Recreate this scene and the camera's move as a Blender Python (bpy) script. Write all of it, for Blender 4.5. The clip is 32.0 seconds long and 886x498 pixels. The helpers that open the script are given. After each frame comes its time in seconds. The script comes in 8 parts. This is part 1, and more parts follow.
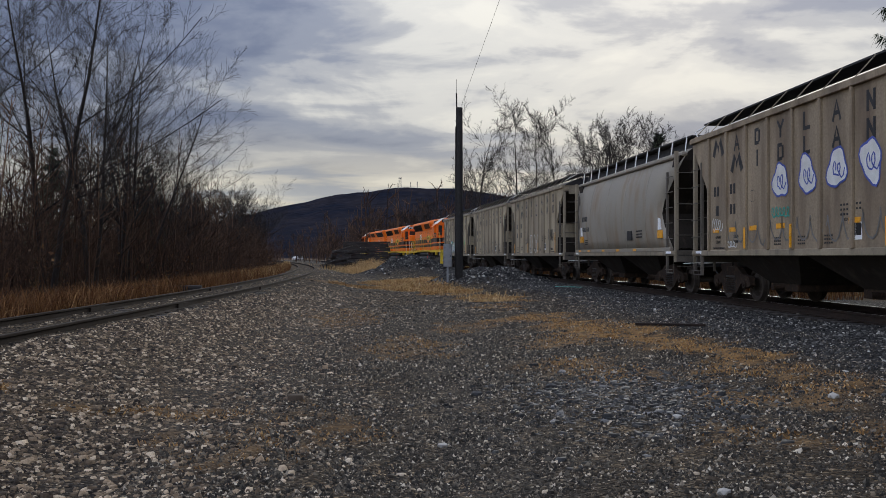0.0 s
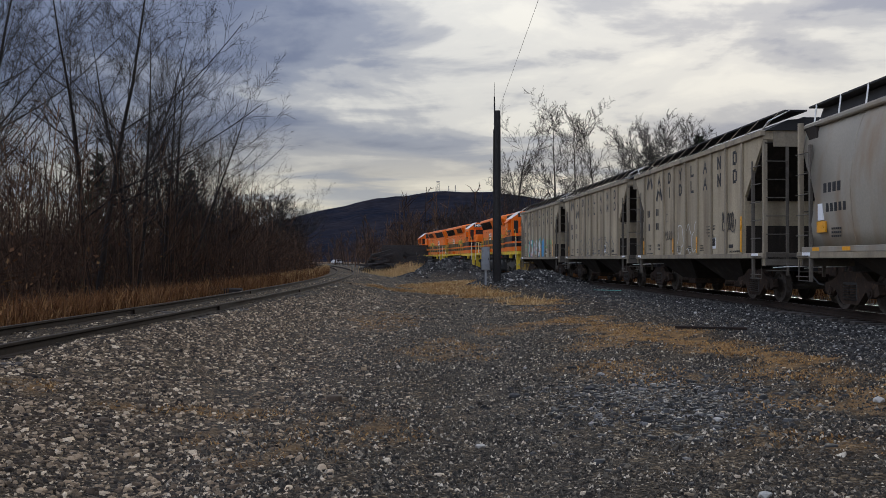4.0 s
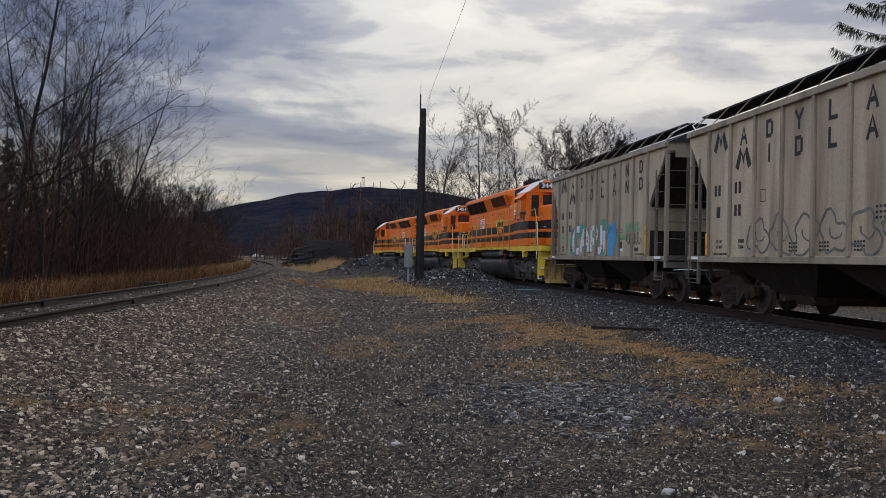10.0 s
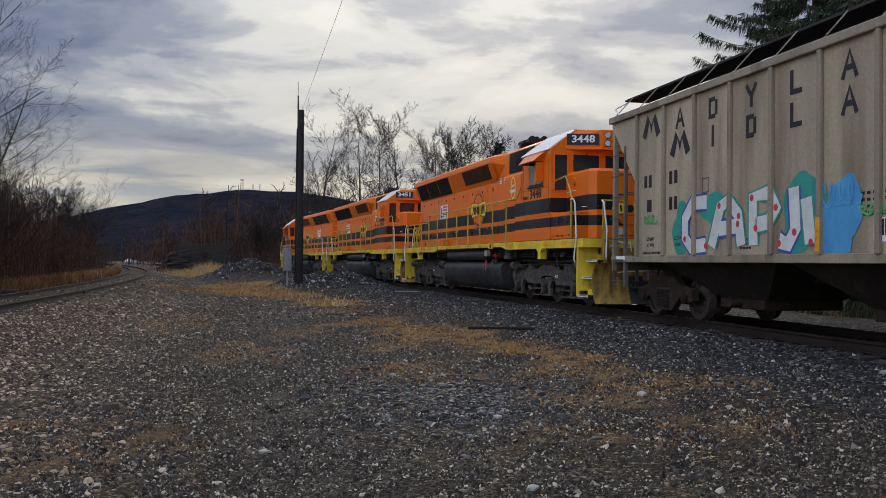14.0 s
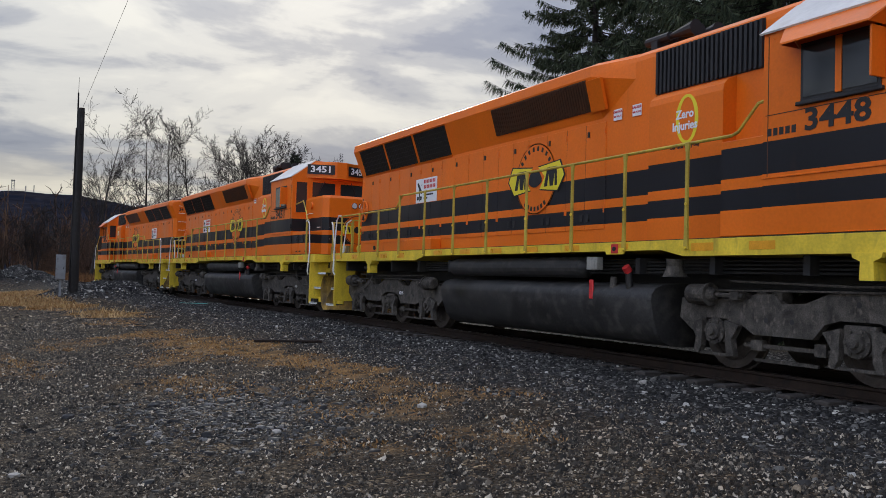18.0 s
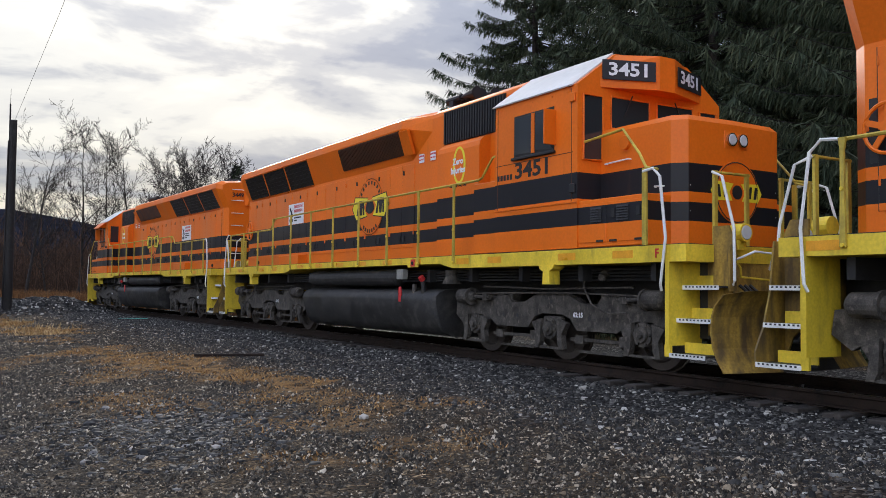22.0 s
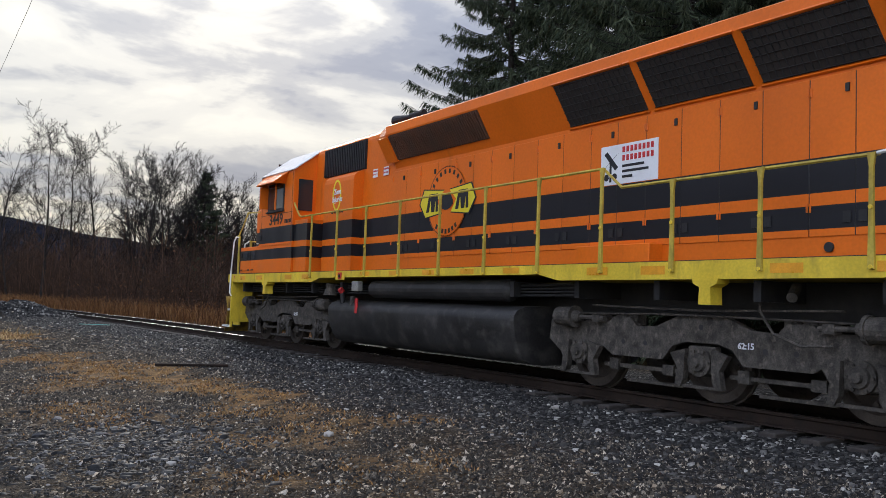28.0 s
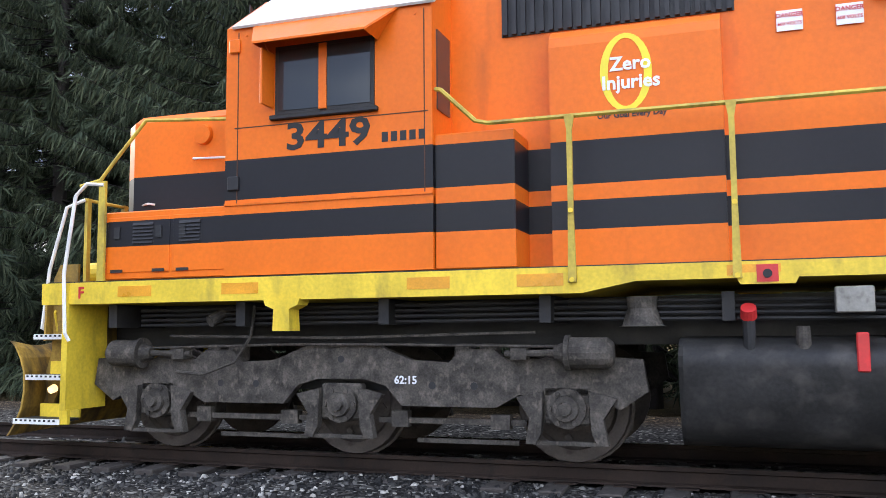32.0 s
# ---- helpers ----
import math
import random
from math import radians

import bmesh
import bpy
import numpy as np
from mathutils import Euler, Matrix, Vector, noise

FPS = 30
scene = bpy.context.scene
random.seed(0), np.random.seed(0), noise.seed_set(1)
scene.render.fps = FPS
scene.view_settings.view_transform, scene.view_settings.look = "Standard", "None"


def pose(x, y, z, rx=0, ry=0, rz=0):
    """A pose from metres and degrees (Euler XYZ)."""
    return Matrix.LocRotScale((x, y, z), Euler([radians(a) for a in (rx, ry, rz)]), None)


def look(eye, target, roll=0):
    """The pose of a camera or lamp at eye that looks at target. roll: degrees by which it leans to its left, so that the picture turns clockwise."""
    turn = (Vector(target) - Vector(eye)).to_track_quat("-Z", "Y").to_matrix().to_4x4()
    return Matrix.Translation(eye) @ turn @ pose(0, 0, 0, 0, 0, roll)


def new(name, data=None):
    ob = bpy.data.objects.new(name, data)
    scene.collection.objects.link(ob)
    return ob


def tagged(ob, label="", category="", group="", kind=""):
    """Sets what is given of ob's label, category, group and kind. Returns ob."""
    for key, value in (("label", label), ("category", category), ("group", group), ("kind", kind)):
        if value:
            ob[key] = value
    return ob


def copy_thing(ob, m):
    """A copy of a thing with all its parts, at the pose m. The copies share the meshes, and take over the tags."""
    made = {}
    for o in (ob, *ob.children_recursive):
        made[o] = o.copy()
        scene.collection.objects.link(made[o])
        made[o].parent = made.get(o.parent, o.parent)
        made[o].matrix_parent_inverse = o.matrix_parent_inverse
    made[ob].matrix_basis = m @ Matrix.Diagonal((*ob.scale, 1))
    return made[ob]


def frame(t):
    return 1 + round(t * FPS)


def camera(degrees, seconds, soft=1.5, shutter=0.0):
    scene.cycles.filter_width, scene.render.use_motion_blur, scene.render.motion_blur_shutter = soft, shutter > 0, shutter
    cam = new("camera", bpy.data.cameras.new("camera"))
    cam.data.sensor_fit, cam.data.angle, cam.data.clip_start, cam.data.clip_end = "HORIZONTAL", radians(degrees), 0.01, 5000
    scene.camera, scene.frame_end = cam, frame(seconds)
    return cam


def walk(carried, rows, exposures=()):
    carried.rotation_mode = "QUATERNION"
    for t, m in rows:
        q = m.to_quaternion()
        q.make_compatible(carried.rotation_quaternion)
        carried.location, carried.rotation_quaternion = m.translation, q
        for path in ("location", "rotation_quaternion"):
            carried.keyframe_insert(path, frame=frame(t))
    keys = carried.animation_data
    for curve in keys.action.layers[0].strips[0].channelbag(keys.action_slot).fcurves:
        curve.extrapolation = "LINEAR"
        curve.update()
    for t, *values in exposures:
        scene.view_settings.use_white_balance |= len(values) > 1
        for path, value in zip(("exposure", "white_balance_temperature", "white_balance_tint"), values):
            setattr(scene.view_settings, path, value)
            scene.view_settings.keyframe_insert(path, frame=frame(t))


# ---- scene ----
cam = camera(53.86, 32.0, 0.8)
PATH = [
    (0.0, pose(-0.000, 0.000, 1.107, 90.47, -0.09, 0.00)),
    (0.5, pose(0.003, -0.003, 1.104, 90.47, -0.30, 0.37)),
    (1.0, pose(-0.005, 0.003, 1.101, 90.21, -0.66, 0.63)),
    (1.5, pose(-0.006, -0.011, 1.091, 90.29, -0.86, 0.62)),
    (2.0, pose(-0.008, -0.018, 1.089, 90.36, -0.99, 1.37)),
    (2.5, pose(-0.004, -0.020, 1.092, 90.68, -0.73, 2.39)),
    (3.5, pose(0.002, -0.022, 1.089, 90.78, -0.20, 2.80)),
    (4.5, pose(0.006, -0.034, 1.082, 90.59, -0.03, 2.00)),
    (5.0, pose(0.007, -0.047, 1.080, 90.56, -0.21, 1.51)),
    (5.5, pose(-0.001, -0.055, 1.090, 90.61, -0.51, 0.83)),
    (6.0, pose(0.006, -0.067, 1.093, 90.70, -0.54, -0.15)),
    (6.5, pose(0.019, -0.072, 1.102, 91.04, -0.65, -0.68)),
    (7.0, pose(0.021, -0.074, 1.107, 91.18, -1.11, -0.82)),
    (7.5, pose(0.023, -0.065, 1.096, 90.82, -0.93, -0.86)),
    (8.0, pose(0.025, -0.052, 1.093, 90.86, -0.90, -1.14)),
    (8.5, pose(0.029, -0.053, 1.096, 91.04, -0.96, -1.34)),
    (9.0, pose(0.030, -0.063, 1.100, 90.94, -1.16, -1.54)),
    (9.5, pose(0.031, -0.067, 1.099, 90.79, -1.33, -1.83)),
    (10.0, pose(0.045, -0.066, 1.104, 90.56, -1.22, -2.51)),
    (10.5, pose(0.059, -0.055, 1.101, 90.53, -1.18, -3.55)),
    (11.0, pose(0.071, -0.046, 1.102, 90.64, -1.14, -4.63)),
    (11.5, pose(0.077, -0.044, 1.102, 90.74, -1.02, -5.63)),
    (12.0, pose(0.100, -0.044, 1.107, 90.75, -0.72, -6.55)),
    (12.5, pose(0.113, -0.041, 1.102, 90.87, -0.66, -7.55)),
    (13.0, pose(0.133, -0.029, 1.098, 90.83, -0.58, -8.55)),
    (13.5, pose(0.153, -0.021, 1.100, 90.81, -0.53, -9.33)),
    (14.5, pose(0.195, -0.033, 1.093, 90.93, -0.69, -11.24)),
    (15.5, pose(0.225, -0.035, 1.086, 91.24, -1.18, -13.89)),
    (16.0, pose(0.230, -0.015, 1.089, 91.46, -1.51, -15.59)),
    (16.5, pose(0.239, -0.012, 1.092, 91.66, -1.72, -16.88)),
    (17.0, pose(0.254, -0.022, 1.093, 91.92, -1.91, -19.25)),
    (17.5, pose(0.270, -0.021, 1.093, 92.05, -1.75, -21.79)),
    (18.0, pose(0.286, -0.029, 1.088, 91.99, -1.63, -23.62)),
    (18.5, pose(0.296, -0.043, 1.095, 91.84, -1.48, -24.75)),
    (19.0, pose(0.301, -0.053, 1.094, 91.73, -1.11, -25.19)),
    (19.5, pose(0.310, -0.065, 1.093, 91.74, -0.75, -25.30)),
    (20.0, pose(0.324, -0.083, 1.095, 92.08, -0.65, -25.96)),
    (20.5, pose(0.326, -0.100, 1.096, 92.35, -0.45, -27.12)),
    (21.0, pose(0.325, -0.105, 1.094, 92.40, -0.71, -28.24)),
    (21.5, pose(0.322, -0.106, 1.097, 92.63, -0.74, -28.06)),
    (22.0, pose(0.329, -0.105, 1.096, 92.69, -0.65, -27.15)),
    (22.5, pose(0.345, -0.097, 1.097, 92.79, -0.47, -26.45)),
    (23.0, pose(0.356, -0.070, 1.090, 92.90, -1.07, -26.40)),
    (23.5, pose(0.365, -0.015, 1.097, 92.78, -1.74, -26.87)),
    (24.0, pose(0.363, 0.029, 1.101, 93.26, -1.84, -26.97)),
    (24.5, pose(0.368, 0.070, 1.098, 93.46, -2.12, -27.05)),
    (25.5, pose(0.404, 0.144, 1.091, 93.34, -1.90, -28.04)),
    (26.5, pose(0.442, 0.193, 1.090, 93.30, -1.61, -28.89)),
    (27.0, pose(0.449, 0.203, 1.095, 93.61, -1.79, -28.81)),
    (27.5, pose(0.447, 0.205, 1.098, 93.47, -1.88, -28.80)),
    (28.0, pose(0.452, 0.209, 1.101, 93.61, -2.02, -29.19)),
    (28.5, pose(0.496, 0.203, 1.114, 93.91, -2.08, -29.95)),
    (29.0, pose(0.561, 0.169, 1.122, 93.96, -1.93, -31.86)),
    (29.5, pose(0.686, 0.129, 1.125, 94.18, -2.02, -36.46)),
    (30.0, pose(0.777, 0.115, 1.123, 94.58, -2.04, -42.88)),
    (30.5, pose(0.820, 0.184, 1.144, 95.20, -0.71, -49.36)),
    (31.0, pose(0.940, 0.132, 1.134, 96.11, 0.97, -54.43)),
    (31.5, pose(1.052, 0.110, 1.144, 95.82, 0.90, -59.57)),
    (32.0, pose(1.207, 0.111, 1.176, 95.45, 0.48, -67.44)),
]
EXPOSURES = [(0.0, -0.1), (13.0, -0.1), (16.0, -0.2), (19.0, 0.0), (22.0, 0.25), (24.0, 0.3), (27.0, 0.15), (28.0, 0.15), (29.5, 0.4), (30.0, 0.48), (31.0, 1.08), (32.0, 1.2)]
walk(cam, PATH, EXPOSURES)

# the main track: a point and heading at chainage 0, and curvature by chainage
TRACK_X, TRACK_Y, TRACK_HEAD = 10.356, -6.385, -85.792
BENDS_AT = [-160.0, -130.0, -110.0, -92.0, -76.0, -60.0, -45.0, -25.0, -5.0, 15.0]
BENDS = [-0.00054, -0.00101, -0.00137, -0.00126, -0.00245, -0.00086, -0.00173, -0.00255, 0.00225, 0.00226]
# seconds and chainage of the middle of the rear locomotive
TRAVEL = [(0, -96.76), (2.5, -85.94), (4.5, -77.03), (7, -66.04), (9, -57.38), (11, -48.83), (13.5, -38.46), (15.5, -30.22), (18, -19.76), (20, -11.47), (22, -3.26), (24.5, 6.85), (26.5, 14.70), (28, 21.01), (29, 25.24), (30, 29.51), (31, 33.72), (32, 37.79)]

# ---- light: an overcast winter sky, the sun behind cloud beyond the train ----
SUN_YAW, SUN_UP = -16.0, 20.0
world = bpy.data.worlds.new("world")
scene.world = world
world.use_nodes = True


def sky(world):
    nt = world.node_tree
    nt.nodes.clear()
    n, l = nt.nodes.new, nt.links.new

    def math_(op, a, b=None):
        k = n("ShaderNodeMath")
        k.operation = op
        for i, v in enumerate((a, b)):
            if v is None:
                continue
            if isinstance(v, (int, float)):
                k.inputs[i].default_value = v
            else:
                l(v, k.inputs[i])
        return k.outputs[0]

    def ramp(fac, stops):
        r = n("ShaderNodeValToRGB")
        r.color_ramp.interpolation = "EASE"
        for i, (p, c) in enumerate(stops):
            e = r.color_ramp.elements[i] if i < 2 else r.color_ramp.elements.new(p)
            e.position, e.color = p, (*c, 1)
        l(fac, r.inputs[0])
        return r.outputs[0]

    def mix(fac, a, b, kind="MIX"):
        m = n("ShaderNodeMix")
        m.data_type, m.blend_type = "RGBA", kind
        for s, v in ((0, fac), (6, a), (7, b)):
            if isinstance(v, (int, float)):
                m.inputs[s].default_value = v
            elif isinstance(v, tuple):
                m.inputs[s].default_value = (*v, 1)
            else:
                l(v, m.inputs[s])
        return m.outputs[2]

    co = n("ShaderNodeTexCoord").outputs["Generated"]
    sep = n("ShaderNodeSeparateXYZ")
    l(co, sep.inputs[0])
    x, y, z = sep.outputs
    up = math_("MAXIMUM", z, 0.0)
    den = math_("ADD", up, 0.11)
    flat = n("ShaderNodeCombineXYZ")
    l(math_("DIVIDE", x, den), flat.inputs[0])
    l(math_("DIVIDE", y, den), flat.inputs[1])

    def cloud(scale, stretch, detail, dist, off):
        m = n("ShaderNodeMapping")
        m.inputs["Scale"].default_value = (scale, scale * stretch, 1)
        m.inputs["Location"].default_value = off
        l(flat.outputs[0], m.inputs[0])
        t = n("ShaderNodeTexNoise")
        t.inputs["Scale"].default_value, t.inputs["Detail"].default_value = 1.0, detail
        t.inputs["Roughness"].default_value, t.inputs["Distortion"].default_value = 0.52, dist
        l(m.outputs[0], t.inputs["Vector"])
        return t.outputs["Fac"]

    def puffs(scale, squash, detail, off):
        m = n("ShaderNodeMapping")
        m.inputs["Scale"].default_value = (scale, scale, scale * squash)
        m.inputs["Location"].default_value = off
        l(co, m.inputs[0])
        t = n("ShaderNodeTexNoise")
        t.inputs["Scale"].default_value, t.inputs["Detail"].default_value = 1.0, detail
        t.inputs["Roughness"].default_value, t.inputs["Distortion"].default_value = 0.55, 0.35
        l(m.outputs[0], t.inputs["Vector"])
        return t.outputs["Fac"]

    big = cloud(0.42, 1.5, 3, 0.3, (1.3, 4.1, 0))
    fine = cloud(1.25, 1.5, 7, 0.5, (7.7, 2.2, 3))
    puff = puffs(5.5, 2.6, 6, (0.4, 2.0, 1.1))
    mass = math_("ADD", math_("MULTIPLY", big, 0.42), math_("ADD", math_("MULTIPLY", fine, 0.33), math_("MULTIPLY", puff, 0.40)))
    mass = math_("SUBTRACT", mass, 0.083)
    # nearness to the hidden sun
    sun = Vector((math.sin(radians(-SUN_YAW)) * math.cos(radians(SUN_UP)), math.cos(radians(SUN_YAW)) * math.cos(radians(SUN_UP)), math.sin(radians(SUN_UP))))
    dot = n("ShaderNodeVectorMath")
    dot.operation = "DOT_PRODUCT"
    l(co, dot.inputs[0])
    dot.inputs[1].default_value = sun
    near = math_("POWER", math_("MAXIMUM", dot.outputs["Value"], 0.0), 60.0)
    glow = math_("POWER", math_("MAXIMUM", dot.outputs["Value"], 0.0), 8.0)
    lum = math_("SUBTRACT", mass, math_("ADD", math_("MULTIPLY", near, 0.045), math_("SUBTRACT", math_("MULTIPLY", glow, 0.10), 0.05)))
    clouds = ramp(lum, ((0.33, (0.90, 0.895, 0.88)), (0.395, (0.78, 0.785, 0.80)), (0.45, (0.50, 0.525, 0.60)), (0.505, (0.31, 0.35, 0.47)), (0.59, (0.18, 0.22, 0.35))))
    low = ramp(z, ((0.03, (1, 1, 1)), (0.17, (0.0, 0.0, 0.0))))
    band = ramp(fine, ((0.43, (1.0, 0.94, 0.80)), (0.64, (0.60, 0.63, 0.68))))
    clouds = mix(math_("MULTIPLY", low, 0.85), clouds, band)
    nishita = n("ShaderNodeTexSky")
    nishita.sky_type, nishita.sun_disc = "NISHITA", False
    nishita.sun_elevation, nishita.sun_rotation = radians(SUN_UP), radians(-SUN_YAW)
    air = mix(1.0, nishita.outputs[0], (0.08, 0.08, 0.08), "MULTIPLY")
    whole = mix(0.94, air, clouds)
    # an overcast vault: brighter overhead, and brighter over the open side of the sky behind the yard
    vault = math_("ADD", 0.80, math_("MULTIPLY", math_("POWER", up, 1.5), 2.2))
    away = n("ShaderNodeVectorMath")
    away.operation = "DOT_PRODUCT"
    l(co, away.inputs[0])
    away.inputs[1].default_value = (-0.80, -0.60, 0.0)
    rear = math_("ADD", 1.0, math_("MULTIPLY", math_("POWER", math_("MAXIMUM", away.outputs["Value"], 0.0), 1.2), 2.4))
    gain = math_("MULTIPLY", vault, rear)
    tint = n("ShaderNodeCombineColor")
    for i, k in enumerate((1.01, 1.0, 0.955)):
        l(math_("MULTIPLY", gain, k), tint.inputs[i])
    whole = mix(1.0, whole, tint.outputs[0], "MULTIPLY")
    bg = n("ShaderNodeBackground")
    bg.inputs["Strength"].default_value = SKY_STRENGTH
    l(whole, bg.inputs[0])
    l(bg.outputs[0], n("ShaderNodeOutputWorld").inputs[0])


SKY_STRENGTH = 0.95
sky(world)
lamp = bpy.data.lights.new("sun", "SUN")
lamp.energy, lamp.angle, lamp.color = 1.1, radians(14), (1.0, 0.95, 0.87)
sun = new("sun", lamp)
sun.matrix_world = look((math.sin(radians(-SUN_YAW)) * 50, math.cos(radians(SUN_YAW)) * 50, 50 * math.tan(radians(SUN_UP))), (0, 0, 0))


# ---- the line of the tracks ----
def interp(x, xs, ys):
    return float(np.interp(x, xs, ys))


def lay(x0, y0, head, bends_at, bends, lo, hi, step=0.5):
    """Points of a bending line by chainage: arrays s, x, y, heading."""
    s = np.arange(lo, hi + 0.01, step)
    k = np.interp(s, bends_at, bends)
    th = np.concatenate([[0], np.cumsum((k[1:] + k[:-1]) * step / 2)])
    i0 = int(round(-lo / step))
    th = th - th[i0] + radians(head)
    mid = (th[1:] + th[:-1]) / 2
    x = np.concatenate([[0], np.cumsum(np.cos(mid) * step)])
    y = np.concatenate([[0], np.cumsum(np.sin(mid) * step)])
    return s, x - x[i0] + x0, y - y[i0] + y0, th


MAIN = lay(TRACK_X, TRACK_Y, TRACK_HEAD, BENDS_AT, BENDS, -260, 110)


def on_main(s, side=0.0):
    """Place and heading on the main track; side: metres towards the camera's side."""
    x, y, th = (interp(s, MAIN[0], a) for a in MAIN[1:])
    return x + math.sin(th) * side, y - math.cos(th) * side, th


def chainage(t):
    return interp(t, [a for a, b in TRAVEL], [b for a, b in TRAVEL])


def main_x(y):
    """Where the main track crosses a line of constant y."""
    return np.interp(-np.asarray(y, float), -MAIN[2], MAIN[1])


# the disused track on the other side: runs ahead and bends away
SIDE = lay(-6.6, 0.0, 91.4, [-40, 15, 25, 60, 110, 260], [0.0, 0.0, 0.0022, 0.0022, 0.001, 0.0], -40, 320)


def side_x(y):
    return np.interp(np.asarray(y, float), SIDE[2], SIDE[1])


# ---- materials ----
def surf(name, base, rough=0.7, metal=0.0, vary=0.25, scale=1.5, grain=40.0, bump=0.15, stain=None, stain_at=(0.55, 0.75), streak=1.0, spec=0.5):
    """A painted, stony or metal surface: broad tone changes, fine grain with relief, and stains of another colour."""
    m = bpy.data.materials.new(name)
    m.use_nodes = True
    nt = m.node_tree
    n, l = nt.nodes.new, nt.links.new
    bs = nt.nodes["Principled BSDF"]
    co = n("ShaderNodeTexCoord").outputs["Object"]

    def noise_(s, detail, sx=1.0, sz=1.0, seed=0.0):
        mp = n("ShaderNodeMapping")
        mp.inputs["Scale"].default_value = (s * sx, s * sx, s * sz)
        mp.inputs["Location"].default_value = (seed, seed * 1.7, seed * 0.6)
        l(co, mp.inputs[0])
        t = n("ShaderNodeTexNoise")
        t.inputs["Scale"].default_value, t.inputs["Detail"].default_value = 1.0, detail
        l(mp.outputs[0], t.inputs["Vector"])
        return t.outputs["Fac"]

    def mixc(fac, a, b, kind="MIX"):
        k = n("ShaderNodeMix")
        k.data_type, k.blend_type = "RGBA", kind
        for i, v in ((0, fac), (6, a), (7, b)):
            if isinstance(v, (int, float)):
                k.inputs[i].default_value = v
            elif isinstance(v, tuple):
                k.inputs[i].default_value = (*v, 1)
            else:
                l(v, k.inputs[i])
        return k.outputs[2]

    def ranged(v, a, b, c, d):
        r = n("ShaderNodeMapRange")
        for i, q in enumerate((a, b, c, d)):
            r.inputs[i + 1].default_value = q
        l(v, r.inputs[0])
        return r.outputs[0]

    broad, fine = noise_(scale, 4, 1, 1 / streak, 3.1), noise_(grain, 3, 1, 1, 1.3)
    col = base
    if isinstance(base, tuple):
        rgb = n("ShaderNodeRGB")
        rgb.outputs[0].default_value = (*base, 1)
        col = rgb.outputs[0]
    else:
        col = base(n, l, co)
    rnd = n("ShaderNodeObjectInfo").outputs["Random"]
    tone = ranged(broad, 0.3, 0.7, 1 - vary, 1 + vary)
    tone2 = ranged(fine, 0.25, 0.75, 1 - vary * 0.6, 1 + vary * 0.6)
    both = n("ShaderNodeMath")
    both.operation = "MULTIPLY"
    l(tone, both.inputs[0])
    l(tone2, both.inputs[1])
    third = n("ShaderNodeMath")
    third.operation = "MULTIPLY"
    l(both.outputs[0], third.inputs[0])
    l(ranged(rnd, 0, 1, 1 - vary * 0.25, 1 + vary * 0.25), third.inputs[1])
    grey = n("ShaderNodeCombineColor")
    for i in range(3):
        l(third.outputs[0], grey.inputs[i])
    col = mixc(1.0, col, grey.outputs[0], "MULTIPLY")
    if stain:
        s = noise_(scale * 2.6, 6, 1, 1 / (streak * 1.5), 9.4)
        col = mixc(ranged(s, stain_at[0], stain_at[1], 0, 0.85), col, stain)
    l(col, bs.inputs["Base Color"])
    l(ranged(broad, 0.3, 0.7, max(rough - 0.12, 0.03), min(rough + 0.12, 1)), bs.inputs["Roughness"])
    bs.inputs["Metallic"].default_value = metal
    bs.inputs["Specular IOR Level"].default_value = spec
    if bump:
        b = n("ShaderNodeBump")
        b.inputs["Strength"].default_value, b.inputs["Distance"].default_value = bump, 0.01
        l(fine, b.inputs["Height"])
        l(b.outputs[0], bs.inputs["Normal"])
    return m


def striped(n, l, co):
    """The locomotives' livery: orange with two black stripes round the body."""
    sep = n("ShaderNodeSeparateXYZ")
    l(co, sep.inputs[0])
    r = n("ShaderNodeMapRange")
    r.inputs[1].default_value, r.inputs[2].default_value = 1.5, 3.5
    l(sep.outputs[2], r.inputs[0])
    ramp = n("ShaderNodeValToRGB")
    ramp.color_ramp.interpolation = "CONSTANT"
    orange, black = (0.77, 0.158, 0.009, 1), (0.013, 0.013, 0.016, 1)
    for i, (z, c) in enumerate(((1.5, orange), (2.06, black), (2.32, orange), (2.46, black), (2.845, orange))):
        e = ramp.color_ramp.elements[i] if i < 2 else ramp.color_ramp.elements.new(0.5)
        e.position, e.color = (z - 1.5) / 2.0, c
    l(r.outputs[0], ramp.inputs[0])
    return ramp.outputs[0]


def glassy(name, col, rough=0.06):
    m = bpy.data.materials.new(name)
    m.use_nodes = True
    b = m.node_tree.nodes["Principled BSDF"]
    b.inputs["Base Color"].default_value, b.inputs["Roughness"].default_value = (*col, 1), rough
    b.inputs["Specular IOR Level"].default_value = 0.6
    return m


def glowing(name, col, strength):
    m = bpy.data.materials.new(name)
    m.use_nodes = True
    b = m.node_tree.nodes["Principled BSDF"]
    b.inputs["Base Color"].default_value = (*col, 1)
    b.inputs["Emission Color"].default_value, b.inputs["Emission Strength"].default_value = (*col, 1), strength
    return m


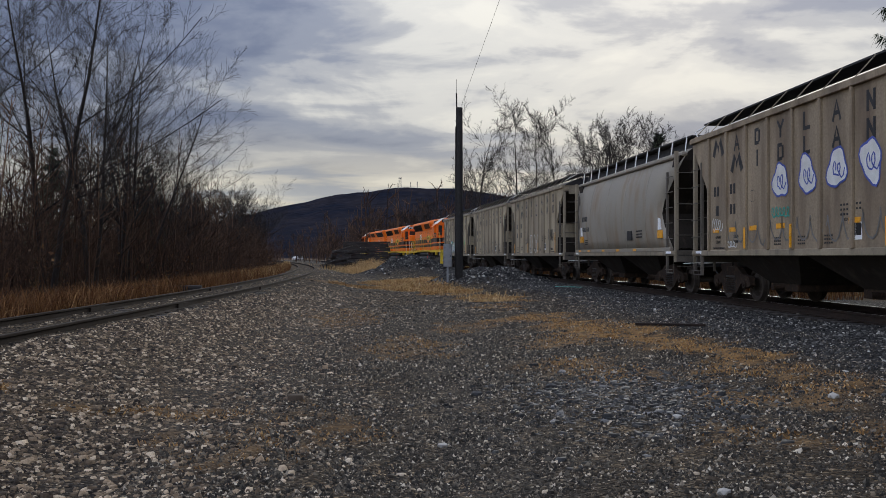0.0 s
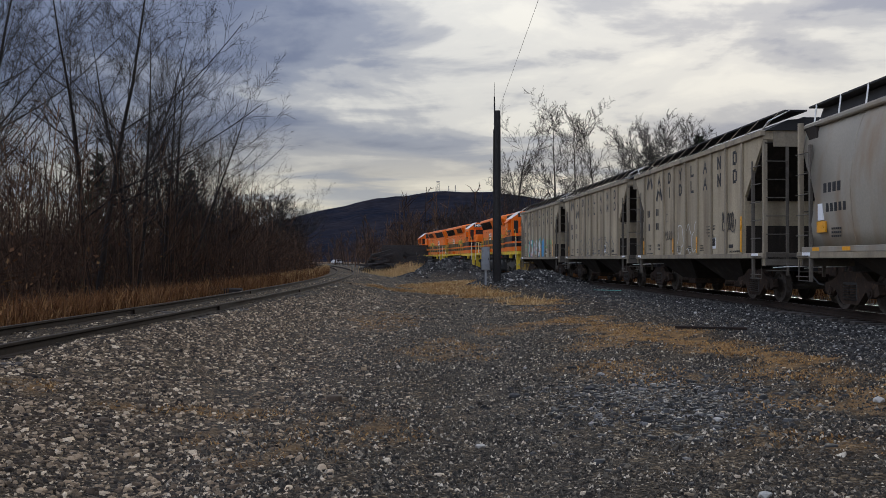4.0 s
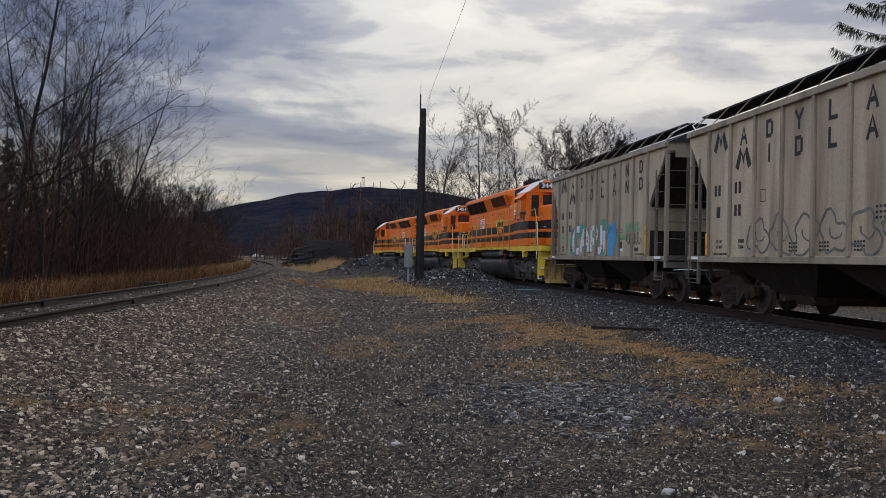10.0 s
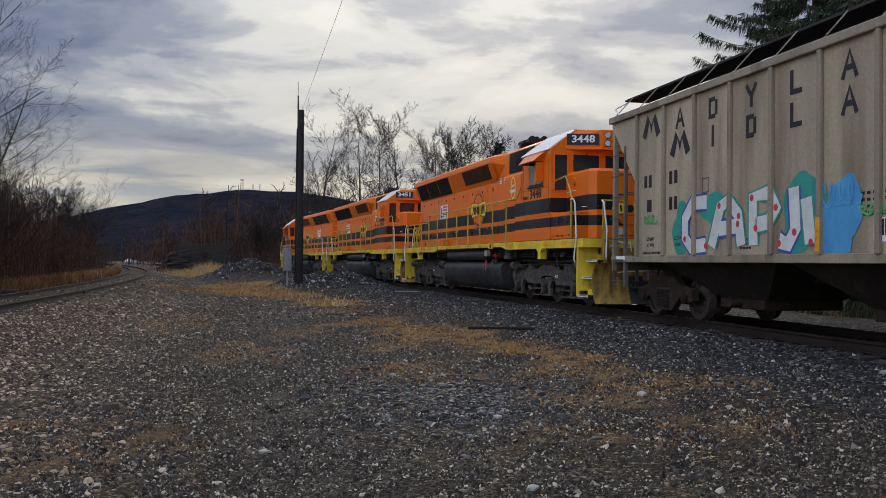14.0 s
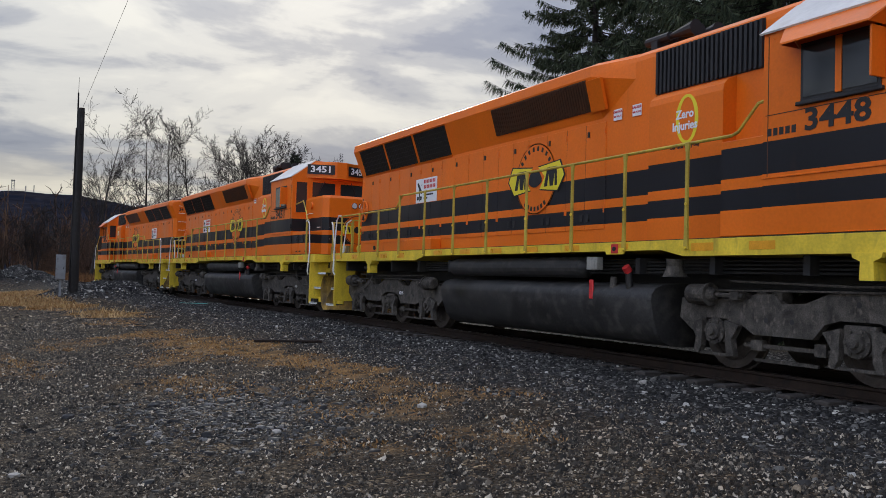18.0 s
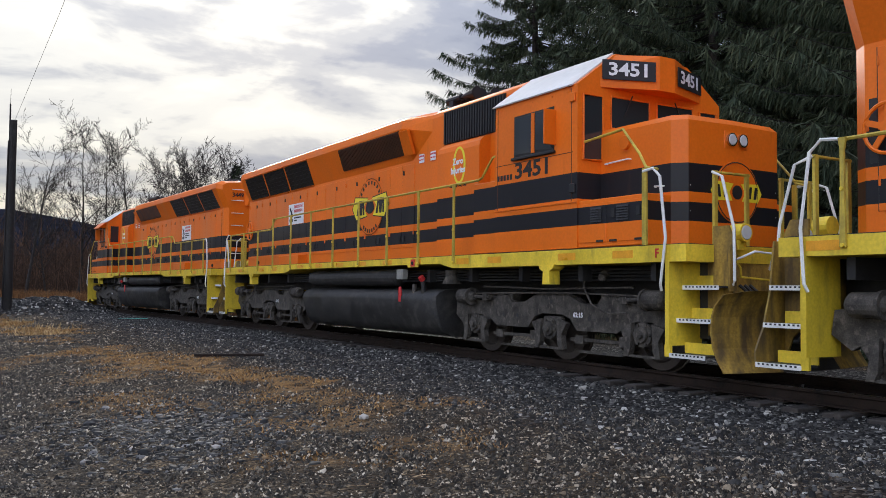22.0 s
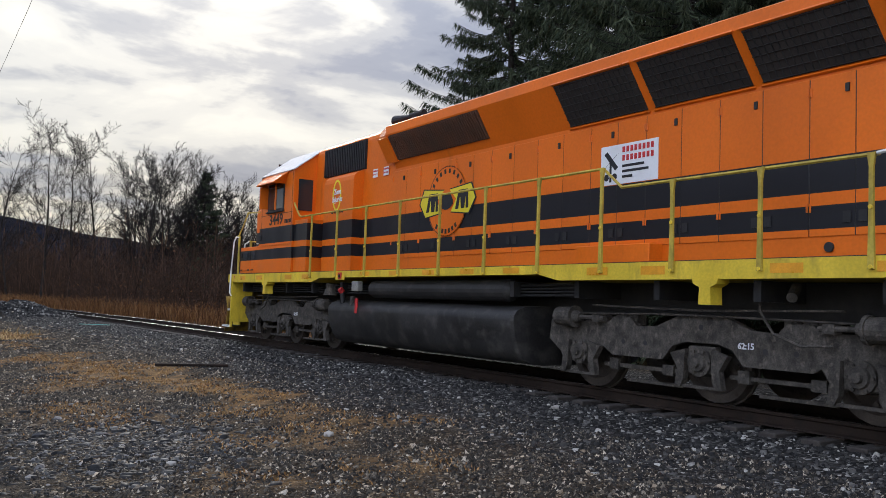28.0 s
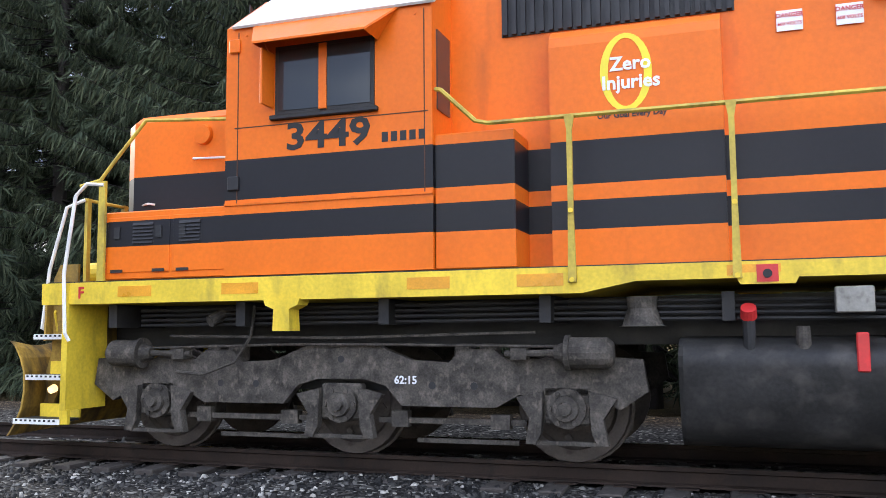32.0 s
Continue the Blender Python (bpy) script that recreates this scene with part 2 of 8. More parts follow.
LIVERY = surf("livery", striped, 0.42, vary=0.10, scale=0.9, grain=25, bump=0.05, stain=(0.09, 0.04, 0.02), stain_at=(0.66, 0.98), streak=3.0, spec=0.3)
ORANGE = surf("orange_paint", (0.77, 0.158, 0.009), 0.38, vary=0.1, scale=1.2, grain=25, bump=0.06, stain=(0.28, 0.08, 0.014), stain_at=(0.6, 0.9), streak=3.0, spec=0.3)
YELLOW = surf("yellow_paint", (0.74, 0.53, 0.04), 0.5, vary=0.2, scale=2.2, grain=30, bump=0.1, stain=(0.17, 0.12, 0.03), stain_at=(0.56, 0.86), streak=2.0)
RAIL_YELLOW = surf("handrail_yellow", (0.50, 0.37, 0.05), 0.55, vary=0.25, scale=3, grain=30, bump=0.1, stain=(0.16, 0.11, 0.03), stain_at=(0.5, 0.8), streak=2.0)
AMBER = surf("amber_reflector", (0.72, 0.32, 0.02), 0.35, vary=0.15, scale=6, grain=60, bump=0.05)
WHITE_PAINT = surf("white_paint", (0.72, 0.72, 0.69), 0.55, vary=0.12, scale=2.5, grain=30, bump=0.08, stain=(0.35, 0.28, 0.2), stain_at=(0.66, 0.95))
ROOF_WHITE = surf("white_roof_paint", (0.62, 0.60, 0.57), 0.7, vary=0.1, scale=1.2, grain=12, bump=0.1, stain=(0.5, 0.45, 0.4), stain_at=(0.55, 0.85))
SOOT = surf("soot_black", (0.016, 0.016, 0.017), 0.62, vary=0.35, scale=2.5, grain=40, bump=0.2, stain=(0.035, 0.03, 0.026), stain_at=(0.5, 0.8))
TANK = surf("tank_black", (0.029, 0.028, 0.027), 0.5, vary=0.4, scale=1.6, grain=30, bump=0.14, stain=(0.105, 0.095, 0.085), stain_at=(0.50, 0.88), streak=0.6, spec=0.32)
PLOUGH = surf("scraped_yellow", (0.30, 0.185, 0.03), 0.65, vary=0.45, scale=2.5, grain=30, bump=0.2, stain=(0.055, 0.036, 0.02), stain_at=(0.40, 0.66), streak=3.0)
TRUCK = surf("truck_grey", (0.064, 0.057, 0.049), 0.8, vary=0.55, scale=7, grain=55, bump=0.45, stain=(0.20, 0.17, 0.14), stain_at=(0.56, 0.82), spec=0.25)
WHEEL = surf("wheel_steel", (0.075, 0.062, 0.052), 0.6, 0.4, vary=0.3, scale=6, grain=50, bump=0.15, stain=(0.035, 0.022, 0.016))
TREAD = surf("polished_tread", (0.5, 0.48, 0.46), 0.28, 1.0, vary=0.15, scale=8, grain=60, bump=0.03)
MESH_DARK = surf("dark_mesh", (0.022, 0.017, 0.014), 0.75, vary=0.4, scale=3, grain=90, bump=0.4)
LOUVRE = surf("brown_louvre", (0.075, 0.028, 0.012), 0.7, vary=0.3, scale=3, grain=50, bump=0.3)
DARK = surf("flat_black_paint", (0.012, 0.012, 0.014), 0.55, vary=0.25, scale=4, grain=40, bump=0.1)
YELLOW_SIGN = surf("decal_yellow", (0.80, 0.66, 0.03), 0.4, vary=0.06, scale=3, grain=40, bump=0.02)
SIGN_WHITE = surf("decal_white", (0.78, 0.79, 0.80), 0.4, vary=0.05, scale=3, grain=40, bump=0.02)
SIGN_RED = surf("decal_red", (0.55, 0.03, 0.03), 0.45, vary=0.12, scale=6, grain=40, bump=0.04)
CHROME = surf("lamp_rim", (0.6, 0.6, 0.6), 0.2, 1.0, vary=0.1, bump=0.02)
LENS = glassy("lamp_lens", (0.55, 0.57, 0.58), 0.08)
GLASS = glassy("cab_glass", (0.025, 0.03, 0.033), 0.05)
STEP_GLOW = glowing("step_light", (1.0, 0.75, 0.35), 0.7)
RUBBER = surf("hose_rubber", (0.02, 0.02, 0.02), 0.7, vary=0.2, bump=0.1)


# ---- mesh helpers ----
def part(name, bm, material, parent=None, label="", smooth=False):
    me = bpy.data.meshes.new(name)
    if smooth:
        for f in bm.faces:
            f.smooth = True
    bm.to_mesh(me)
    bm.free()
    for mt in (material if isinstance(material, (list, tuple)) else (material,)):
        me.materials.append(mt)
    ob = new(name, me)
    ob.parent = parent
    if label:
        tagged(ob, label)
    return ob


def share(name, ob, m, parent=None):
    """Another piece on the same mesh."""
    o = new(name, ob.data)
    o.parent = parent
    o.matrix_basis = m
    return o


def bx(bm, x0, x1, y0, y1, z0, z1, bev=0.0, mat=0):
    r = bmesh.ops.create_cube(bm, size=1)["verts"]
    for v in r:
        v.co = ((x0 + x1) / 2 + v.co.x * (x1 - x0), (y0 + y1) / 2 + v.co.y * (y1 - y0), (z0 + z1) / 2 + v.co.z * (z1 - z0))
    if mat:
        for f in {f for v in r for f in v.link_faces}:
            f.material_index = mat
    if bev:
        bmesh.ops.bevel(bm, geom=list({e for v in r for e in v.link_edges}), offset=bev, segments=1, affect="EDGES")
    return bm


def box(x0, x1, y0, y1, z0, z1, bev=0.0):
    return bx(bmesh.new(), x0, x1, y0, y1, z0, z1, bev)


def loft(bm, sections, close=True):
    """Skin between rings of points of equal count."""
    rings = [[bm.verts.new(p) for p in s] for s in sections]
    k = len(rings[0])
    for a, b in zip(rings, rings[1:]):
        for i in range(k):
            j = (i + 1) % k
            bm.faces.new((a[i], a[j], b[j], b[i]))
    if close:
        bm.faces.new(rings[0][::-1])
        bm.faces.new(rings[-1])
    bmesh.ops.recalc_face_normals(bm, faces=bm.faces)
    return bm


def slab(bm, pts, axis, a, b):
    """A flat outline pushed through along an axis (0, 1 or 2)."""
    def at(p, v):
        q = list(p)
        q.insert(axis, v)
        return q
    return loft(bm, [[at(p, a) for p in pts], [at(p, b) for p in pts]])


def cyl(bm, p0, p1, r0, r1=None, seg=12):
    p0, p1 = Vector(p0), Vector(p1)
    r1 = r0 if r1 is None else r1
    d = (p1 - p0).normalized()
    u = d.orthogonal().normalized()
    w = d.cross(u)
    ring = lambda p, r: [p + (u * math.cos(2 * math.pi * i / seg) + w * math.sin(2 * math.pi * i / seg)) * r for i in range(seg)]
    return loft(bm, [ring(p0, r0), ring(p1, r1)])


def tube(bm, pts, r, seg=6):
    pts = [Vector(p) for p in pts]
    rings = []
    for i, p in enumerate(pts):
        d = (pts[min(i + 1, len(pts) - 1)] - pts[max(i - 1, 0)]).normalized()
        u = d.cross(Vector((0.31, 0.17, 0.93))).normalized()
        w = d.cross(u)
        rings.append([p + (u * math.cos(2 * math.pi * k / seg) + w * math.sin(2 * math.pi * k / seg)) * r for k in range(seg)])
    return loft(bm, rings)


def lathe(bm, prof, axis_y, seg=20, cx=0.0, cz=0.0):
    """Turn (y, r) pairs about a line along y through (cx, cz)."""
    rings = [[(cx + r * math.cos(2 * math.pi * i / seg), y + axis_y, cz + r * math.sin(2 * math.pi * i / seg)) for i in range(seg)] for y, r in prof]
    return loft(bm, rings)


def mirrored(pts):
    return [(y, z) for y, z in pts] + [(-y, z) for y, z in reversed(pts)]


def letters(word, height, depth=0.004, width=None):
    """A bmesh of words in the built-in font, flat in x and z, facing -y, the middle at the origin."""
    cu = bpy.data.curves.new("word", "FONT")
    cu.body, cu.size, cu.extrude, cu.align_x, cu.align_y, cu.resolution_u = word, height * 1.37, depth / 2, "CENTER", "CENTER", 2
    cu.offset = height * 0.034
    ob = bpy.data.objects.new("word", cu)
    me = bpy.data.meshes.new_from_object(ob)
    bm = bmesh.new()
    bm.from_mesh(me)
    bpy.data.objects.remove(ob)
    bpy.data.curves.remove(cu)
    bpy.data.meshes.remove(me)
    k = 1.0
    if width:
        xs = [v.co.x for v in bm.verts]
        k = width / (max(xs) - min(xs))
    for v in bm.verts:
        v.co = (v.co.x * k, -v.co.z, v.co.y)
    return bm


def placed(bm, m):
    bmesh.ops.transform(bm, matrix=m, verts=bm.verts)
    return bm


# ---- locomotives: six-axle road switchers, cab towards +x ----
def half_hood(top_y, flare_z0, flare_y, flare_z1, edge_z):
    return mirrored([(0.93, 1.72), (0.93, flare_z0), (flare_y, flare_z1), (flare_y - 0.02, edge_z - 0.08), (top_y, edge_z), (0.45, edge_z + 0.05)])


def wheelset(parent, x, r, name="wheelset"):
    """An axle with its two wheels, turning about y."""
    ax = part(name, cyl(bmesh.new(), (0, -0.75, 0), (0, 0.75, 0), 0.09), WHEEL, parent)
    ax.matrix_basis = pose(x, 0, r)
    for sy in (-1, 1):
        bm = lathe(bmesh.new(), [(-0.02, 0.05), (-0.02, r * 0.45), (0.01, r * 0.72), (-0.03, r * 0.78), (-0.03, r * 0.985), (0.02, r), (0.085, r), (0.085, r + 0.028), (0.115, r + 0.026), (0.12, r * 0.80), (0.07, r * 0.45), (0.1, 0.05)], 0, 28)
        for v in bm.verts:
            v.co.y *= -sy
        for k in range(4):
            a = math.pi / 4 + k * math.pi / 2
            bx(bm, math.cos(a) * r * 0.58 - 0.03, math.cos(a) * r * 0.58 + 0.03, sy * 0.0 - 0.005, sy * 0.025 + 0.005, math.sin(a) * r * 0.58 - 0.03, math.sin(a) * r * 0.58 + 0.03)
        bmesh.ops.recalc_face_normals(bm, faces=bm.faces)
        wh = part("wheel", bm, WHEEL, ax)
        wh.matrix_basis = pose(0, sy * 0.79, 0)
    return ax


def loco_truck(loco, cx):
    """A three-axle truck: cast side frames, pedestals, journal boxes, brake gear."""
    fr = bmesh.new()
    bx(fr, cx - 2.6, cx + 2.6, -0.85, 0.85, 0.62, 0.86)
    truck = part("truck", fr, SOOT, loco, "black cast truck with three axles")
    top = [(-2.86, 0.66), (-2.82, 0.93), (-2.45, 0.96), (-2.2, 0.93), (-1.62, 0.93), (-1.5, 1.02), (-1.2, 1.02), (-1.08, 0.90), (-0.72, 0.92), (-0.36, 1.06), (0.36, 1.06), (0.72, 0.92), (1.08, 0.90), (1.2, 1.02), (1.5, 1.02), (1.62, 0.93), (2.2, 0.93), (2.45, 0.96), (2.82, 0.93), (2.86, 0.66)]
    low = [(2.62, 0.50), (2.40, 0.62), (1.74, 0.62), (1.52, 0.50), (0.62, 0.50), (0.46, 0.68), (0.25, 0.74), (-0.25, 0.74), (-0.46, 0.68), (-0.62, 0.50), (-1.52, 0.50), (-1.74, 0.62), (-2.40, 0.62), (-2.62, 0.50)]
    for sy in (-1, 1):
        bm = slab(bmesh.new(), [(cx + a, z) for a, z in top + low], 1, sy * 1.03, sy * 1.13)
        part("side_frame", bm, TRUCK, truck)
        for a, z in ((-1.32, 0.69), (-0.92, 0.69), (0.92, 0.69), (1.32, 0.69), (0.0, 0.93)):
            part("lightening_hole", cyl(bmesh.new(), (cx + a, sy * 1.131, z), (cx + a, sy * 1.134, z), 0.035, seg=10), SOOT, truck)
        for k in (-1, 0, 1):
            ax = cx + k * (2.16 if k * cx < 0 else 2.07)
            bm = bmesh.new()
            slab(bm, [(ax - 0.44, 0.60), (ax - 0.20, 0.66), (ax - 0.22, 0.3), (ax - 0.27, 0.2), (ax - 0.36, 0.2), (ax - 0.32, 0.42)], 1, sy * 1.10, sy * 1.19)
            slab(bm, [(ax + 0.44, 0.60), (ax + 0.20, 0.66), (ax + 0.22, 0.3), (ax + 0.27, 0.2), (ax + 0.36, 0.2), (ax + 0.32, 0.42)], 1, sy * 1.10, sy * 1.19)
            bx(bm, ax - 0.30, ax + 0.30, min(sy * 1.12, sy * 1.16), max(sy * 1.12, sy * 1.16), 0.19, 0.225)
            part("pedestal", bm, TRUCK, truck)
            bm = bmesh.new()
            cyl(bm, (ax, sy * 0.95, 0.508), (ax, sy * 1.17, 0.508), 0.185, 0.175, 14)
            cyl(bm, (ax, sy * 1.16, 0.508), (ax, sy * 1.21, 0.508), 0.12, 0.11, 14)
            cyl(bm, (ax, sy * 1.20, 0.508), (ax, sy * 1.25, 0.508), 0.065, 0.055, 10)
            for j in range(6):
                a = j * math.pi / 3
                cyl(bm, (ax + 0.145 * math.cos(a), sy * 1.16, 0.508 + 0.145 * math.sin(a)), (ax + 0.145 * math.cos(a), sy * 1.19, 0.508 + 0.145 * math.sin(a)), 0.022, seg=6)
            bx(bm, ax - 0.21, ax + 0.21, min(sy * 1.0, sy * 1.13), max(sy * 1.0, sy * 1.13), 0.36, 0.7, 0.02)
            part("journal_box", bm, TRUCK, truck)
        for a, s in ((-2.38, 1), (2.38, -1)):
            bm = bmesh.new()
            cyl(bm, (cx + a - 0.16, sy * 1.22, 0.99), (cx + a + 0.16, sy * 1.22, 0.99), 0.135, seg=16)
            cyl(bm, (cx + a - s * 0.16, sy * 1.22, 0.99), (cx + a - s * 0.21, sy * 1.22, 0.99), 0.135, 0.09, 16)
            cyl(bm, (cx + a + s * 0.16, sy * 1.22, 0.99), (cx + a + s * 0.20, sy * 1.22, 0.99), 0.155, 0.155, 16)
            cyl(bm, (cx + a + s * 0.20, sy * 1.22, 0.99), (cx + a + s * 0.30, sy * 1.22, 0.99), 0.10, 0.06, 12)
            cyl(bm, (cx + a + s * 0.30, sy * 1.22, 0.99), (cx + a + s * 0.75, sy * 1.2, 0.98), 0.03, seg=8)
            bx(bm, cx + a + s * 0.62 - 0.07, cx + a + s * 0.62 + 0.07, min(sy * 1.1, sy * 1.24), max(sy * 1.1, sy * 1.24), 0.93, 1.03)
            bx(bm, cx + a - 0.1, cx + a + 0.1, min(sy * 1.08, sy * 1.2), max(sy * 1.08, sy * 1.2), 0.86, 0.95)
            part("brake_cylinder", bm, TRUCK, truck)
        bm = bmesh.new()
        tube(bm, [(cx - 2.3, sy * 1.16, 1.04), (cx - 0.5, sy * 1.17, 1.065), (cx + 0.6, sy * 1.17, 1.07), (cx + 2.1, sy * 1.16, 1.04)], 0.014)
        for a, b in ((-1.78, -0.35), (0.35, 1.78)):
            bx(bm, cx + a, cx + b, min(sy * 0.98, sy * 1.03), max(sy * 0.98, sy * 1.03), 0.335, 0.385)
            bx(bm, cx + a + 0.15, cx + a + 0.33, min(sy * 0.96, sy * 1.06), max(sy * 0.96, sy * 1.06), 0.30, 0.43)
            bx(bm, cx + a + 0.1, cx + b - 0.35, min(sy * 0.9, sy * 0.94), max(sy * 0.9, sy * 0.94), 0.15, 0.19)
            bx(bm, cx + b - 0.3, cx + b - 0.14, min(sy * 0.96, sy * 1.06), max(sy * 0.96, sy * 1.06), 0.30, 0.45)
        part("brake_rigging", bm, TRUCK, truck)
        for a in (-1.32, 1.32):
            for d in (-0.12, 0.12):
                bm = bmesh.new()
                bx(bm, cx + a + d - 0.08, cx + a + d + 0.08, min(sy * 0.9, sy * 1.09), max(sy * 0.9, sy * 1.09), 0.9, 1.07, 0.015)
                part("spring_seat", bm, TRUCK, truck)
        tb = placed(letters("62:15", 0.075), pose(cx + 0.66 * -sy, sy * 1.137, 0.735, 0, 0, 0 if sy < 0 else 180))
        part("stencil", tb, SIGN_WHITE, truck, "white stencilled gear ratio")
    for k in (-1, 0, 1):
        wheelset(truck, cx + k * (2.16 if k * cx < 0 else 2.07), 0.508)
    return truck


def loco_emblem(loco, sy):
    """A round emblem with two yellow pointed plaques and dark bars."""
    y = sy * 0.952
    rot = 0 if sy < 0 else 180
    def flat(bm, d):
        return placed(bm, pose(-0.42, y + sy * d, 2.98, 0, 0, rot))
    def plate(pts, d, t=0.003):
        return flat(slab(bmesh.new(), pts, 1, -t, 0), d)
    def ringed(r, w):
        bm = bmesh.new()
        k = 40
        a = [[bm.verts.new((rr * math.cos(2 * math.pi * i / k), 0, rr * math.sin(2 * math.pi * i / k))) for i in range(k)] for rr in (r, r - w)]
        for i in range(k):
            bm.faces.new((a[0][i], a[0][(i + 1) % k], a[1][(i + 1) % k], a[1][i]))
        return flat(bm, 0.002)
    disc = slab(bmesh.new(), [(0.66 * math.cos(2 * math.pi * i / 40), 0.66 * math.sin(2 * math.pi * i / 40)) for i in range(40)], 1, -0.002, 0)
    em = part("emblem", flat(disc, 0.0), ORANGE, loco, "round orange emblem with two yellow plaques")
    part("ring", ringed(0.655, 0.022), DARK, em)
    for s in (-1, 1):
        pts = [(s * 0.16, -0.20), (s * 0.72, -0.26), (s * 0.92, 0.0), (s * 0.78, 0.26), (s * 0.10, 0.20), (s * 0.32, 0.02)]
        part("plaque_edge", plate([(s * 0.35 + (a - s * 0.35) * 1.07, b * 1.1) for a, b in pts], 0.003), DARK, em)
        part("plaque", plate(pts, 0.006), YELLOW_SIGN, em, "yellow pointed plaque")
        bm = bmesh.new()
        c = s * 0.5
        slab(bm, [(c - 0.20, -0.17), (c - 0.10, -0.17), (c - 0.045, 0.07), (c - 0.01, -0.17), (c + 0.09, -0.17), (c + 0.135, 0.07), (c + 0.14, -0.17), (c + 0.22, -0.17), (c + 0.20, 0.17), (c - 0.10, 0.17)], 1, -0.003, 0)
        part("plaque_mark", flat(bm, 0.009), DARK, em)
    blob = [(0.22 * math.cos(2 * math.pi * i / 14) * (1 + 0.12 * math.sin(5 * i)), 0.16 * math.sin(2 * math.pi * i / 14)) for i in range(14)]
    part("centre_mark", plate(blob, 0.008), DARK, em)
    for lo, hi, cnt in ((35, 145, 8), (-125, -55, 7)):
        for k in range(cnt):
            a = radians(lo + (hi - lo) * k / (cnt - 1))
            m = Matrix.Translation((0.555 * math.cos(a), 0, 0.555 * math.sin(a))) @ Matrix.Rotation(-(a - math.pi / 2), 4, "Y")
            part("lettering_bar", flat(placed(box(-0.03, 0.03, -0.003, 0, -0.042, 0.042), m), 0.004), DARK, em)


GAUGE_GREY = surf("gauge_box_grey", (0.26, 0.25, 0.22), 0.6, vary=0.2, scale=6, grain=40, bump=0.1, stain=(0.1, 0.09, 0.08))


def build_loco():
    loco = new("locomotive")
    # frame and deck
    side = [(-9.75, 1.50), (-4.3, 1.49), (-3.85, 1.58), (3.7, 1.58), (4.15, 1.49), (9.75, 1.49), (9.75, 1.71), (-9.75, 1.71)]
    deck = part("deck", slab(bmesh.new(), side, 1, -1.53, 1.53), YELLOW, loco, "yellow side sill and walkway")
    tread = box(-9.7, 9.7, -1.5, 1.5, 1.711, 1.722)
    part("walkway", tread, SOOT, deck)
    sill = part("centre_sill", box(-9.6, 9.6, -0.55, 0.55, 1.05, 1.49), SOOT, loco)
    for x in np.arange(-9, 9.1, 1.5):
        part("crossbar", box(x - 0.05, x + 0.05, -1.35, 1.35, 1.25, 1.485), SOOT, sill)
    for sy in (-1, 1):
        for k in range(4):
            bm = bmesh.new()
            tube(bm, [(-4.4, sy * 1.2, 1.44 - 0.05 * k), (0, sy * 1.22, 1.40 - 0.05 * k), (4.4, sy * 1.2, 1.43 - 0.05 * k), (8.8, sy * 1.15, 1.42 - 0.05 * k)], 0.018)
            part("pipe", bm, SOOT, loco)
    for sy in (-1, 1):
        for i, x in enumerate((-9.2, -8.0, -6.1, -5.1, -3.2, -2.0, -0.8, 0.4, 1.6, 2.8, 4.5, 5.5, 7.4, 8.6)):
            part("reflector", box(x - 0.2, x + 0.2, min(sy * 1.53, sy * 1.534), max(sy * 1.53, sy * 1.534), 1.60 if abs(x) < 3.7 else 1.555, 1.685 if abs(x) < 3.7 else 1.66), AMBER, deck)
        for x in (-6.94, 6.94):
            part("jacking_pad", slab(bmesh.new(), [(x - 0.19, 1.5), (x - 0.17, 1.44), (x - 0.08, 1.40), (x - 0.09, 1.2), (x + 0.09, 1.2), (x + 0.08, 1.40), (x + 0.17, 1.44), (x + 0.19, 1.5)], 1, sy * 1.36, sy * 1.56), YELLOW, deck)
        bm = bmesh.new()
        slab(bm, [(2.45, 1.62), (2.5, 1.53), (2.9, 1.53), (2.95, 1.62)], 1, sy * 1.52, sy * 1.54)
        part("switch_plate", bm, YELLOW, deck)
        bm = box(2.62, 2.78, min(sy * 1.54, sy * 1.546), max(sy * 1.54, sy * 1.546), 1.545, 1.68)
        part("cutoff_switch", bm, SIGN_RED, deck, "red emergency fuel cut-off plate")
        part("button", cyl(bmesh.new(), (2.7, sy * 1.54, 1.61), (2.7, sy * 1.56, 1.61), 0.035), DARK, deck)
    # long hood
    plain = half_hood(0.80, 4.30, 0.925, 4.56, 4.72)
    flare = half_hood(1.04, 3.80, 1.22, 4.45, 4.70)
    def sec(x, s, ky=1.0, dz=0.0):
        return [(x, y * ky, z + (dz if z > 4 else 0)) for y, z in s]
    hood = part("long_hood", loft(bmesh.new(), [sec(-9.28, flare, 0.86, -0.06), sec(-9.1, flare), sec(1.55, flare), sec(2.35, plain), sec(5.46, plain)]), LIVERY, loco, "orange long hood with two black stripes")
    # radiator screens and dynamic brake grilles on the flare
    def on_flare(x, f, sy, out=0.0):
        """A point on the flared side: f 0 at its foot, 1 at its lip."""
        return (x, sy * (0.93 + 0.29 * f + out * 0.91), 3.80 + 0.65 * f - out * 0.41)
    def panel(x0, x1, f0, f1, sy, out, slant=0.0):
        return loft(bmesh.new(), [[on_flare(x0, f0, sy, o), on_flare(x1, f0, sy, o), on_flare(x1 + slant, f1, sy, o), on_flare(x0 + slant, f1, sy, o)] for o in (-0.01, out)])
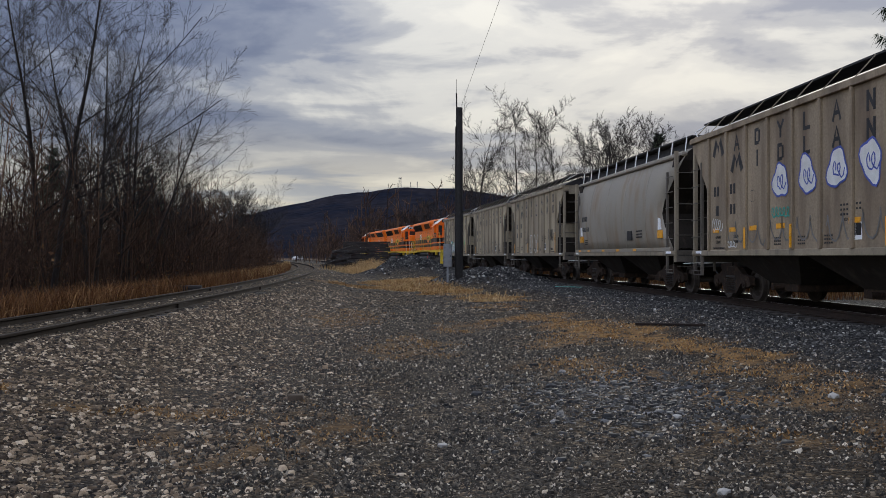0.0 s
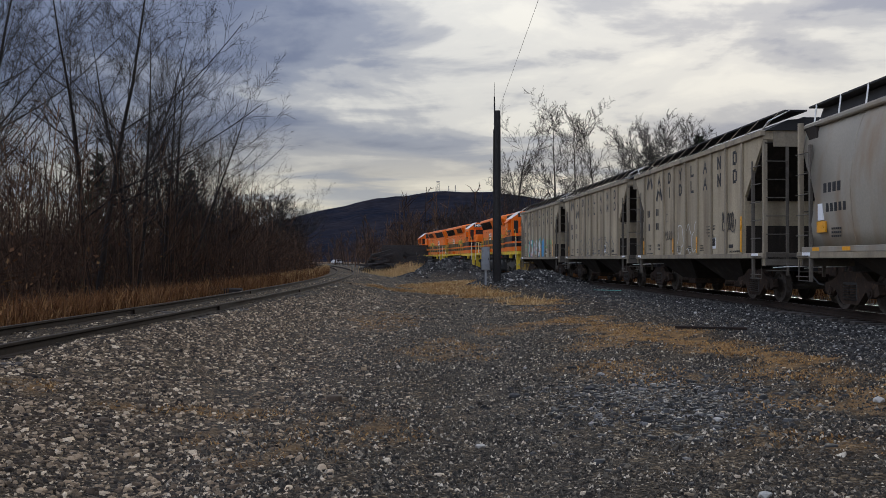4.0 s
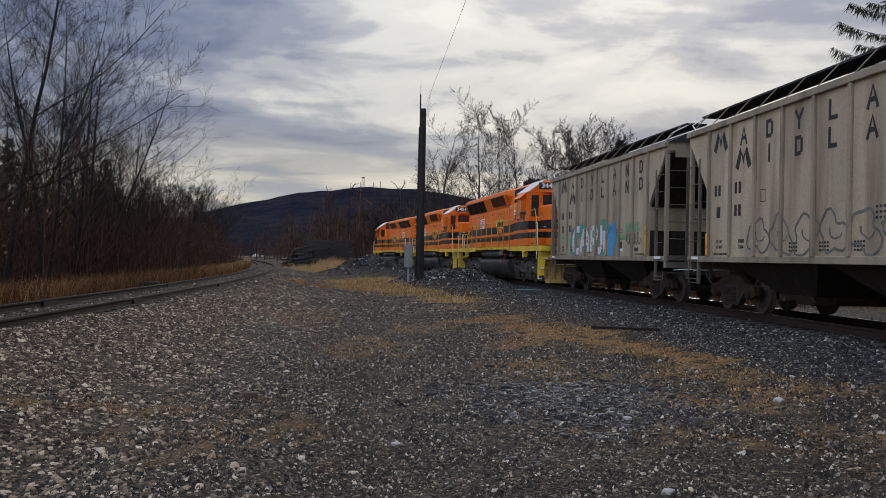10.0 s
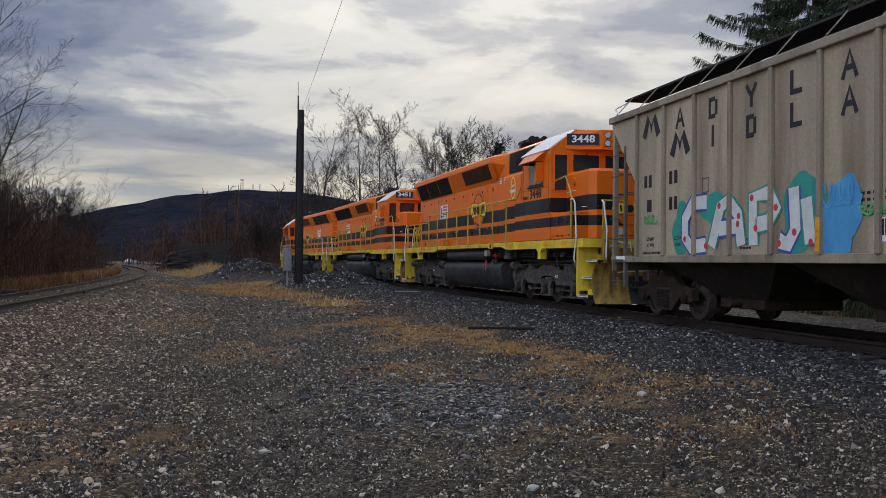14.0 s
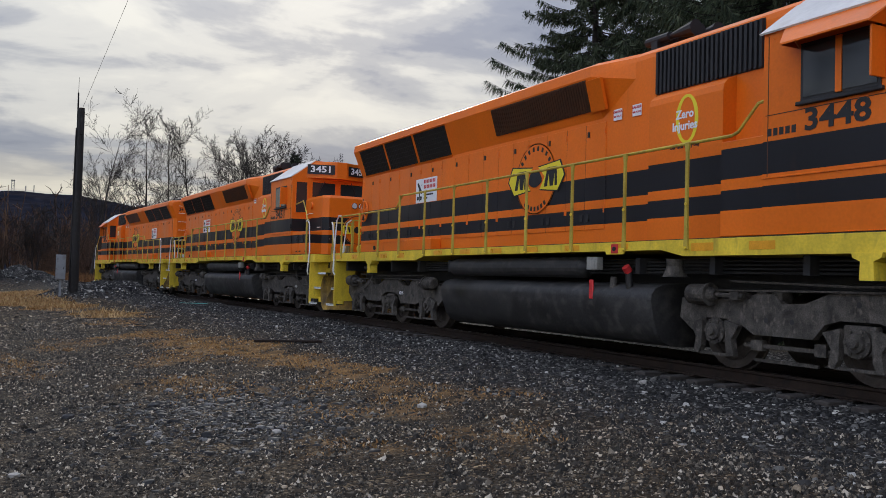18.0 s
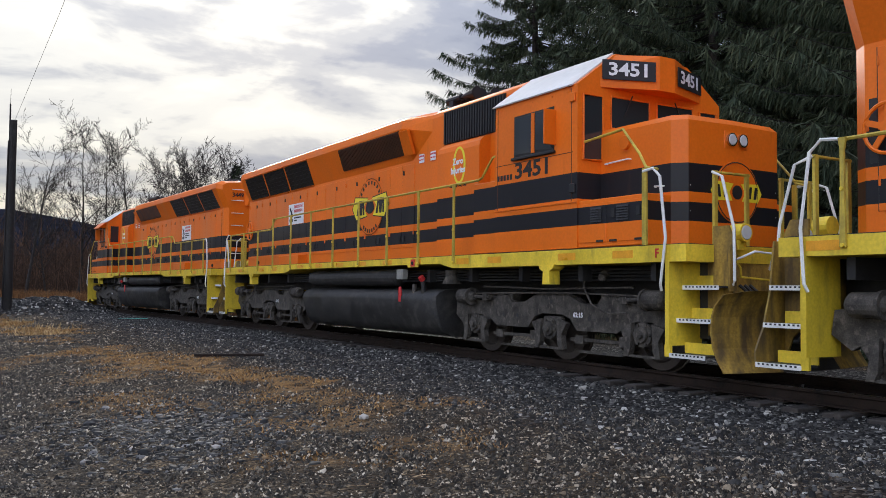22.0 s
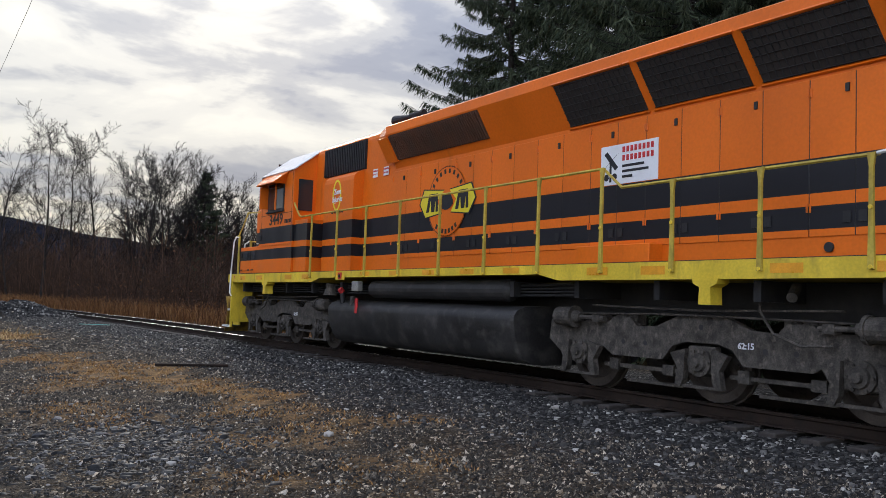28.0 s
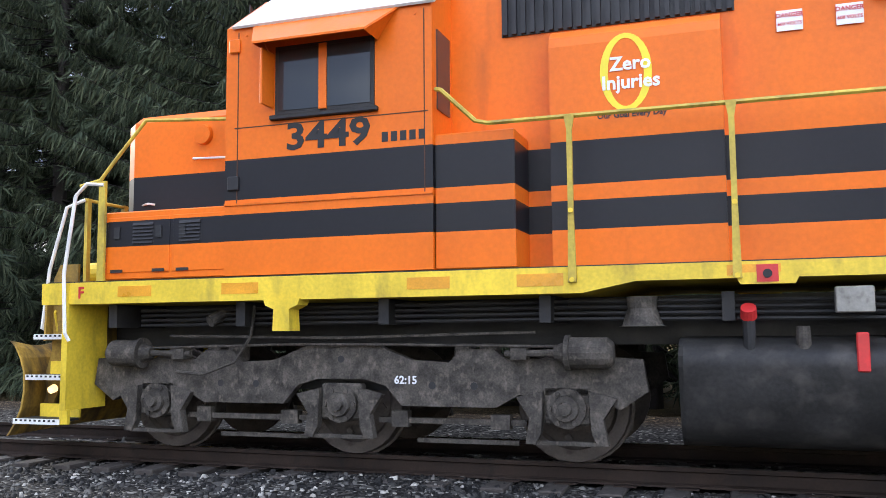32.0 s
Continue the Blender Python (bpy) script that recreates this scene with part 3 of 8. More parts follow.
    for sy in (-1, 1):
        for x0, x1 in ((-8.78, -7.25), (-7.1, -5.55), (-5.4, -3.82)):
            scr = part("radiator_screen", panel(x0, x1, 0.04, 0.96, sy, 0.012, 0.12), MESH_DARK, hood, "dark wire radiator screen")
            bm = bmesh.new()
            for k in range(17):
                x = x0 + 0.02 + (x1 - x0 - 0.04) * k / 16
                tube(bm, [on_flare(x, 0.04, sy, 0.02), on_flare(x + 0.12, 0.96, sy, 0.02)], 0.007, 4)
            for k in range(7):
                f = 0.06 + 0.88 * k / 6
                tube(bm, [on_flare(x0 + 0.12 * f, f, sy, 0.02), on_flare(x1 + 0.12 * f, f, sy, 0.02)], 0.007, 4)
            tagged(part("wire_grid", bm, SOOT, scr), kind="stuff")
            bm = bmesh.new()
            for f in (0.0, 1.0):
                tube(bm, [on_flare(x0 - 0.03 + 0.12 * f, f, sy, 0.015), on_flare(x1 + 0.03 + 0.12 * f, f, sy, 0.015)], 0.02, 4)
            part("screen_frame", bm, ORANGE, scr)
        gr = part("brake_grille", panel(-1.78, 1.32, 0.22, 0.96, sy, 0.012, 0.1), LOUVRE, hood, "brown louvred dynamic brake grille")
        bm = bmesh.new()
        for k in range(44):
            x = -1.74 + 3.05 * k / 43
            tube(bm, [on_flare(x, 0.24, sy, 0.024), on_flare(x + 0.1, 0.94, sy, 0.024)], 0.016, 4)
        part("louvre", bm, LOUVRE, gr)
        part("grille_end_box", panel(1.36, 1.74, 0.2, 0.93, sy, 0.05, 0.1), ORANGE, hood)
        # black air-intake grille behind the cab
        ig = part("intake_grille", box(2.86, 4.95, min(sy * 0.93, sy * 0.945), max(sy * 0.93, sy * 0.945), 3.95, 4.60), DARK, hood, "black ribbed intake grille")
        bm = bmesh.new()
        for k in range(24):
            x = 2.9 + 2.01 * k / 23
            bx(bm, x - 0.022, x + 0.022, min(sy * 0.945, sy * 0.98), max(sy * 0.945, sy * 0.98), 3.96, 4.59)
        part("rib", bm, DARK, ig)
        # blower housing bulge below it
        bm = slab(bmesh.new(), [(sy * 0.92, 1.73), (sy * 1.17, 1.73), (sy * 1.17, 3.72), (sy * 1.15, 3.81), (sy * 1.08, 3.88), (sy * 0.98, 3.92), (sy * 0.92, 3.93)], 0, 2.98, 4.46)
        part("blower_housing", bm, LIVERY, hood)
        # hood doors
        widths = [0.55, 0.55, 0.62, 0.62, 0.62, 0.62, 0.55, 0.55, 0.62, 0.62, 0.62, 0.62, 0.55, 0.55, 0.62, 0.62, 0.55, 0.55]
        x = -8.95
        for i, w in enumerate(widths):
            ztop = 3.74 if x < 1.2 else 4.1
            d = part("hood_door", box(x + 0.006, x + w - 0.006, min(sy * 0.928, sy * 0.943), max(sy * 0.928, sy * 0.943), 1.98, ztop, 0.004), LIVERY, hood)
            lx = x + (0.09 if i % 2 else w - 0.09)
            if i % 2:
                part("latch", bx(bmesh.new(), lx - 0.022, lx + 0.022, min(sy * 0.943, sy * 0.962), max(sy * 0.943, sy * 0.962), ztop - 0.21, ztop - 0.12), SOOT, d)
            part("door_gap", box(x - 0.006, x + 0.006, min(sy * 0.927, sy * 0.936), max(sy * 0.927, sy * 0.936), 1.98, ztop), SOOT, d)
            bm = bx(bmesh.new(), lx - 0.045, lx + 0.045, min(sy * 0.943, sy * 0.957), max(sy * 0.943, sy * 0.957), 2.12, 2.24)
            part("latch", bm, SOOT, d)
            hx = x + (w - 0.02 if i % 2 else 0.02)
            for z in (2.3, ztop - 0.15):
                part("hinge", cyl(bmesh.new(), (hx, sy * 0.95, z - 0.05), (hx, sy * 0.95, z + 0.05), 0.012, seg=6), ORANGE, d)
            x += w
        # lower access covers
        for x0, x1 in ((-4.26, -5.69),):
            bm = bx(bmesh.new(), x1, x0, min(sy * 0.93, sy * 1.18), max(sy * 0.93, sy * 1.18), 1.74, 1.99, 0.01)
            part("access_box", bm, ORANGE, hood)
        part("drain", cyl(bmesh.new(), (-8.1, sy * 0.93, 1.86), (-8.1, sy * 0.96, 1.86), 0.055), SOOT, hood)
        # safety sign: white plate, dark crossbuck mark, bars for its small print
        rot = 0 if sy < 0 else 180
        sgn = part("safety_sign", box(-5.6, -4.5, min(sy * 0.944, sy * 0.952), max(sy * 0.944, sy * 0.952), 2.86, 3.42), SIGN_WHITE, hood, "white safety sign with crossbuck mark")
        sx = -5.05
        def on_sign(bm, d=0.0):
            return placed(bm, pose(sx, sy * (0.953 + d), 3.14, 0, 0, rot))
        bm = bmesh.new()
        for q in (1, -1):
            slab(bm, [(-0.48, -0.04 + 0.2 * q * 0.5 + 0.1), (-0.42, -0.04 + 0.1 * q + 0.14), (-0.2, -0.04 - 0.1 * q + 0.1), (-0.26, -0.04 - 0.1 * q + 0.06)], 1, -0.003, 0)
        bx(bm, -0.37, -0.33, -0.003, 0, -0.24, 0.06)
        cyl(bm, (-0.43, -0.003, -0.17), (-0.43, 0, -0.17), 0.05)
        cyl(bm, (-0.27, -0.003, -0.17), (-0.27, 0, -0.17), 0.05)
        part("crossbuck_mark", on_sign(bm), DARK, sgn)
        bm = bmesh.new()
        for r_, (z, n_) in enumerate(((0.2, 8), (0.08, 8))):
            for k in range(n_):
                bx(bm, -0.12 + k * 0.077, -0.07 + k * 0.077, -0.003, 0, z - 0.04, z + 0.04)
        part("print_bar", on_sign(bm), SIGN_RED, sgn)
        bm = bmesh.new()
        for k, w in enumerate((0.42, 0.5, 0.2)):
            bx(bm, -0.12, -0.12 + w, -0.003, 0, -0.05 - 0.075 * k, -0.015 - 0.075 * k)
        part("print_bar", on_sign(bm), DARK, sgn)
        loco_emblem(loco, sy)
        # the oval safety slogan
        oy = sy * 1.172
        bm = bmesh.new()
        k = 32
        ring = [[bm.verts.new((3.78 + a * math.cos(2 * math.pi * i / k), oy + sy * 0.002, 3.43 + b * math.sin(2 * math.pi * i / k))) for i in range(k)] for a, b in ((0.225, 0.35), (0.155, 0.305))]
        for i in range(k):
            bm.faces.new((ring[0][i], ring[0][(i + 1) % k], ring[1][(i + 1) % k], ring[1][i]))
        part("oval_mark", bm, YELLOW_SIGN, hood, "yellow oval ring")
        part("slogan", placed(letters("Zero", 0.125), pose(3.74, oy + sy * 0.006, 3.50, 0, 0, rot)), SIGN_WHITE, hood)
        part("slogan", placed(letters("Injuries", 0.125), pose(3.74, oy + sy * 0.006, 3.335, 0, 0, rot)), SIGN_WHITE, hood)
        part("slogan", placed(letters("Our Goal Every Day", 0.052), pose(3.74, oy + sy * 0.004, 3.05, 0, 0, rot)), DARK, hood)
        for x in (2.42, 1.95):
            d = part("warning_plate", box(x - 0.105, x + 0.105, min(sy * 0.944, sy * 0.95), max(sy * 0.944, sy * 0.95), 3.71, 3.89), SIGN_WHITE, hood)
            part("warning", placed(letters("DANGER", 0.04), pose(x, sy * 0.952, 3.845, 0, 0, rot)), SIGN_RED, d)
            part("warning", placed(letters("600 VOLTS", 0.03), pose(x, sy * 0.952, 3.77, 0, 0, rot)), SIGN_RED, d)
    # roof: fans, exhaust, horns
    for x in (-8.2, -6.5, -4.8):
        bm = cyl(bmesh.new(), (x, 0, 4.73), (x, 0, 4.86), 0.62, 0.60, 24)
        cyl(bm, (x, 0, 4.86), (x, 0, 4.88), 0.45, 0.4, 20)
        part("radiator_fan", bm, SOOT, hood)
    for x in (-1.2, 0.6):
        part("brake_fan", cyl(bmesh.new(), (x, 0, 4.73), (x, 0, 4.84), 0.6, 0.58, 24), ORANGE, hood)
    part("exhaust_stack", box(-2.6, -2.2, -0.25, 0.25, 4.73, 4.86, 0.02), SOOT, hood)
    bm = bmesh.new()
    for k, (l_, dy) in enumerate(((0.45, -0.2), (0.35, 0.0), (0.5, 0.2))):
        cyl(bm, (2.3, dy, 5.1), (2.3 + l_ * 1.3, dy, 5.1), 0.035, 0.13, 12)
        cyl(bm, (1.75, dy, 5.1), (2.3, dy, 5.1), 0.075, 0.075, 10)
    bx(bm, 1.95, 2.1, -0.3, 0.3, 4.72, 5.06)
    part("air_horn", bm, DARK, hood, "black five-chime air horn")
    # rear end: ladder rungs, twin lamps, handbrake wheel
    bm = bmesh.new()
    for z in (4.42, 4.05, 3.62, 3.2, 2.7, 2.25):
        tube(bm, [(-9.27, 0.72, z), (-9.34, 0.72, z), (-9.34, 0.32, z), (-9.27, 0.32, z)], 0.014, 5)
    part("ladder_rung", bm, WHITE_PAINT, hood)
    bm = slab(bmesh.new(), [(-9.25, -0.28), (-9.42, -0.18), (-9.42, 0.18), (-9.25, 0.28)], 2, 3.9, 4.66)
    lampbox = part("rear_lamp_housing", bm, ORANGE, hood)
    for y in (-0.09, 0.09):
        part("lamp_rim", cyl(bmesh.new(), (-9.42, y, 4.1), (-9.45, y, 4.1), 0.085, 0.085, 14), CHROME, lampbox)
        part("lamp", cyl(bmesh.new(), (-9.45, y, 4.1), (-9.457, y, 4.1), 0.07, 0.06, 14), LENS, lampbox)
    for sy in (-1,):
        bm = bmesh.new()
        bx(bm, -9.05, -8.55, min(sy * 0.932, sy * 0.936), max(sy * 0.932, sy * 0.936), 2.5, 3.2)
        part("brake_recess", bm, SOOT, hood)
        bm = bmesh.new()
        cx_, cz_ = -8.8, 2.85
        pts = [(cx_ + 0.27 * math.cos(2 * math.pi * i / 24), sy * 1.0, cz_ + 0.27 * math.sin(2 * math.pi * i / 24)) for i in range(25)]
        tube(bm, pts, 0.022)
        bm2 = bmesh.new()
        for k in range(5):
            a = 2 * math.pi * k / 5 + 0.3
            slab(bm2, [(cx_ + 0.26 * math.cos(a - 0.12), cz_ + 0.26 * math.sin(a - 0.12)), (cx_ + 0.26 * math.cos(a + 0.12), cz_ + 0.26 * math.sin(a + 0.12)), (cx_ + 0.06 * math.cos(a + 0.6), cz_ + 0.06 * math.sin(a + 0.6)), (cx_ + 0.06 * math.cos(a - 0.6), cz_ + 0.06 * math.sin(a - 0.6))], 1, sy * 0.99, sy * 1.01)
        cyl(bm2, (cx_, sy * 0.94, cz_), (cx_, sy * 1.04, cz_), 0.07)
        whl = part("handbrake_wheel", bm, ORANGE, hood, "orange handbrake wheel")
        part("spoke", bm2, ORANGE, whl)
    # cab
    cs = mirrored([(1.5, 1.73), (1.5, 4.17), (0.76, 4.72)])
    cab = part("cab", loft(bmesh.new(), [[(x, y, z) for y, z in cs] for x in (5.46, 7.60)]), LIVERY, loco, "orange crew cab")
    for sy in (-1, 1):
        part("cab_roof", slab(bmesh.new(), [(sy * 1.53, 4.15), (sy * 0.74, 4.735), (sy * 0.74, 4.76), (sy * 1.545, 4.17)], 0, 5.42, 7.52), ROOF_WHITE, cab, "white sloping roof panel")
        # side window, sun visor, mirror
        fr = part("window_frame", box(6.02, 7.05, min(sy * 1.5, sy * 1.515), max(sy * 1.5, sy * 1.515), 3.24, 3.92), SOOT, cab)
        for x0, x1 in ((6.06, 6.50), (6.58, 7.01)):
            part("pane", box(x0, x1, min(sy * 1.512, sy * 1.522), max(sy * 1.512, sy * 1.522), 3.29, 3.88), GLASS, fr)
        part("mullion", box(6.50, 6.58, min(sy * 1.51, sy * 1.535), max(sy * 1.51, sy * 1.535), 3.27, 3.9), ORANGE, fr)
        part("arm_rest", box(5.98, 7.09, min(sy * 1.5, sy * 1.56), max(sy * 1.5, sy * 1.56), 3.2, 3.245, 0.008), SOOT, fr)
        top_, out_ = (sy * 1.505, 4.15), (sy * 1.82, 3.87)
        bm = loft(bmesh.new(), [[(5.78, top_[0], top_[1] + d), (7.30, top_[0], top_[1] + d), (7.13, out_[0], out_[1] + d), (5.98, out_[0], out_[1] + d)] for d in (0.0, 0.022)])
        for xa, xb in ((5.80, 5.99), (7.28, 7.12)):
            vs = [bm.verts.new(p) for p in ((xa, *top_), (xb, *out_), (xb, sy * 1.505, 3.87))]
            bm.faces.new(vs)
        part("sun_visor", bm, ORANGE, cab)
        part("wind_wing", box(7.07, 7.095, min(sy * 1.5, sy * 1.73), max(sy * 1.5, sy * 1.73), 3.32, 3.86, 0.006), ORANGE, cab)
        seam = bmesh.new()
        bx(seam, 5.5, 7.5, min(sy * 1.5, sy * 1.504), max(sy * 1.5, sy * 1.504), 3.158, 3.168)
        bx(seam, 7.46, 7.47, min(sy * 1.5, sy * 1.504), max(sy * 1.5, sy * 1.504), 2.42, 4.12)
        bx(seam, 5.53, 5.54, min(sy * 1.5, sy * 1.504), max(sy * 1.5, sy * 1.504), 2.42, 4.12)
        part("panel_seam", seam, LOUVRE, cab)
        part("drip_ledge", box(5.46, 7.6, min(sy * 1.5, sy * 1.515), max(sy * 1.5, sy * 1.515), 2.405, 2.425), ORANGE, cab)
        for z in (2.62, 3.98):
            part("hinge", box(7.44, 7.56, min(sy * 1.5, sy * 1.53), max(sy * 1.5, sy * 1.53), z - 0.07, z + 0.07, 0.01), ORANGE if z > 3 else DARK, cab)
        for x in (5.62, 6.0, 6.5, 7.0, 7.38):
            part("rivet", cyl(bmesh.new(), (x, sy * 1.5, 4.08), (x, sy * 1.512, 4.08), 0.014, seg=6), ORANGE, cab)
        part("rear_window", box(5.448, 5.46, min(sy * 1.02, sy * 1.38), max(sy * 1.02, sy * 1.38), 3.2, 3.95, 0.0), GLASS, cab)
        part("door_window", box(7.6, 7.612, min(sy * 1.02, sy * 1.40), max(sy * 1.02, sy * 1.40), 3.05, 4.02), GLASS, cab)
        part("windscreen", box(7.6, 7.612, min(sy * 0.08, sy * 0.86), max(sy * 0.08, sy * 0.86), 3.56, 4.05), GLASS, cab)
        bm = bmesh.new()
        tube(bm, [(7.615, sy * 1.02, 3.05), (7.615, sy * 1.40, 3.05), (7.615, sy * 1.40, 4.02), (7.615, sy * 1.02, 4.02), (7.615, sy * 1.02, 3.05)], 0.02, 5)
        tube(bm, [(7.615, sy * 0.08, 3.56), (7.615, sy * 0.86, 3.56), (7.615, sy * 0.86, 4.05), (7.615, sy * 0.08, 4.05), (7.615, sy * 0.08, 3.56)], 0.02, 5)
        part("window_rim", bm, ORANGE, cab)
        bm = bmesh.new()
        tube(bm, [(7.64, sy * 0.45, 4.1), (7.64, sy * 0.62, 3.75)], 0.01, 4)
        part("wiper", bm, DARK, cab)
        # equipment lockers along the walkway below the cab and nose
        part("locker", box(5.46, 9.02, min(sy * 0.9, sy * 1.47), max(sy * 0.9, sy * 1.47), 1.73, 2.42, 0.012), LIVERY, loco)
        for x0, x1 in ((5.52, 6.3), (6.34, 7.12), (7.4, 8.2), (8.24, 8.98)):
            d = part("locker_door", box(x0, x1, min(sy * 1.468, sy * 1.482), max(sy * 1.468, sy * 1.482), 1.80, 2.36, 0.004), LIVERY, loco)
            bm = bmesh.new()
            for x in (x0 + 0.12, x1 - 0.12):
                bx(bm, x - 0.035, x + 0.035, min(sy * 1.482, sy * 1.497), max(sy * 1.482, sy * 1.497), 2.14, 2.26)
                bx(bm, x - 0.07, x + 0.07, min(sy * 1.482, sy * 1.494), max(sy * 1.482, sy * 1.494), 1.80, 1.83)
            part("latch", bm, SOOT, d)
        for x in (8.0, 8.55):
            v = part("vent", box(x - 0.13, x + 0.13, min(sy * 1.475, sy * 1.484), max(sy * 1.475, sy * 1.484), 2.08, 2.31), DARK, loco)
            for k in range(6):
                part("slat", slab(bmesh.new(), [(sy * 1.484, 2.09 + 0.036 * k), (sy * 1.50, 2.09 + 0.036 * k), (sy * 1.484, 2.118 + 0.036 * k)], 0, x - 0.12, x + 0.12), DARK, v)
        part("step_box", box(4.72, 5.46, min(sy * 0.93, sy * 1.45), max(sy * 0.93, sy * 1.45), 1.73, 2.95, 0.01), LIVERY, loco)
    # number boards on the brow
    brow = part("number_board_housing", loft(bmesh.new(), [[(7.58, -1.12 * k, z), (7.92, -0.16, z), (7.92, 0.16, z), (7.58, 1.12 * k, z)] for z, k in ((4.17, 1.0), (4.40, 1.0), (4.70, 0.70))]), ORANGE, cab)
    for sy in (-1, 1):
        a = math.degrees(math.atan2(0.34, 0.96))
        m = pose(7.765, sy * 0.64, 4.44, 0, 0, (90 - a) if sy < 0 else (90 + a))
        part("number_board", placed(box(-0.43, 0.43, -0.012, 0.0, -0.15, 0.15, 0.0), m), DARK, cab, "black number board")
    # nose
    plan = [(7.58, -1.05), (9.02, -1.05), (9.2, -0.90), (9.24, 0.0), (9.2, 0.90), (9.02, 1.05), (7.58, 1.05)]
    inner = [(7.58, -0.98), (8.97, -0.98), (9.13, -0.84), (9.17, 0.0), (9.13, 0.84), (8.97, 0.98), (7.58, 0.98)]
    bm = loft(bmesh.new(), [[(x, y, 1.73) for x, y in plan], [(x, y, 3.44) for x, y in plan], [(x, y, 3.52) for x, y in inner]])
    nose = part("nose", bm, LIVERY, loco, "low orange nose with black stripes")
    part("lamp_plate", box(9.2, 9.235, -0.24, 0.24, 3.1, 3.36, 0.01), ORANGE, nose)
    for y in (-0.11, 0.11):
        part("lamp_rim", cyl(bmesh.new(), (9.23, y, 3.23), (9.27, y, 3.23), 0.095, 0.095, 14), CHROME, nose)
        part("headlamp", cyl(bmesh.new(), (9.27, y, 3.23), (9.277, y, 3.23), 0.08, 0.07, 14), LENS, nose, "clear twin headlamp")
    for sy in (-1, 1):
        part("nose_cover", cyl(bmesh.new(), (8.15, sy * 1.05, 3.25), (8.15, sy * 1.1, 3.25), 0.11, 0.1, 16), ORANGE, nose)
        bm = bmesh.new()
        tube(bm, [(7.75, sy * 1.05, 2.98), (7.75, sy * 1.1, 2.98), (8.25, sy * 1.1, 3.0), (8.25, sy * 1.05, 3.0)], 0.012, 5)
        part("grab_iron", bm, WHITE_PAINT, nose)
        for z in (2.2, 2.55):
            part("grab_iron", tube(bmesh.new(), [(8.75, sy * 1.05, z), (8.78, sy * 1.12, z), (9.2, sy * 0.86, z), (9.14, sy * 0.8, z)], 0.012, 5), WHITE_PAINT, nose)
    em = part("nose_emblem", cyl(bmesh.new(), (9.215, 0, 2.5), (9.244, 0, 2.5), 0.44, 0.44, 28), ORANGE, nose, "round emblem with two plaques")
    part("emblem_ring", tube(bmesh.new(), [(9.246, 0.42 * math.cos(k * 0.2618), 2.5 + 0.42 * math.sin(k * 0.2618)) for k in range(25)], 0.008, 4), DARK, em)
    for s in (-1, 1):
        part("plaque", slab(bmesh.new(), [(s * 0.10, 2.38), (s * 0.42, 2.37), (s * 0.5, 2.5), (s * 0.42, 2.64), (s * 0.08, 2.62), (s * 0.16, 2.5)], 0, 9.22, 9.25), YELLOW_SIGN, em)
        for y in (0.22, 0.33):
            part("plaque_bar", slab(bmesh.new(), [(s * y, 2.42), (s * (y + 0.05), 2.42), (s * (y + 0.08), 2.59), (s * (y + 0.03), 2.59)], 0, 9.25, 9.254), DARK, em)
    part("emblem_knob", cyl(bmesh.new(), (9.24, 0, 2.5), (9.252, 0, 2.5), 0.1, 0.1, 12), DARK, em)
    # fuel tank and reservoirs
    tp = mirrored([(0.85, 1.12), (1.24, 1.10), (1.38, 1.05), (1.455, 0.97), (1.47, 0.88), (1.42, 0.62), (1.33, 0.40), (1.24, 0.29), (1.08, 0.22), (0.85, 0.2)])
    tank = part("fuel_tank", loft(bmesh.new(), [[(x, y * k, z) for y, z in tp] for x, k in ((-3.16, 0.97), (-3.12, 1.0), (3.36, 1.0), (3.40, 0.97))]), TANK, loco, "black fuel tank")
    for f in tank.data.polygons:
        f.use_smooth = abs(f.normal.x) < 0.3
    for sy in (-1, 1):
        bm = cyl(bmesh.new(), (-2.85, sy * 1.25, 1.35), (1.62, sy * 1.25, 1.35), 0.175, 0.175, 18)
        cyl(bm, (1.62, sy * 1.25, 1.35), (1.70, sy * 1.25, 1.35), 0.175, 0.08, 18)
        cyl(bm, (-2.93, sy * 1.25, 1.35), (-2.85, sy * 1.25, 1.35), 0.08, 0.175, 18)
        part("air_reservoir", bm, TANK, loco, smooth=False)
        f = part("filler_pipe", cyl(bmesh.new(), (2.85, sy * 1.36, 1.0), (2.85, sy * 1.40, 1.30), 0.05, 0.05, 12), SOOT, tank)
        part("filler_cap", cyl(bmesh.new(), (2.85, sy * 1.39, 1.28), (2.85, sy * 1.45, 1.35), 0.065, 0.06, 12), SIGN_RED, f, "red fuel filler cap")
        part("gauge_box", box(1.95, 2.22, min(sy * 1.38, sy * 1.5), max(sy * 1.38, sy * 1.5), 1.30, 1.5, 0.008), GAUGE_GREY, tank, "small grey gauge box")
        part("fuel_gauge", box(2.0, 2.09, min(sy * 1.44, sy * 1.48), max(sy * 1.44, sy * 1.48), 0.85, 1.15, 0.01), SIGN_RED, tank, "red fuel sight gauge")
        part("tank_label", box(2.55, 2.75, min(sy * 1.425, sy * 1.43), max(sy * 1.425, sy * 1.43), 0.9, 0.95), SIGN_WHITE, tank)
        bm = lathe(bmesh.new(), [(0, 0.0), (0.0, 0.13), (0.1, 0.12), (0.24, 0.17), (0.25, 0.20), (0.255, 0.0)], 0, 16)
        placed(bm, pose(3.69, sy * 1.25, 1.46, -90))
        part("bell", bm, TRUCK, loco, "grey bell under the sill")
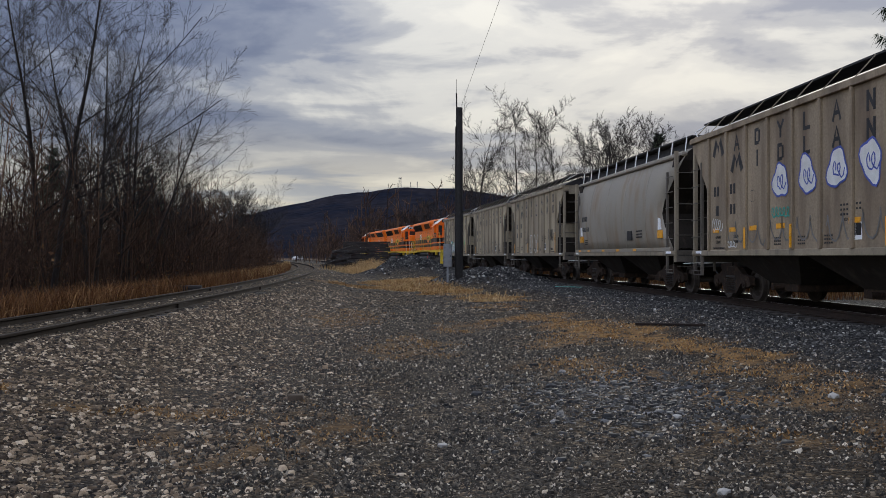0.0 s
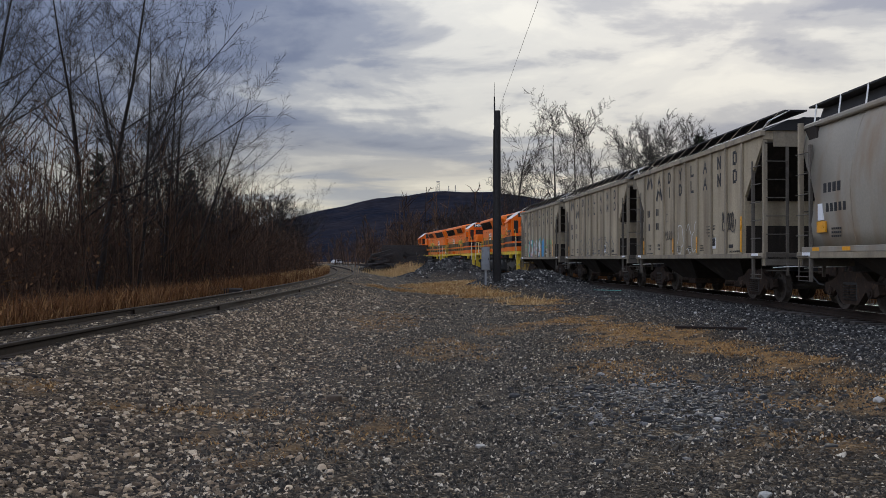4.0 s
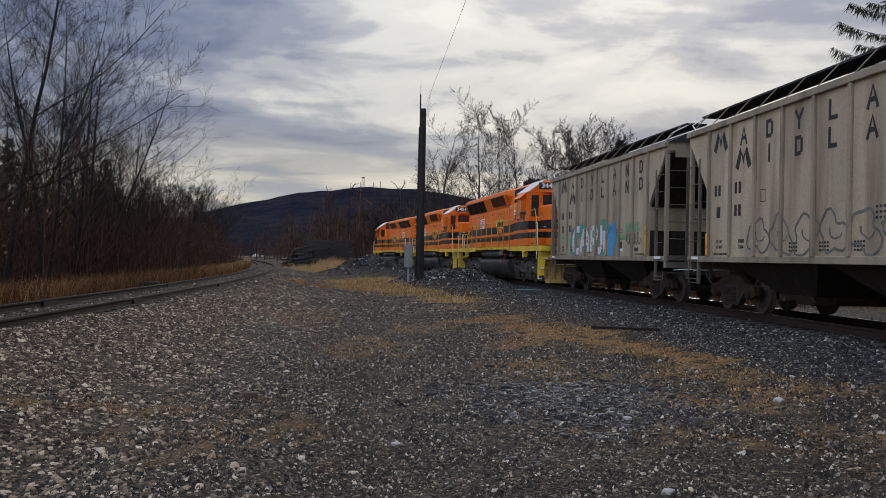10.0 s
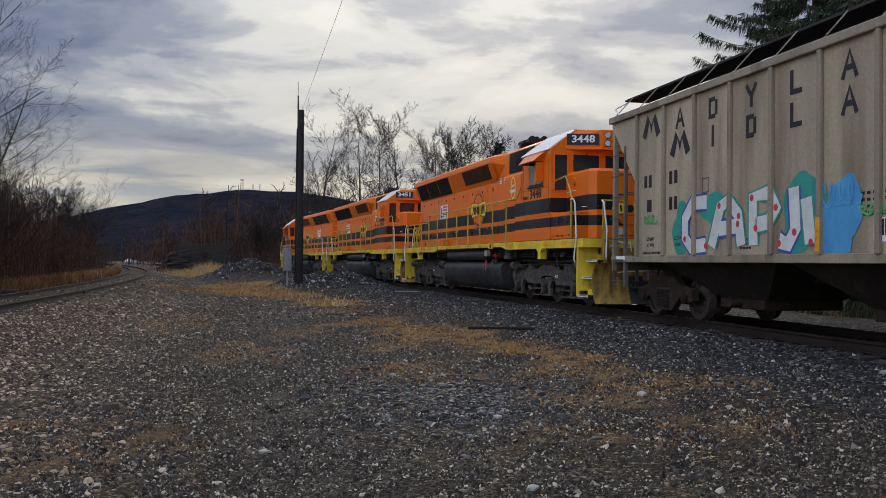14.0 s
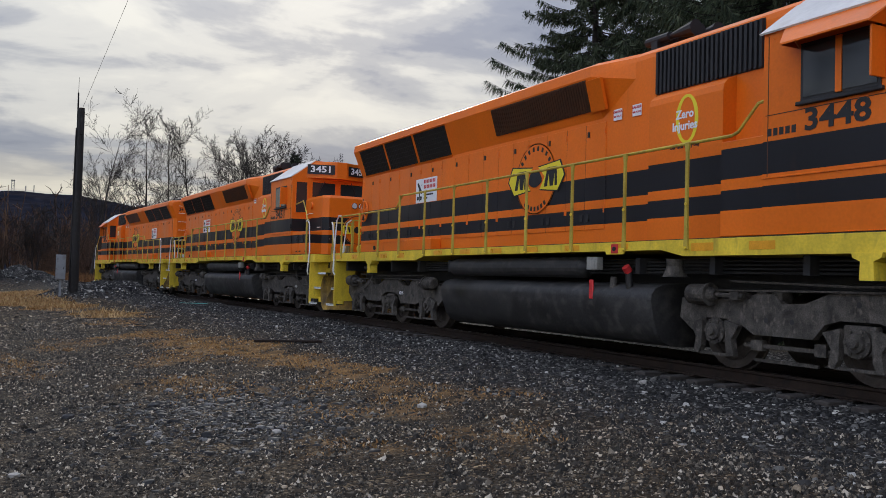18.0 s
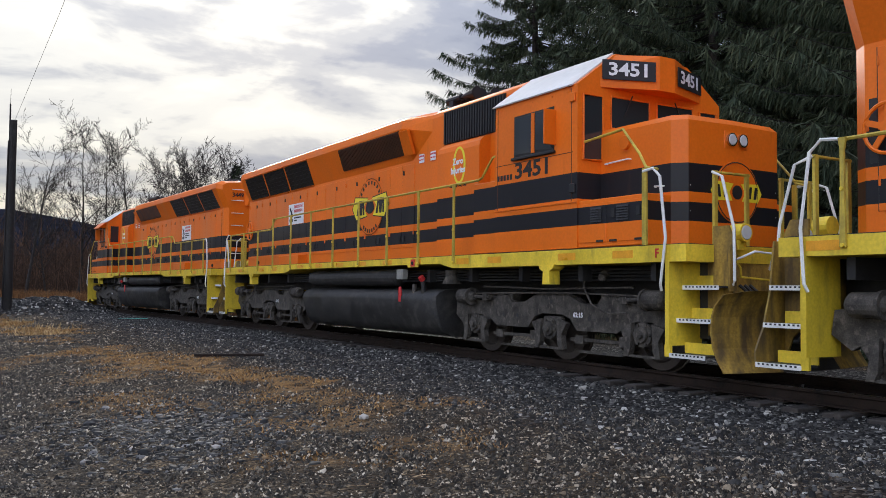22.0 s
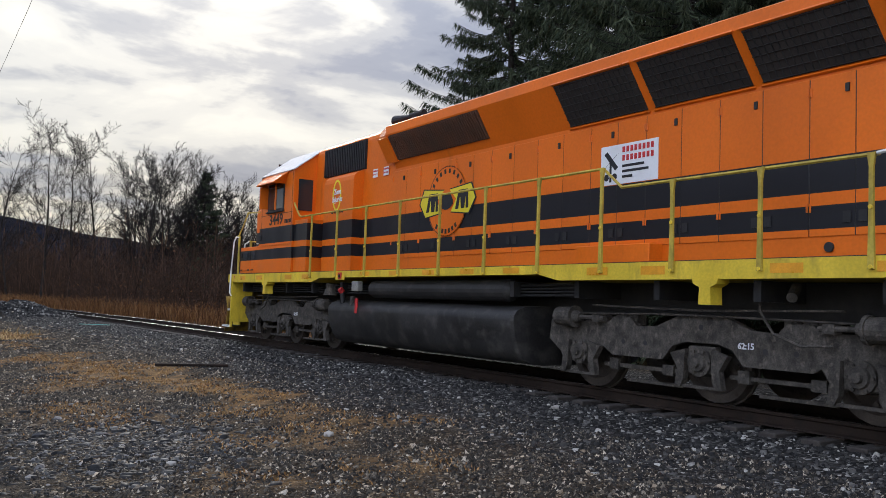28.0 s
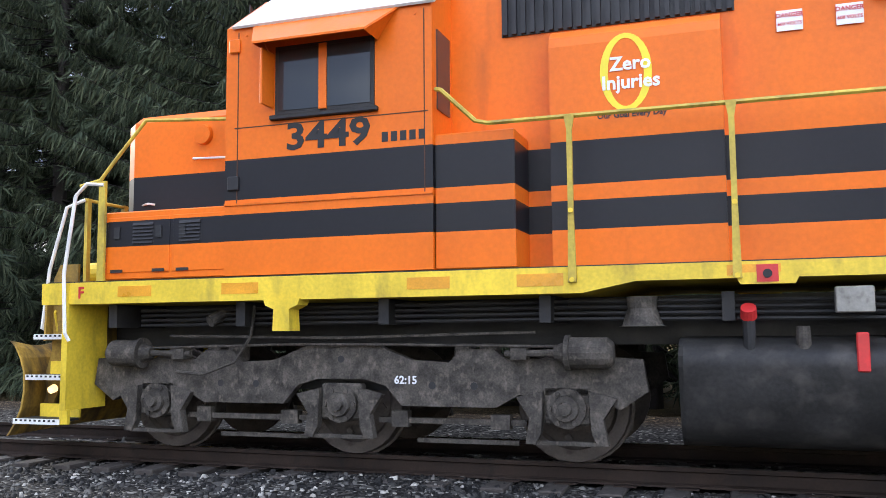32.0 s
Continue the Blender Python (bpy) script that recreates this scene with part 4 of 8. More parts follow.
        part("vent_pipe", cyl(bmesh.new(), (2.45, sy * 1.35, 1.02), (2.45, sy * 1.35, 1.2), 0.06, 0.05, 10), TRUCK, tank)
    # trucks
    loco_truck(loco, -6.53)
    loco_truck(loco, 6.53)
    for c in (-6.53, 6.53):
        for sy in (-1, 1):
            f = 1 if c > 0 else -1
            part("brake_hose", tube(bmesh.new(), [(c + f * 0.9, sy * 1.2, 1.45), (c + f * 0.92, sy * 1.24, 1.15), (c + f * 1.1, sy * 1.24, 0.9), (c + f * 1.45, sy * 1.24, 0.78), (c + f * 1.8, sy * 1.2, 0.8)], 0.016, 6), TRUCK, loco)
            part("sand_pipe", cyl(bmesh.new(), (c + f * 1.25, sy * 1.05, 1.42), (c + f * 1.36, sy * 1.28, 1.3), 0.06, 0.06, 10), TRUCK, loco)
            part("brake_pipe", tube(bmesh.new(), [(c - 1.9, sy * 1.16, 1.17), (c, sy * 1.18, 1.13), (c + 1.9, sy * 1.16, 1.16)], 0.014, 5), TRUCK, loco)
    # ends: pilot, steps, coupler, hoses, grab rails
    for e in (-1, 1):
        bm = bmesh.new()
        bx(bm, min(e * 9.62, e * 9.74), max(e * 9.62, e * 9.74), -1.0, 1.0, 0.55, 1.69)
        pl = part("pilot", bm, PLOUGH, loco, "yellow end plate, scraped and sooty")
        if e > 0:
            def blade(levels, ys, lift, thick):
                bm = bmesh.new()
                sheets = []
                for dx in (lift, lift - thick):
                    sheets.append([[bm.verts.new((9.92 + out + 0.22 * (1 - (abs(y) / 1.42) ** 1.5) + dx, y, z + 0.03 * math.sin(5 * y) * (z > 1.0))) for y in ys] for z, out in levels])
                for vs in sheets:
                    for p, q in zip(vs, vs[1:]):
                        for i in range(len(ys) - 1):
                            bm.faces.new((p[i], p[i + 1], q[i + 1], q[i]))
                f, g = sheets
                for i in range(len(ys) - 1):
                    for k in (0, -1):
                        bm.faces.new((f[k][i], f[k][i + 1], g[k][i + 1], g[k][i]))
                for i in range(len(levels) - 1):
                    for k in (0, -1):
                        bm.faces.new((f[i][k], f[i + 1][k], g[i + 1][k], g[i][k]))
                bmesh.ops.recalc_face_normals(bm, faces=bm.faces)
                return bm

            levels = ((1.10, 0.34), (1.04, 0.27), (0.94, 0.20), (0.8, 0.15), (0.6, 0.14), (0.42, 0.17), (0.27, 0.24), (0.13, 0.34))
            pg = part("plough", blade(levels, [-1.42 + 0.142 * k for k in range(21)], 0.0, 0.025), PLOUGH, pl, "scraped yellow plough blade")
            part("worn_patch", blade(levels[3:], [-0.55, -0.4, -0.25, -0.1, 0.1, 0.25, 0.4, 0.55], 0.006, 0.005), SOOT, pg, "dark scraped patch")
        bm = bmesh.new()
        bx(bm, min(e * 9.74, e * 10.2), max(e * 9.74, e * 10.2), -0.16, 0.16, 0.75, 1.0)
        bx(bm, min(e * 10.18, e * 10.56), max(e * 10.18, e * 10.56), -0.2, 0.2, 0.66, 1.06, 0.05)
        part("coupler", bm, WHEEL, loco)
        for k, y in enumerate((-0.55, -0.45, -0.35, 0.35, 0.45, 0.55)):
            bm = bmesh.new()
            tube(bm, [(e * 9.75, y, 1.2), (e * 9.95, y * 0.97, 1.05), (e * 10.15, y * 0.9, 0.7), (e * 10.3, y * 0.85, 0.52), (e * 10.46, y * 0.8, 0.5)], 0.022)
            part("air_hose", bm, RUBBER, loco)
        for y in (-0.62, 0.62):
            dl = part("ditch_light", cyl(bmesh.new(), (e * 9.72, y, 1.88), (e * 9.92, y, 1.88), 0.12, 0.12, 14), YELLOW, loco)
            part("bracket", box(min(e * 9.72, e * 9.86), max(e * 9.72, e * 9.86), y - 0.07, y + 0.07, 1.66, 1.78), YELLOW, dl)
            part("lens", cyl(bmesh.new(), (e * 9.92, y, 1.88), (e * 9.93, y, 1.88), 0.095, 0.09, 14), LENS, dl)
        for sy in (-1, 1):
            lo = lambda p, q: (min(p, q), max(p, q))
            st = part("step_stringer", slab(bmesh.new(), [(e * 9.40, 1.70), (e * 9.47, 1.70), (e * 9.47, 0.42), (e * 9.40, 0.42)], 1, sy * 0.95, sy * 1.54), YELLOW, loco, "scraped yellow step side plate")
            part("stringer_foot", box(*lo(e * 9.38, e * 9.48), *lo(sy * 1.49, sy * 1.53), 0.28, 0.43), YELLOW, st)
            bm = slab(bmesh.new(), [(e * 9.74, 1.95), (e * 9.98, 1.95), (e * 10.06, 1.8), (e * 10.06, 1.0), (e * 10.16, 0.7), (e * 10.16, 0.3), (e * 10.08, 0.3), (e * 9.95, 0.6), (e * 9.74, 0.8)], 1, sy * 1.00, sy * 1.03)
            part("step_cheek", bm, PLOUGH, st)
            if e > 0:
                part("uncoupling_handle", tube(bmesh.new(), [(10.0, sy * 1.02, 1.22), (10.02, sy * 1.05, 1.42), (10.05, sy * 0.98, 1.5), (10.06, sy * 0.9, 1.42), (10.05, sy * 0.88, 1.3), (10.06, sy * 0.2, 1.26)], 0.014, 6), YELLOW, st)
            bm = slab(bmesh.new(), [(1.0 * sy, 1.70), (1.12 * sy, 1.70), (1.13 * sy, 1.12), (1.0 * sy, 1.12)] if e > 0 else [(1.0 * sy, 1.70), (1.2 * sy, 1.70), (1.28 * sy, 1.1), (1.40 * sy, 0.7), (1.53 * sy, 0.45), (1.53 * sy, 0.28), (1.0 * sy, 0.28)], 0, e * 10.06, e * 10.085)
            part("step_cheek", bm, PLOUGH, st)
            for k, (z, y) in enumerate(((0.30, 1.53), (0.74, 1.40), (1.16, 1.29))):
                part("step_tread", box(*lo(e * 9.47, e * 10.06), *lo(sy * y, sy * (y - 0.27)), z, z + 0.025), SOOT, st)
                nose_ = part("tread_edge", box(*lo(e * 9.47, e * 10.06), *lo(sy * y, sy * (y + 0.012)), z - 0.025, z + 0.03), WHITE_PAINT, st)
                for j in range(9):
                    x = 9.52 + 0.06 * j
                    part("tread_slot", box(*lo(e * x, e * (x + 0.028)), *lo(sy * (y + 0.012), sy * (y + 0.015)), z + 0.002, z + 0.022), SOOT, nose_)
                part("riser", box(*lo(e * 9.47, e * 9.98), *lo(sy * (y - 0.3), sy * (y - 0.27)), z + 0.025, z + 0.16), YELLOW, st)
            part("step_back", box(*lo(e * 9.47, e * 9.72), *lo(sy * 0.95, sy * 0.98), 0.5, 1.69), SOOT, st)
            if e > 0 and sy > 0:
                part("step_light", cyl(bmesh.new(), (e * 9.85, sy * 1.2, 0.62), (e * 9.85, sy * 1.26, 0.6), 0.045, 0.04, 10), STEP_GLOW, st)
            gr = bmesh.new()
            tube(gr, [(e * 9.36, sy * 1.56, 1.12), (e * 9.38, sy * 1.6, 1.2), (e * 9.44, sy * 1.57, 1.8), (e * 9.33, sy * 1.56, 2.6), (e * 9.2, sy * 1.55, 2.72), (e * 9.0, sy * 1.54, 2.70)], 0.02)
            part("grab_rail", gr, WHITE_PAINT, loco, "white corner grab rail")
            gr = bmesh.new()
            tube(gr, [(e * 10.08, sy * 1.06, 1.2), (e * 10.14, sy * 1.1, 1.25), (e * 10.1, sy * 1.06, 1.9), (e * 9.9, sy * 1.05, 2.58), (e * 9.7, sy * 1.0, 2.66)], 0.02)
            part("grab_rail", gr, WHITE_PAINT, loco, "white corner grab rail")
            gr = bmesh.new()
            tube(gr, [(e * 9.7, sy * 1.0, 2.66), (e * 9.7, sy * 0.3, 2.66)], 0.02)
            for y in (0.95, 0.35):
                bx(gr, e * 9.7 - 0.02, e * 9.7 + 0.02, sy * y - 0.03, sy * y + 0.03, 1.72, 2.68)
            part("end_rail", gr, RAIL_YELLOW, loco)
            gr = bmesh.new()
            tube(gr, [(e * 9.98, sy * 0.95, 1.5), (e * 10.2, sy * 0.8, 1.62), (e * 10.24, sy * 0.5, 1.60), (e * 10.1, sy * 0.4, 1.4)], 0.016)
            part("uncoupling_lever", gr, WHITE_PAINT, loco)
    # side handrails: a long tube on yellow stanchions
    for sy in (-1, 1):
        y = sy * 1.5
        rail = bmesh.new()
        tube(rail, [(-9.0, y, 2.70), (-5.5, y, 2.70), (-5.15, y, 2.98), (4.95, y, 3.0), (5.06, y, 3.03), (5.38, y, 3.34), (5.44, y * 0.98, 3.36)], 0.022)
        hr = part("handrail", rail, RAIL_YELLOW, loco, "long yellow handrail on stanchions")
        for x, z in ((-8.95, 2.70), (-7.68, 2.70), (-6.42, 2.70), (-5.18, 2.97), (-3.85, 2.98), (-2.5, 2.98), (-1.15, 2.98), (0.24, 2.98), (1.6, 2.98), (2.92, 2.99), (4.22, 2.99)):
            bm = slab(bmesh.new(), [(x - 0.036, 1.58), (x + 0.036, 1.58), (x + 0.023, 2.2), (x + 0.023, z - 0.12), (x + 0.045, z + 0.01), (x - 0.045, z + 0.01), (x - 0.023, z - 0.12), (x - 0.023, 2.2)], 1, sy * 1.535, sy * 1.565)
            st = part("stanchion", bm, RAIL_YELLOW, hr)
            for z_ in (1.6, 2.18):
                part("bolt", cyl(bmesh.new(), (x, sy * 1.56, z_), (x, sy * 1.58, z_), 0.022, seg=8), YELLOW, st)
        rail = bmesh.new()
        tube(rail, [(7.6, sy * 1.38, 3.3), (8.55, sy * 1.48, 3.34), (8.9, sy * 1.5, 2.95), (9.05, sy * 1.53, 2.75), (9.28, sy * 1.55, 2.70)], 0.02)
        hr = part("handrail", rail, RAIL_YELLOW, loco)
        bm = bx(bmesh.new(), 8.98, 9.06, min(sy * 1.51, sy * 1.54), max(sy * 1.51, sy * 1.54), 1.72, 2.74)
        part("stanchion", bm, RAIL_YELLOW, hr)
        part("letter", placed(letters("F", 0.12), pose(9.25, sy * 1.536, 1.6, 0, 0, 0 if sy < 0 else 180)), SIGN_RED, deck)
    return loco


def loco_numbers(loco, number):
    """The road number on cab sides, number boards and rear hood."""
    for sy in (-1, 1):
        rot = 0 if sy < 0 else 180
        part("road_number", placed(letters(number, 0.26, width=0.86), pose(6.5, sy * 1.505, 3.02, 0, 0, rot)), DARK, loco, "black road number " + number)
        bm = bmesh.new()
        for k in range(5):
            bx(bm, 5.53 + k * 0.09, 5.59 + k * 0.09, min(sy * 1.5, sy * 1.505), max(sy * 1.5, sy * 1.505), 2.91, 3.0)
        part("model_mark", bm, DARK, loco)
        a = math.degrees(math.atan2(0.34, 0.96))
        m = pose(7.78, sy * 0.64, 4.44, 0, 0, (90 - a) if sy < 0 else (90 + a))
        part("board_number", placed(letters(number, 0.2, width=0.62), m), SIGN_WHITE, loco, "white road number " + number)
    part("rear_number", placed(letters(number, 0.15), pose(-9.285, 0.5, 4.24, 0, 0, -90)), DARK, loco)


locos = []
first = build_loco()
for i, (number, along, turn) in enumerate((("3448", -0.25, 1), ("3451", -21.2, 1), ("3449", -41.96, -1))):
    lo = first if i == 0 else copy_thing(first, Matrix())
    locos.append((lo, along, 6.63, turn))
    if number == "3448":
        variant = lo
    if number == "3451":
        for o in [o for o in lo.children_recursive if o.name.startswith("sun_visor")]:
            bpy.data.objects.remove(o)
for (lo, along, b, turn), number in zip(locos, ("3448", "3451", "3449")):
    loco_numbers(lo, number)
    lead = {"3448": "coupled to the hopper cars", "3451": "coupled in the middle of three", "3449": "at the head of the train"}[number]
    tagged(lo, "orange and black diesel locomotive %s, %s" % (number, lead), "locomotive", "three diesel locomotives")

# the last locomotive has its headlamps in the brow, not on the nose
for o in [o for o in variant.children_recursive if o.name.split(".")[0] in ("lamp_plate", "headlamp", "lamp_rim")]:
    if o.parent.name.startswith("nose"):
        bpy.data.objects.remove(o)
for z in (4.33, 4.55):
    part("lamp_rim", cyl(bmesh.new(), (7.92, 0, z), (7.96, 0, z), 0.095, 0.095, 14), CHROME, variant)
    part("headlamp", cyl(bmesh.new(), (7.96, 0, z), (7.967, 0, z), 0.08, 0.07, 14), LENS, variant, "clear headlamp in the brow")


# ---- covered hopper cars ----
HOPPER = surf("hopper_grey", (0.37, 0.305, 0.205), 0.7, vary=0.24, scale=0.8, grain=20, bump=0.08, stain=(0.11, 0.072, 0.040), stain_at=(0.47, 0.76), streak=6.5)
HOPPER_EDGE = surf("hopper_post_grey", (0.26, 0.215, 0.150), 0.7, vary=0.22, scale=1.5, grain=20, bump=0.1, stain=(0.10, 0.08, 0.06), stain_at=(0.5, 0.8), streak=4.0)
ROUND_GREY = surf("round_hopper_grey", (0.255, 0.228, 0.182), 0.6, vary=0.12, scale=0.7, grain=20, bump=0.06, stain=(0.22, 0.15, 0.09), stain_at=(0.5, 0.72), streak=2.5)
# grime of car ends and bays, with their shade put into the colour
GRIME_SHADE = surf("hopper_grime_shade", (0.024, 0.019, 0.015), 0.8, vary=0.35, scale=2, grain=25, bump=0.15, stain=(0.055, 0.043, 0.032), streak=2.5, spec=0.2)
CAR_TRUCK = surf("rusty_truck", (0.028, 0.019, 0.014), 0.85, vary=0.45, scale=4, grain=40, bump=0.35, stain=(0.085, 0.050, 0.031), spec=0.18)
RUN_BLACK = surf("running_board_black", (0.022, 0.021, 0.021), 0.8, vary=0.3, scale=3, grain=60, bump=0.2)
SPRAY_WHITE = surf("spray_white", (0.60, 0.60, 0.57), 0.6, vary=0.12, scale=4, grain=40, bump=0.03)
SPRAY_GREY = surf("spray_grey", (0.13, 0.125, 0.115), 0.6, vary=0.3, scale=4, grain=40, bump=0.03)
SPRAY_BLUE = surf("spray_blue", (0.07, 0.30, 0.55), 0.6, vary=0.15, scale=4, grain=40, bump=0.03)
SPRAY_NAVY = surf("spray_navy", (0.05, 0.08, 0.32), 0.6, vary=0.15, scale=4, grain=40, bump=0.03)
SPRAY_TEAL = surf("spray_teal", (0.03, 0.28, 0.22), 0.6, vary=0.15, scale=4, grain=40, bump=0.03)
SPRAY_GREEN = surf("spray_green", (0.06, 0.42, 0.12), 0.6, vary=0.15, scale=4, grain=40, bump=0.03)
SPRAY_RED = surf("spray_red", (0.50, 0.05, 0.05), 0.6, vary=0.15, scale=4, grain=40, bump=0.03)
FACE = -1.552   # plane of the side sheets that face the yard


def car_truck(car, cx):
    """A two-axle freight truck: bolster, cast side frames with coil springs, wheels."""
    tr = part("truck", box(cx - 0.2, cx + 0.2, -1.0, 1.0, 0.5, 0.85, 0.02), CAR_TRUCK, car, "rusty two-axle freight truck")
    for sy in (-1, 1):
        o = [(-1.2, 0.40), (-1.14, 0.60), (-0.75, 0.66), (-0.45, 0.84), (0.45, 0.84), (0.75, 0.66), (1.14, 0.60), (1.2, 0.40), (1.05, 0.34), (0.78, 0.36), (0.66, 0.44), (0.34, 0.16), (-0.34, 0.16), (-0.66, 0.44), (-0.78, 0.36), (-1.05, 0.34)]
        sf = part("side_frame", slab(bmesh.new(), [(cx + a, z) for a, z in o], 1, sy * 0.98, sy * 1.12), CAR_TRUCK, tr)
        part("spring_pocket", box(cx - 0.3, cx + 0.3, min(sy * 1.1, sy * 1.13), max(sy * 1.1, sy * 1.13), 0.24, 0.62, 0.01), SOOT, sf)
        for k in (-0.19, 0.0, 0.19):
            bm = bmesh.new()
            for j in range(6):
                cyl(bm, (cx + k, sy * 1.13, 0.27 + 0.055 * j), (cx + k, sy * 1.13, 0.295 + 0.055 * j), 0.08, 0.08, 8)
            part("coil_spring", bm, CAR_TRUCK, sf)
        for a in (-0.89, 0.89):
            bm = cyl(bmesh.new(), (cx + a, sy * 1.02, 0.42), (cx + a, sy * 1.16, 0.42), 0.12, 0.11, 12)
            cyl(bm, (cx + a, sy * 1.15, 0.42), (cx + a, sy * 1.18, 0.42), 0.07, 0.06, 10)
            part("bearing_cap", bm, CAR_TRUCK, sf)
    for a in (-0.89, 0.89):
        wheelset(tr, cx + a, 0.42)


def ribbon(bm, pts, w, y, d=0.003):
    """A flat painted stroke through points (x, z) on the side of a car."""
    pts = [Vector((p[0], p[1])) for p in pts]
    up, lo = [], []
    for i, p in enumerate(pts):
        t = (pts[min(i + 1, len(pts) - 1)] - pts[max(i - 1, 0)]).normalized()
        nrm = Vector((-t.y, t.x)) * w / 2
        up.append(bm.verts.new((p.x + nrm.x, y, p.y + nrm.y)))
        lo.append(bm.verts.new((p.x - nrm.x, y, p.y - nrm.y)))
    for i in range(len(pts) - 1):
        bm.faces.new((lo[i], lo[i + 1], up[i + 1], up[i]))
    return bm


def blob(x, z, rx, rz, seed, n=22, rough=0.18):
    rnd = random.Random(seed)
    ph = [rnd.uniform(0, 6.28) for _ in range(4)]
    out = []
    for i in range(n):
        a = 2 * math.pi * i / n
        r = 1 + rough * (math.sin(2 * a + ph[0]) * 0.6 + math.sin(3 * a + ph[1]) * 0.6 + 0.4 * math.sin(5 * a + ph[2]))
        out.append((x + rx * r * math.cos(a), z + rz * r * math.sin(a)))
    return out


def flat_shape(pts, y):
    bm = bmesh.new()
    bm.faces.new([bm.verts.new((x, y, z)) for x, z in pts])
    bmesh.ops.recalc_face_normals(bm, faces=bm.faces)
    return bm


def loops(x0, x1, z0, z1, seed, turns=5):
    """A looping scrawl between two corners."""
    rnd = random.Random(seed)
    pts = []
    for i in range(turns * 9 + 1):
        f = i / (turns * 9)
        a = f * turns * 2 * math.pi + rnd.uniform(-0.2, 0.2)
        pts.append((x0 + (x1 - x0) * f + 0.09 * math.cos(a), (z0 + z1) / 2 + (z1 - z0) / 2 * math.sin(a) * rnd.uniform(0.6, 1.0)))
    return pts


def block_mark(bm, x, z, kind, w, h, s, y):
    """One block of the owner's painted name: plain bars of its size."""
    hw, t = w / 2, s
    if kind == "zig":
        ribbon(bm, [(x - hw, z - h / 2), (x - hw * 0.4, z + h / 2), (x, z - h * 0.1), (x + hw * 0.4, z + h * 0.5), (x + hw, z - h / 2)], t * 2.3, y)
    elif kind == "bar":
        bx(bm, x - t / 2, x + t / 2, y - 0.002, y, z - h / 2, z + h / 2)
    elif kind == "foot":
        bx(bm, x - hw, x - hw + t, y - 0.002, y, z - h / 2, z + h / 2)
        bx(bm, x - hw + t, x + hw, y - 0.002, y, z - h / 2, z - h / 2 + t)
    elif kind == "peak":
        ribbon(bm, [(x - hw, z - h / 2), (x, z + h / 2), (x + hw, z - h / 2)], t, y)
        bx(bm, x - hw * 0.6, x + hw * 0.6, y - 0.002, y, z - h * 0.2, z - h * 0.2 + t)
    elif kind == "slash":
        bx(bm, x - hw, x - hw + t, y - 0.002, y, z - h / 2, z + h / 2)
        bx(bm, x + hw - t, x + hw, y - 0.002, y, z - h / 2, z + h / 2)
        ribbon(bm, [(x - hw + t / 2, z + h / 2 - t / 2), (x + hw - t / 2, z - h / 2 + t / 2)], t, y - 0.001)
    elif kind == "fork":
        ribbon(bm, [(x - hw, z + h / 2), (x, z)], t, y)
        ribbon(bm, [(x + hw, z + h / 2), (x, z)], t, y)
        bx(bm, x - t / 2, x + t / 2, y - 0.002, y, z - h / 2, z)
    else:
        bx(bm, x - hw, x - hw + t, y - 0.002, y, z - h / 2, z + h / 2)
        for q in (-1, 1):
            bx(bm, x - hw + t, x + hw * 0.5, y - 0.002, y, z + q * (h / 2 - t / 2) - t / 2, z + q * (h / 2 - t / 2) + t / 2)
        bx(bm, x + hw - t, x + hw, y - 0.002, y, z - h * 0.36, z + h * 0.36)


LADDER = surf("ladder_brown", (0.105, 0.09, 0.072), 0.75, vary=0.25, scale=3, grain=30, bump=0.1, stain=(0.05, 0.04, 0.032))


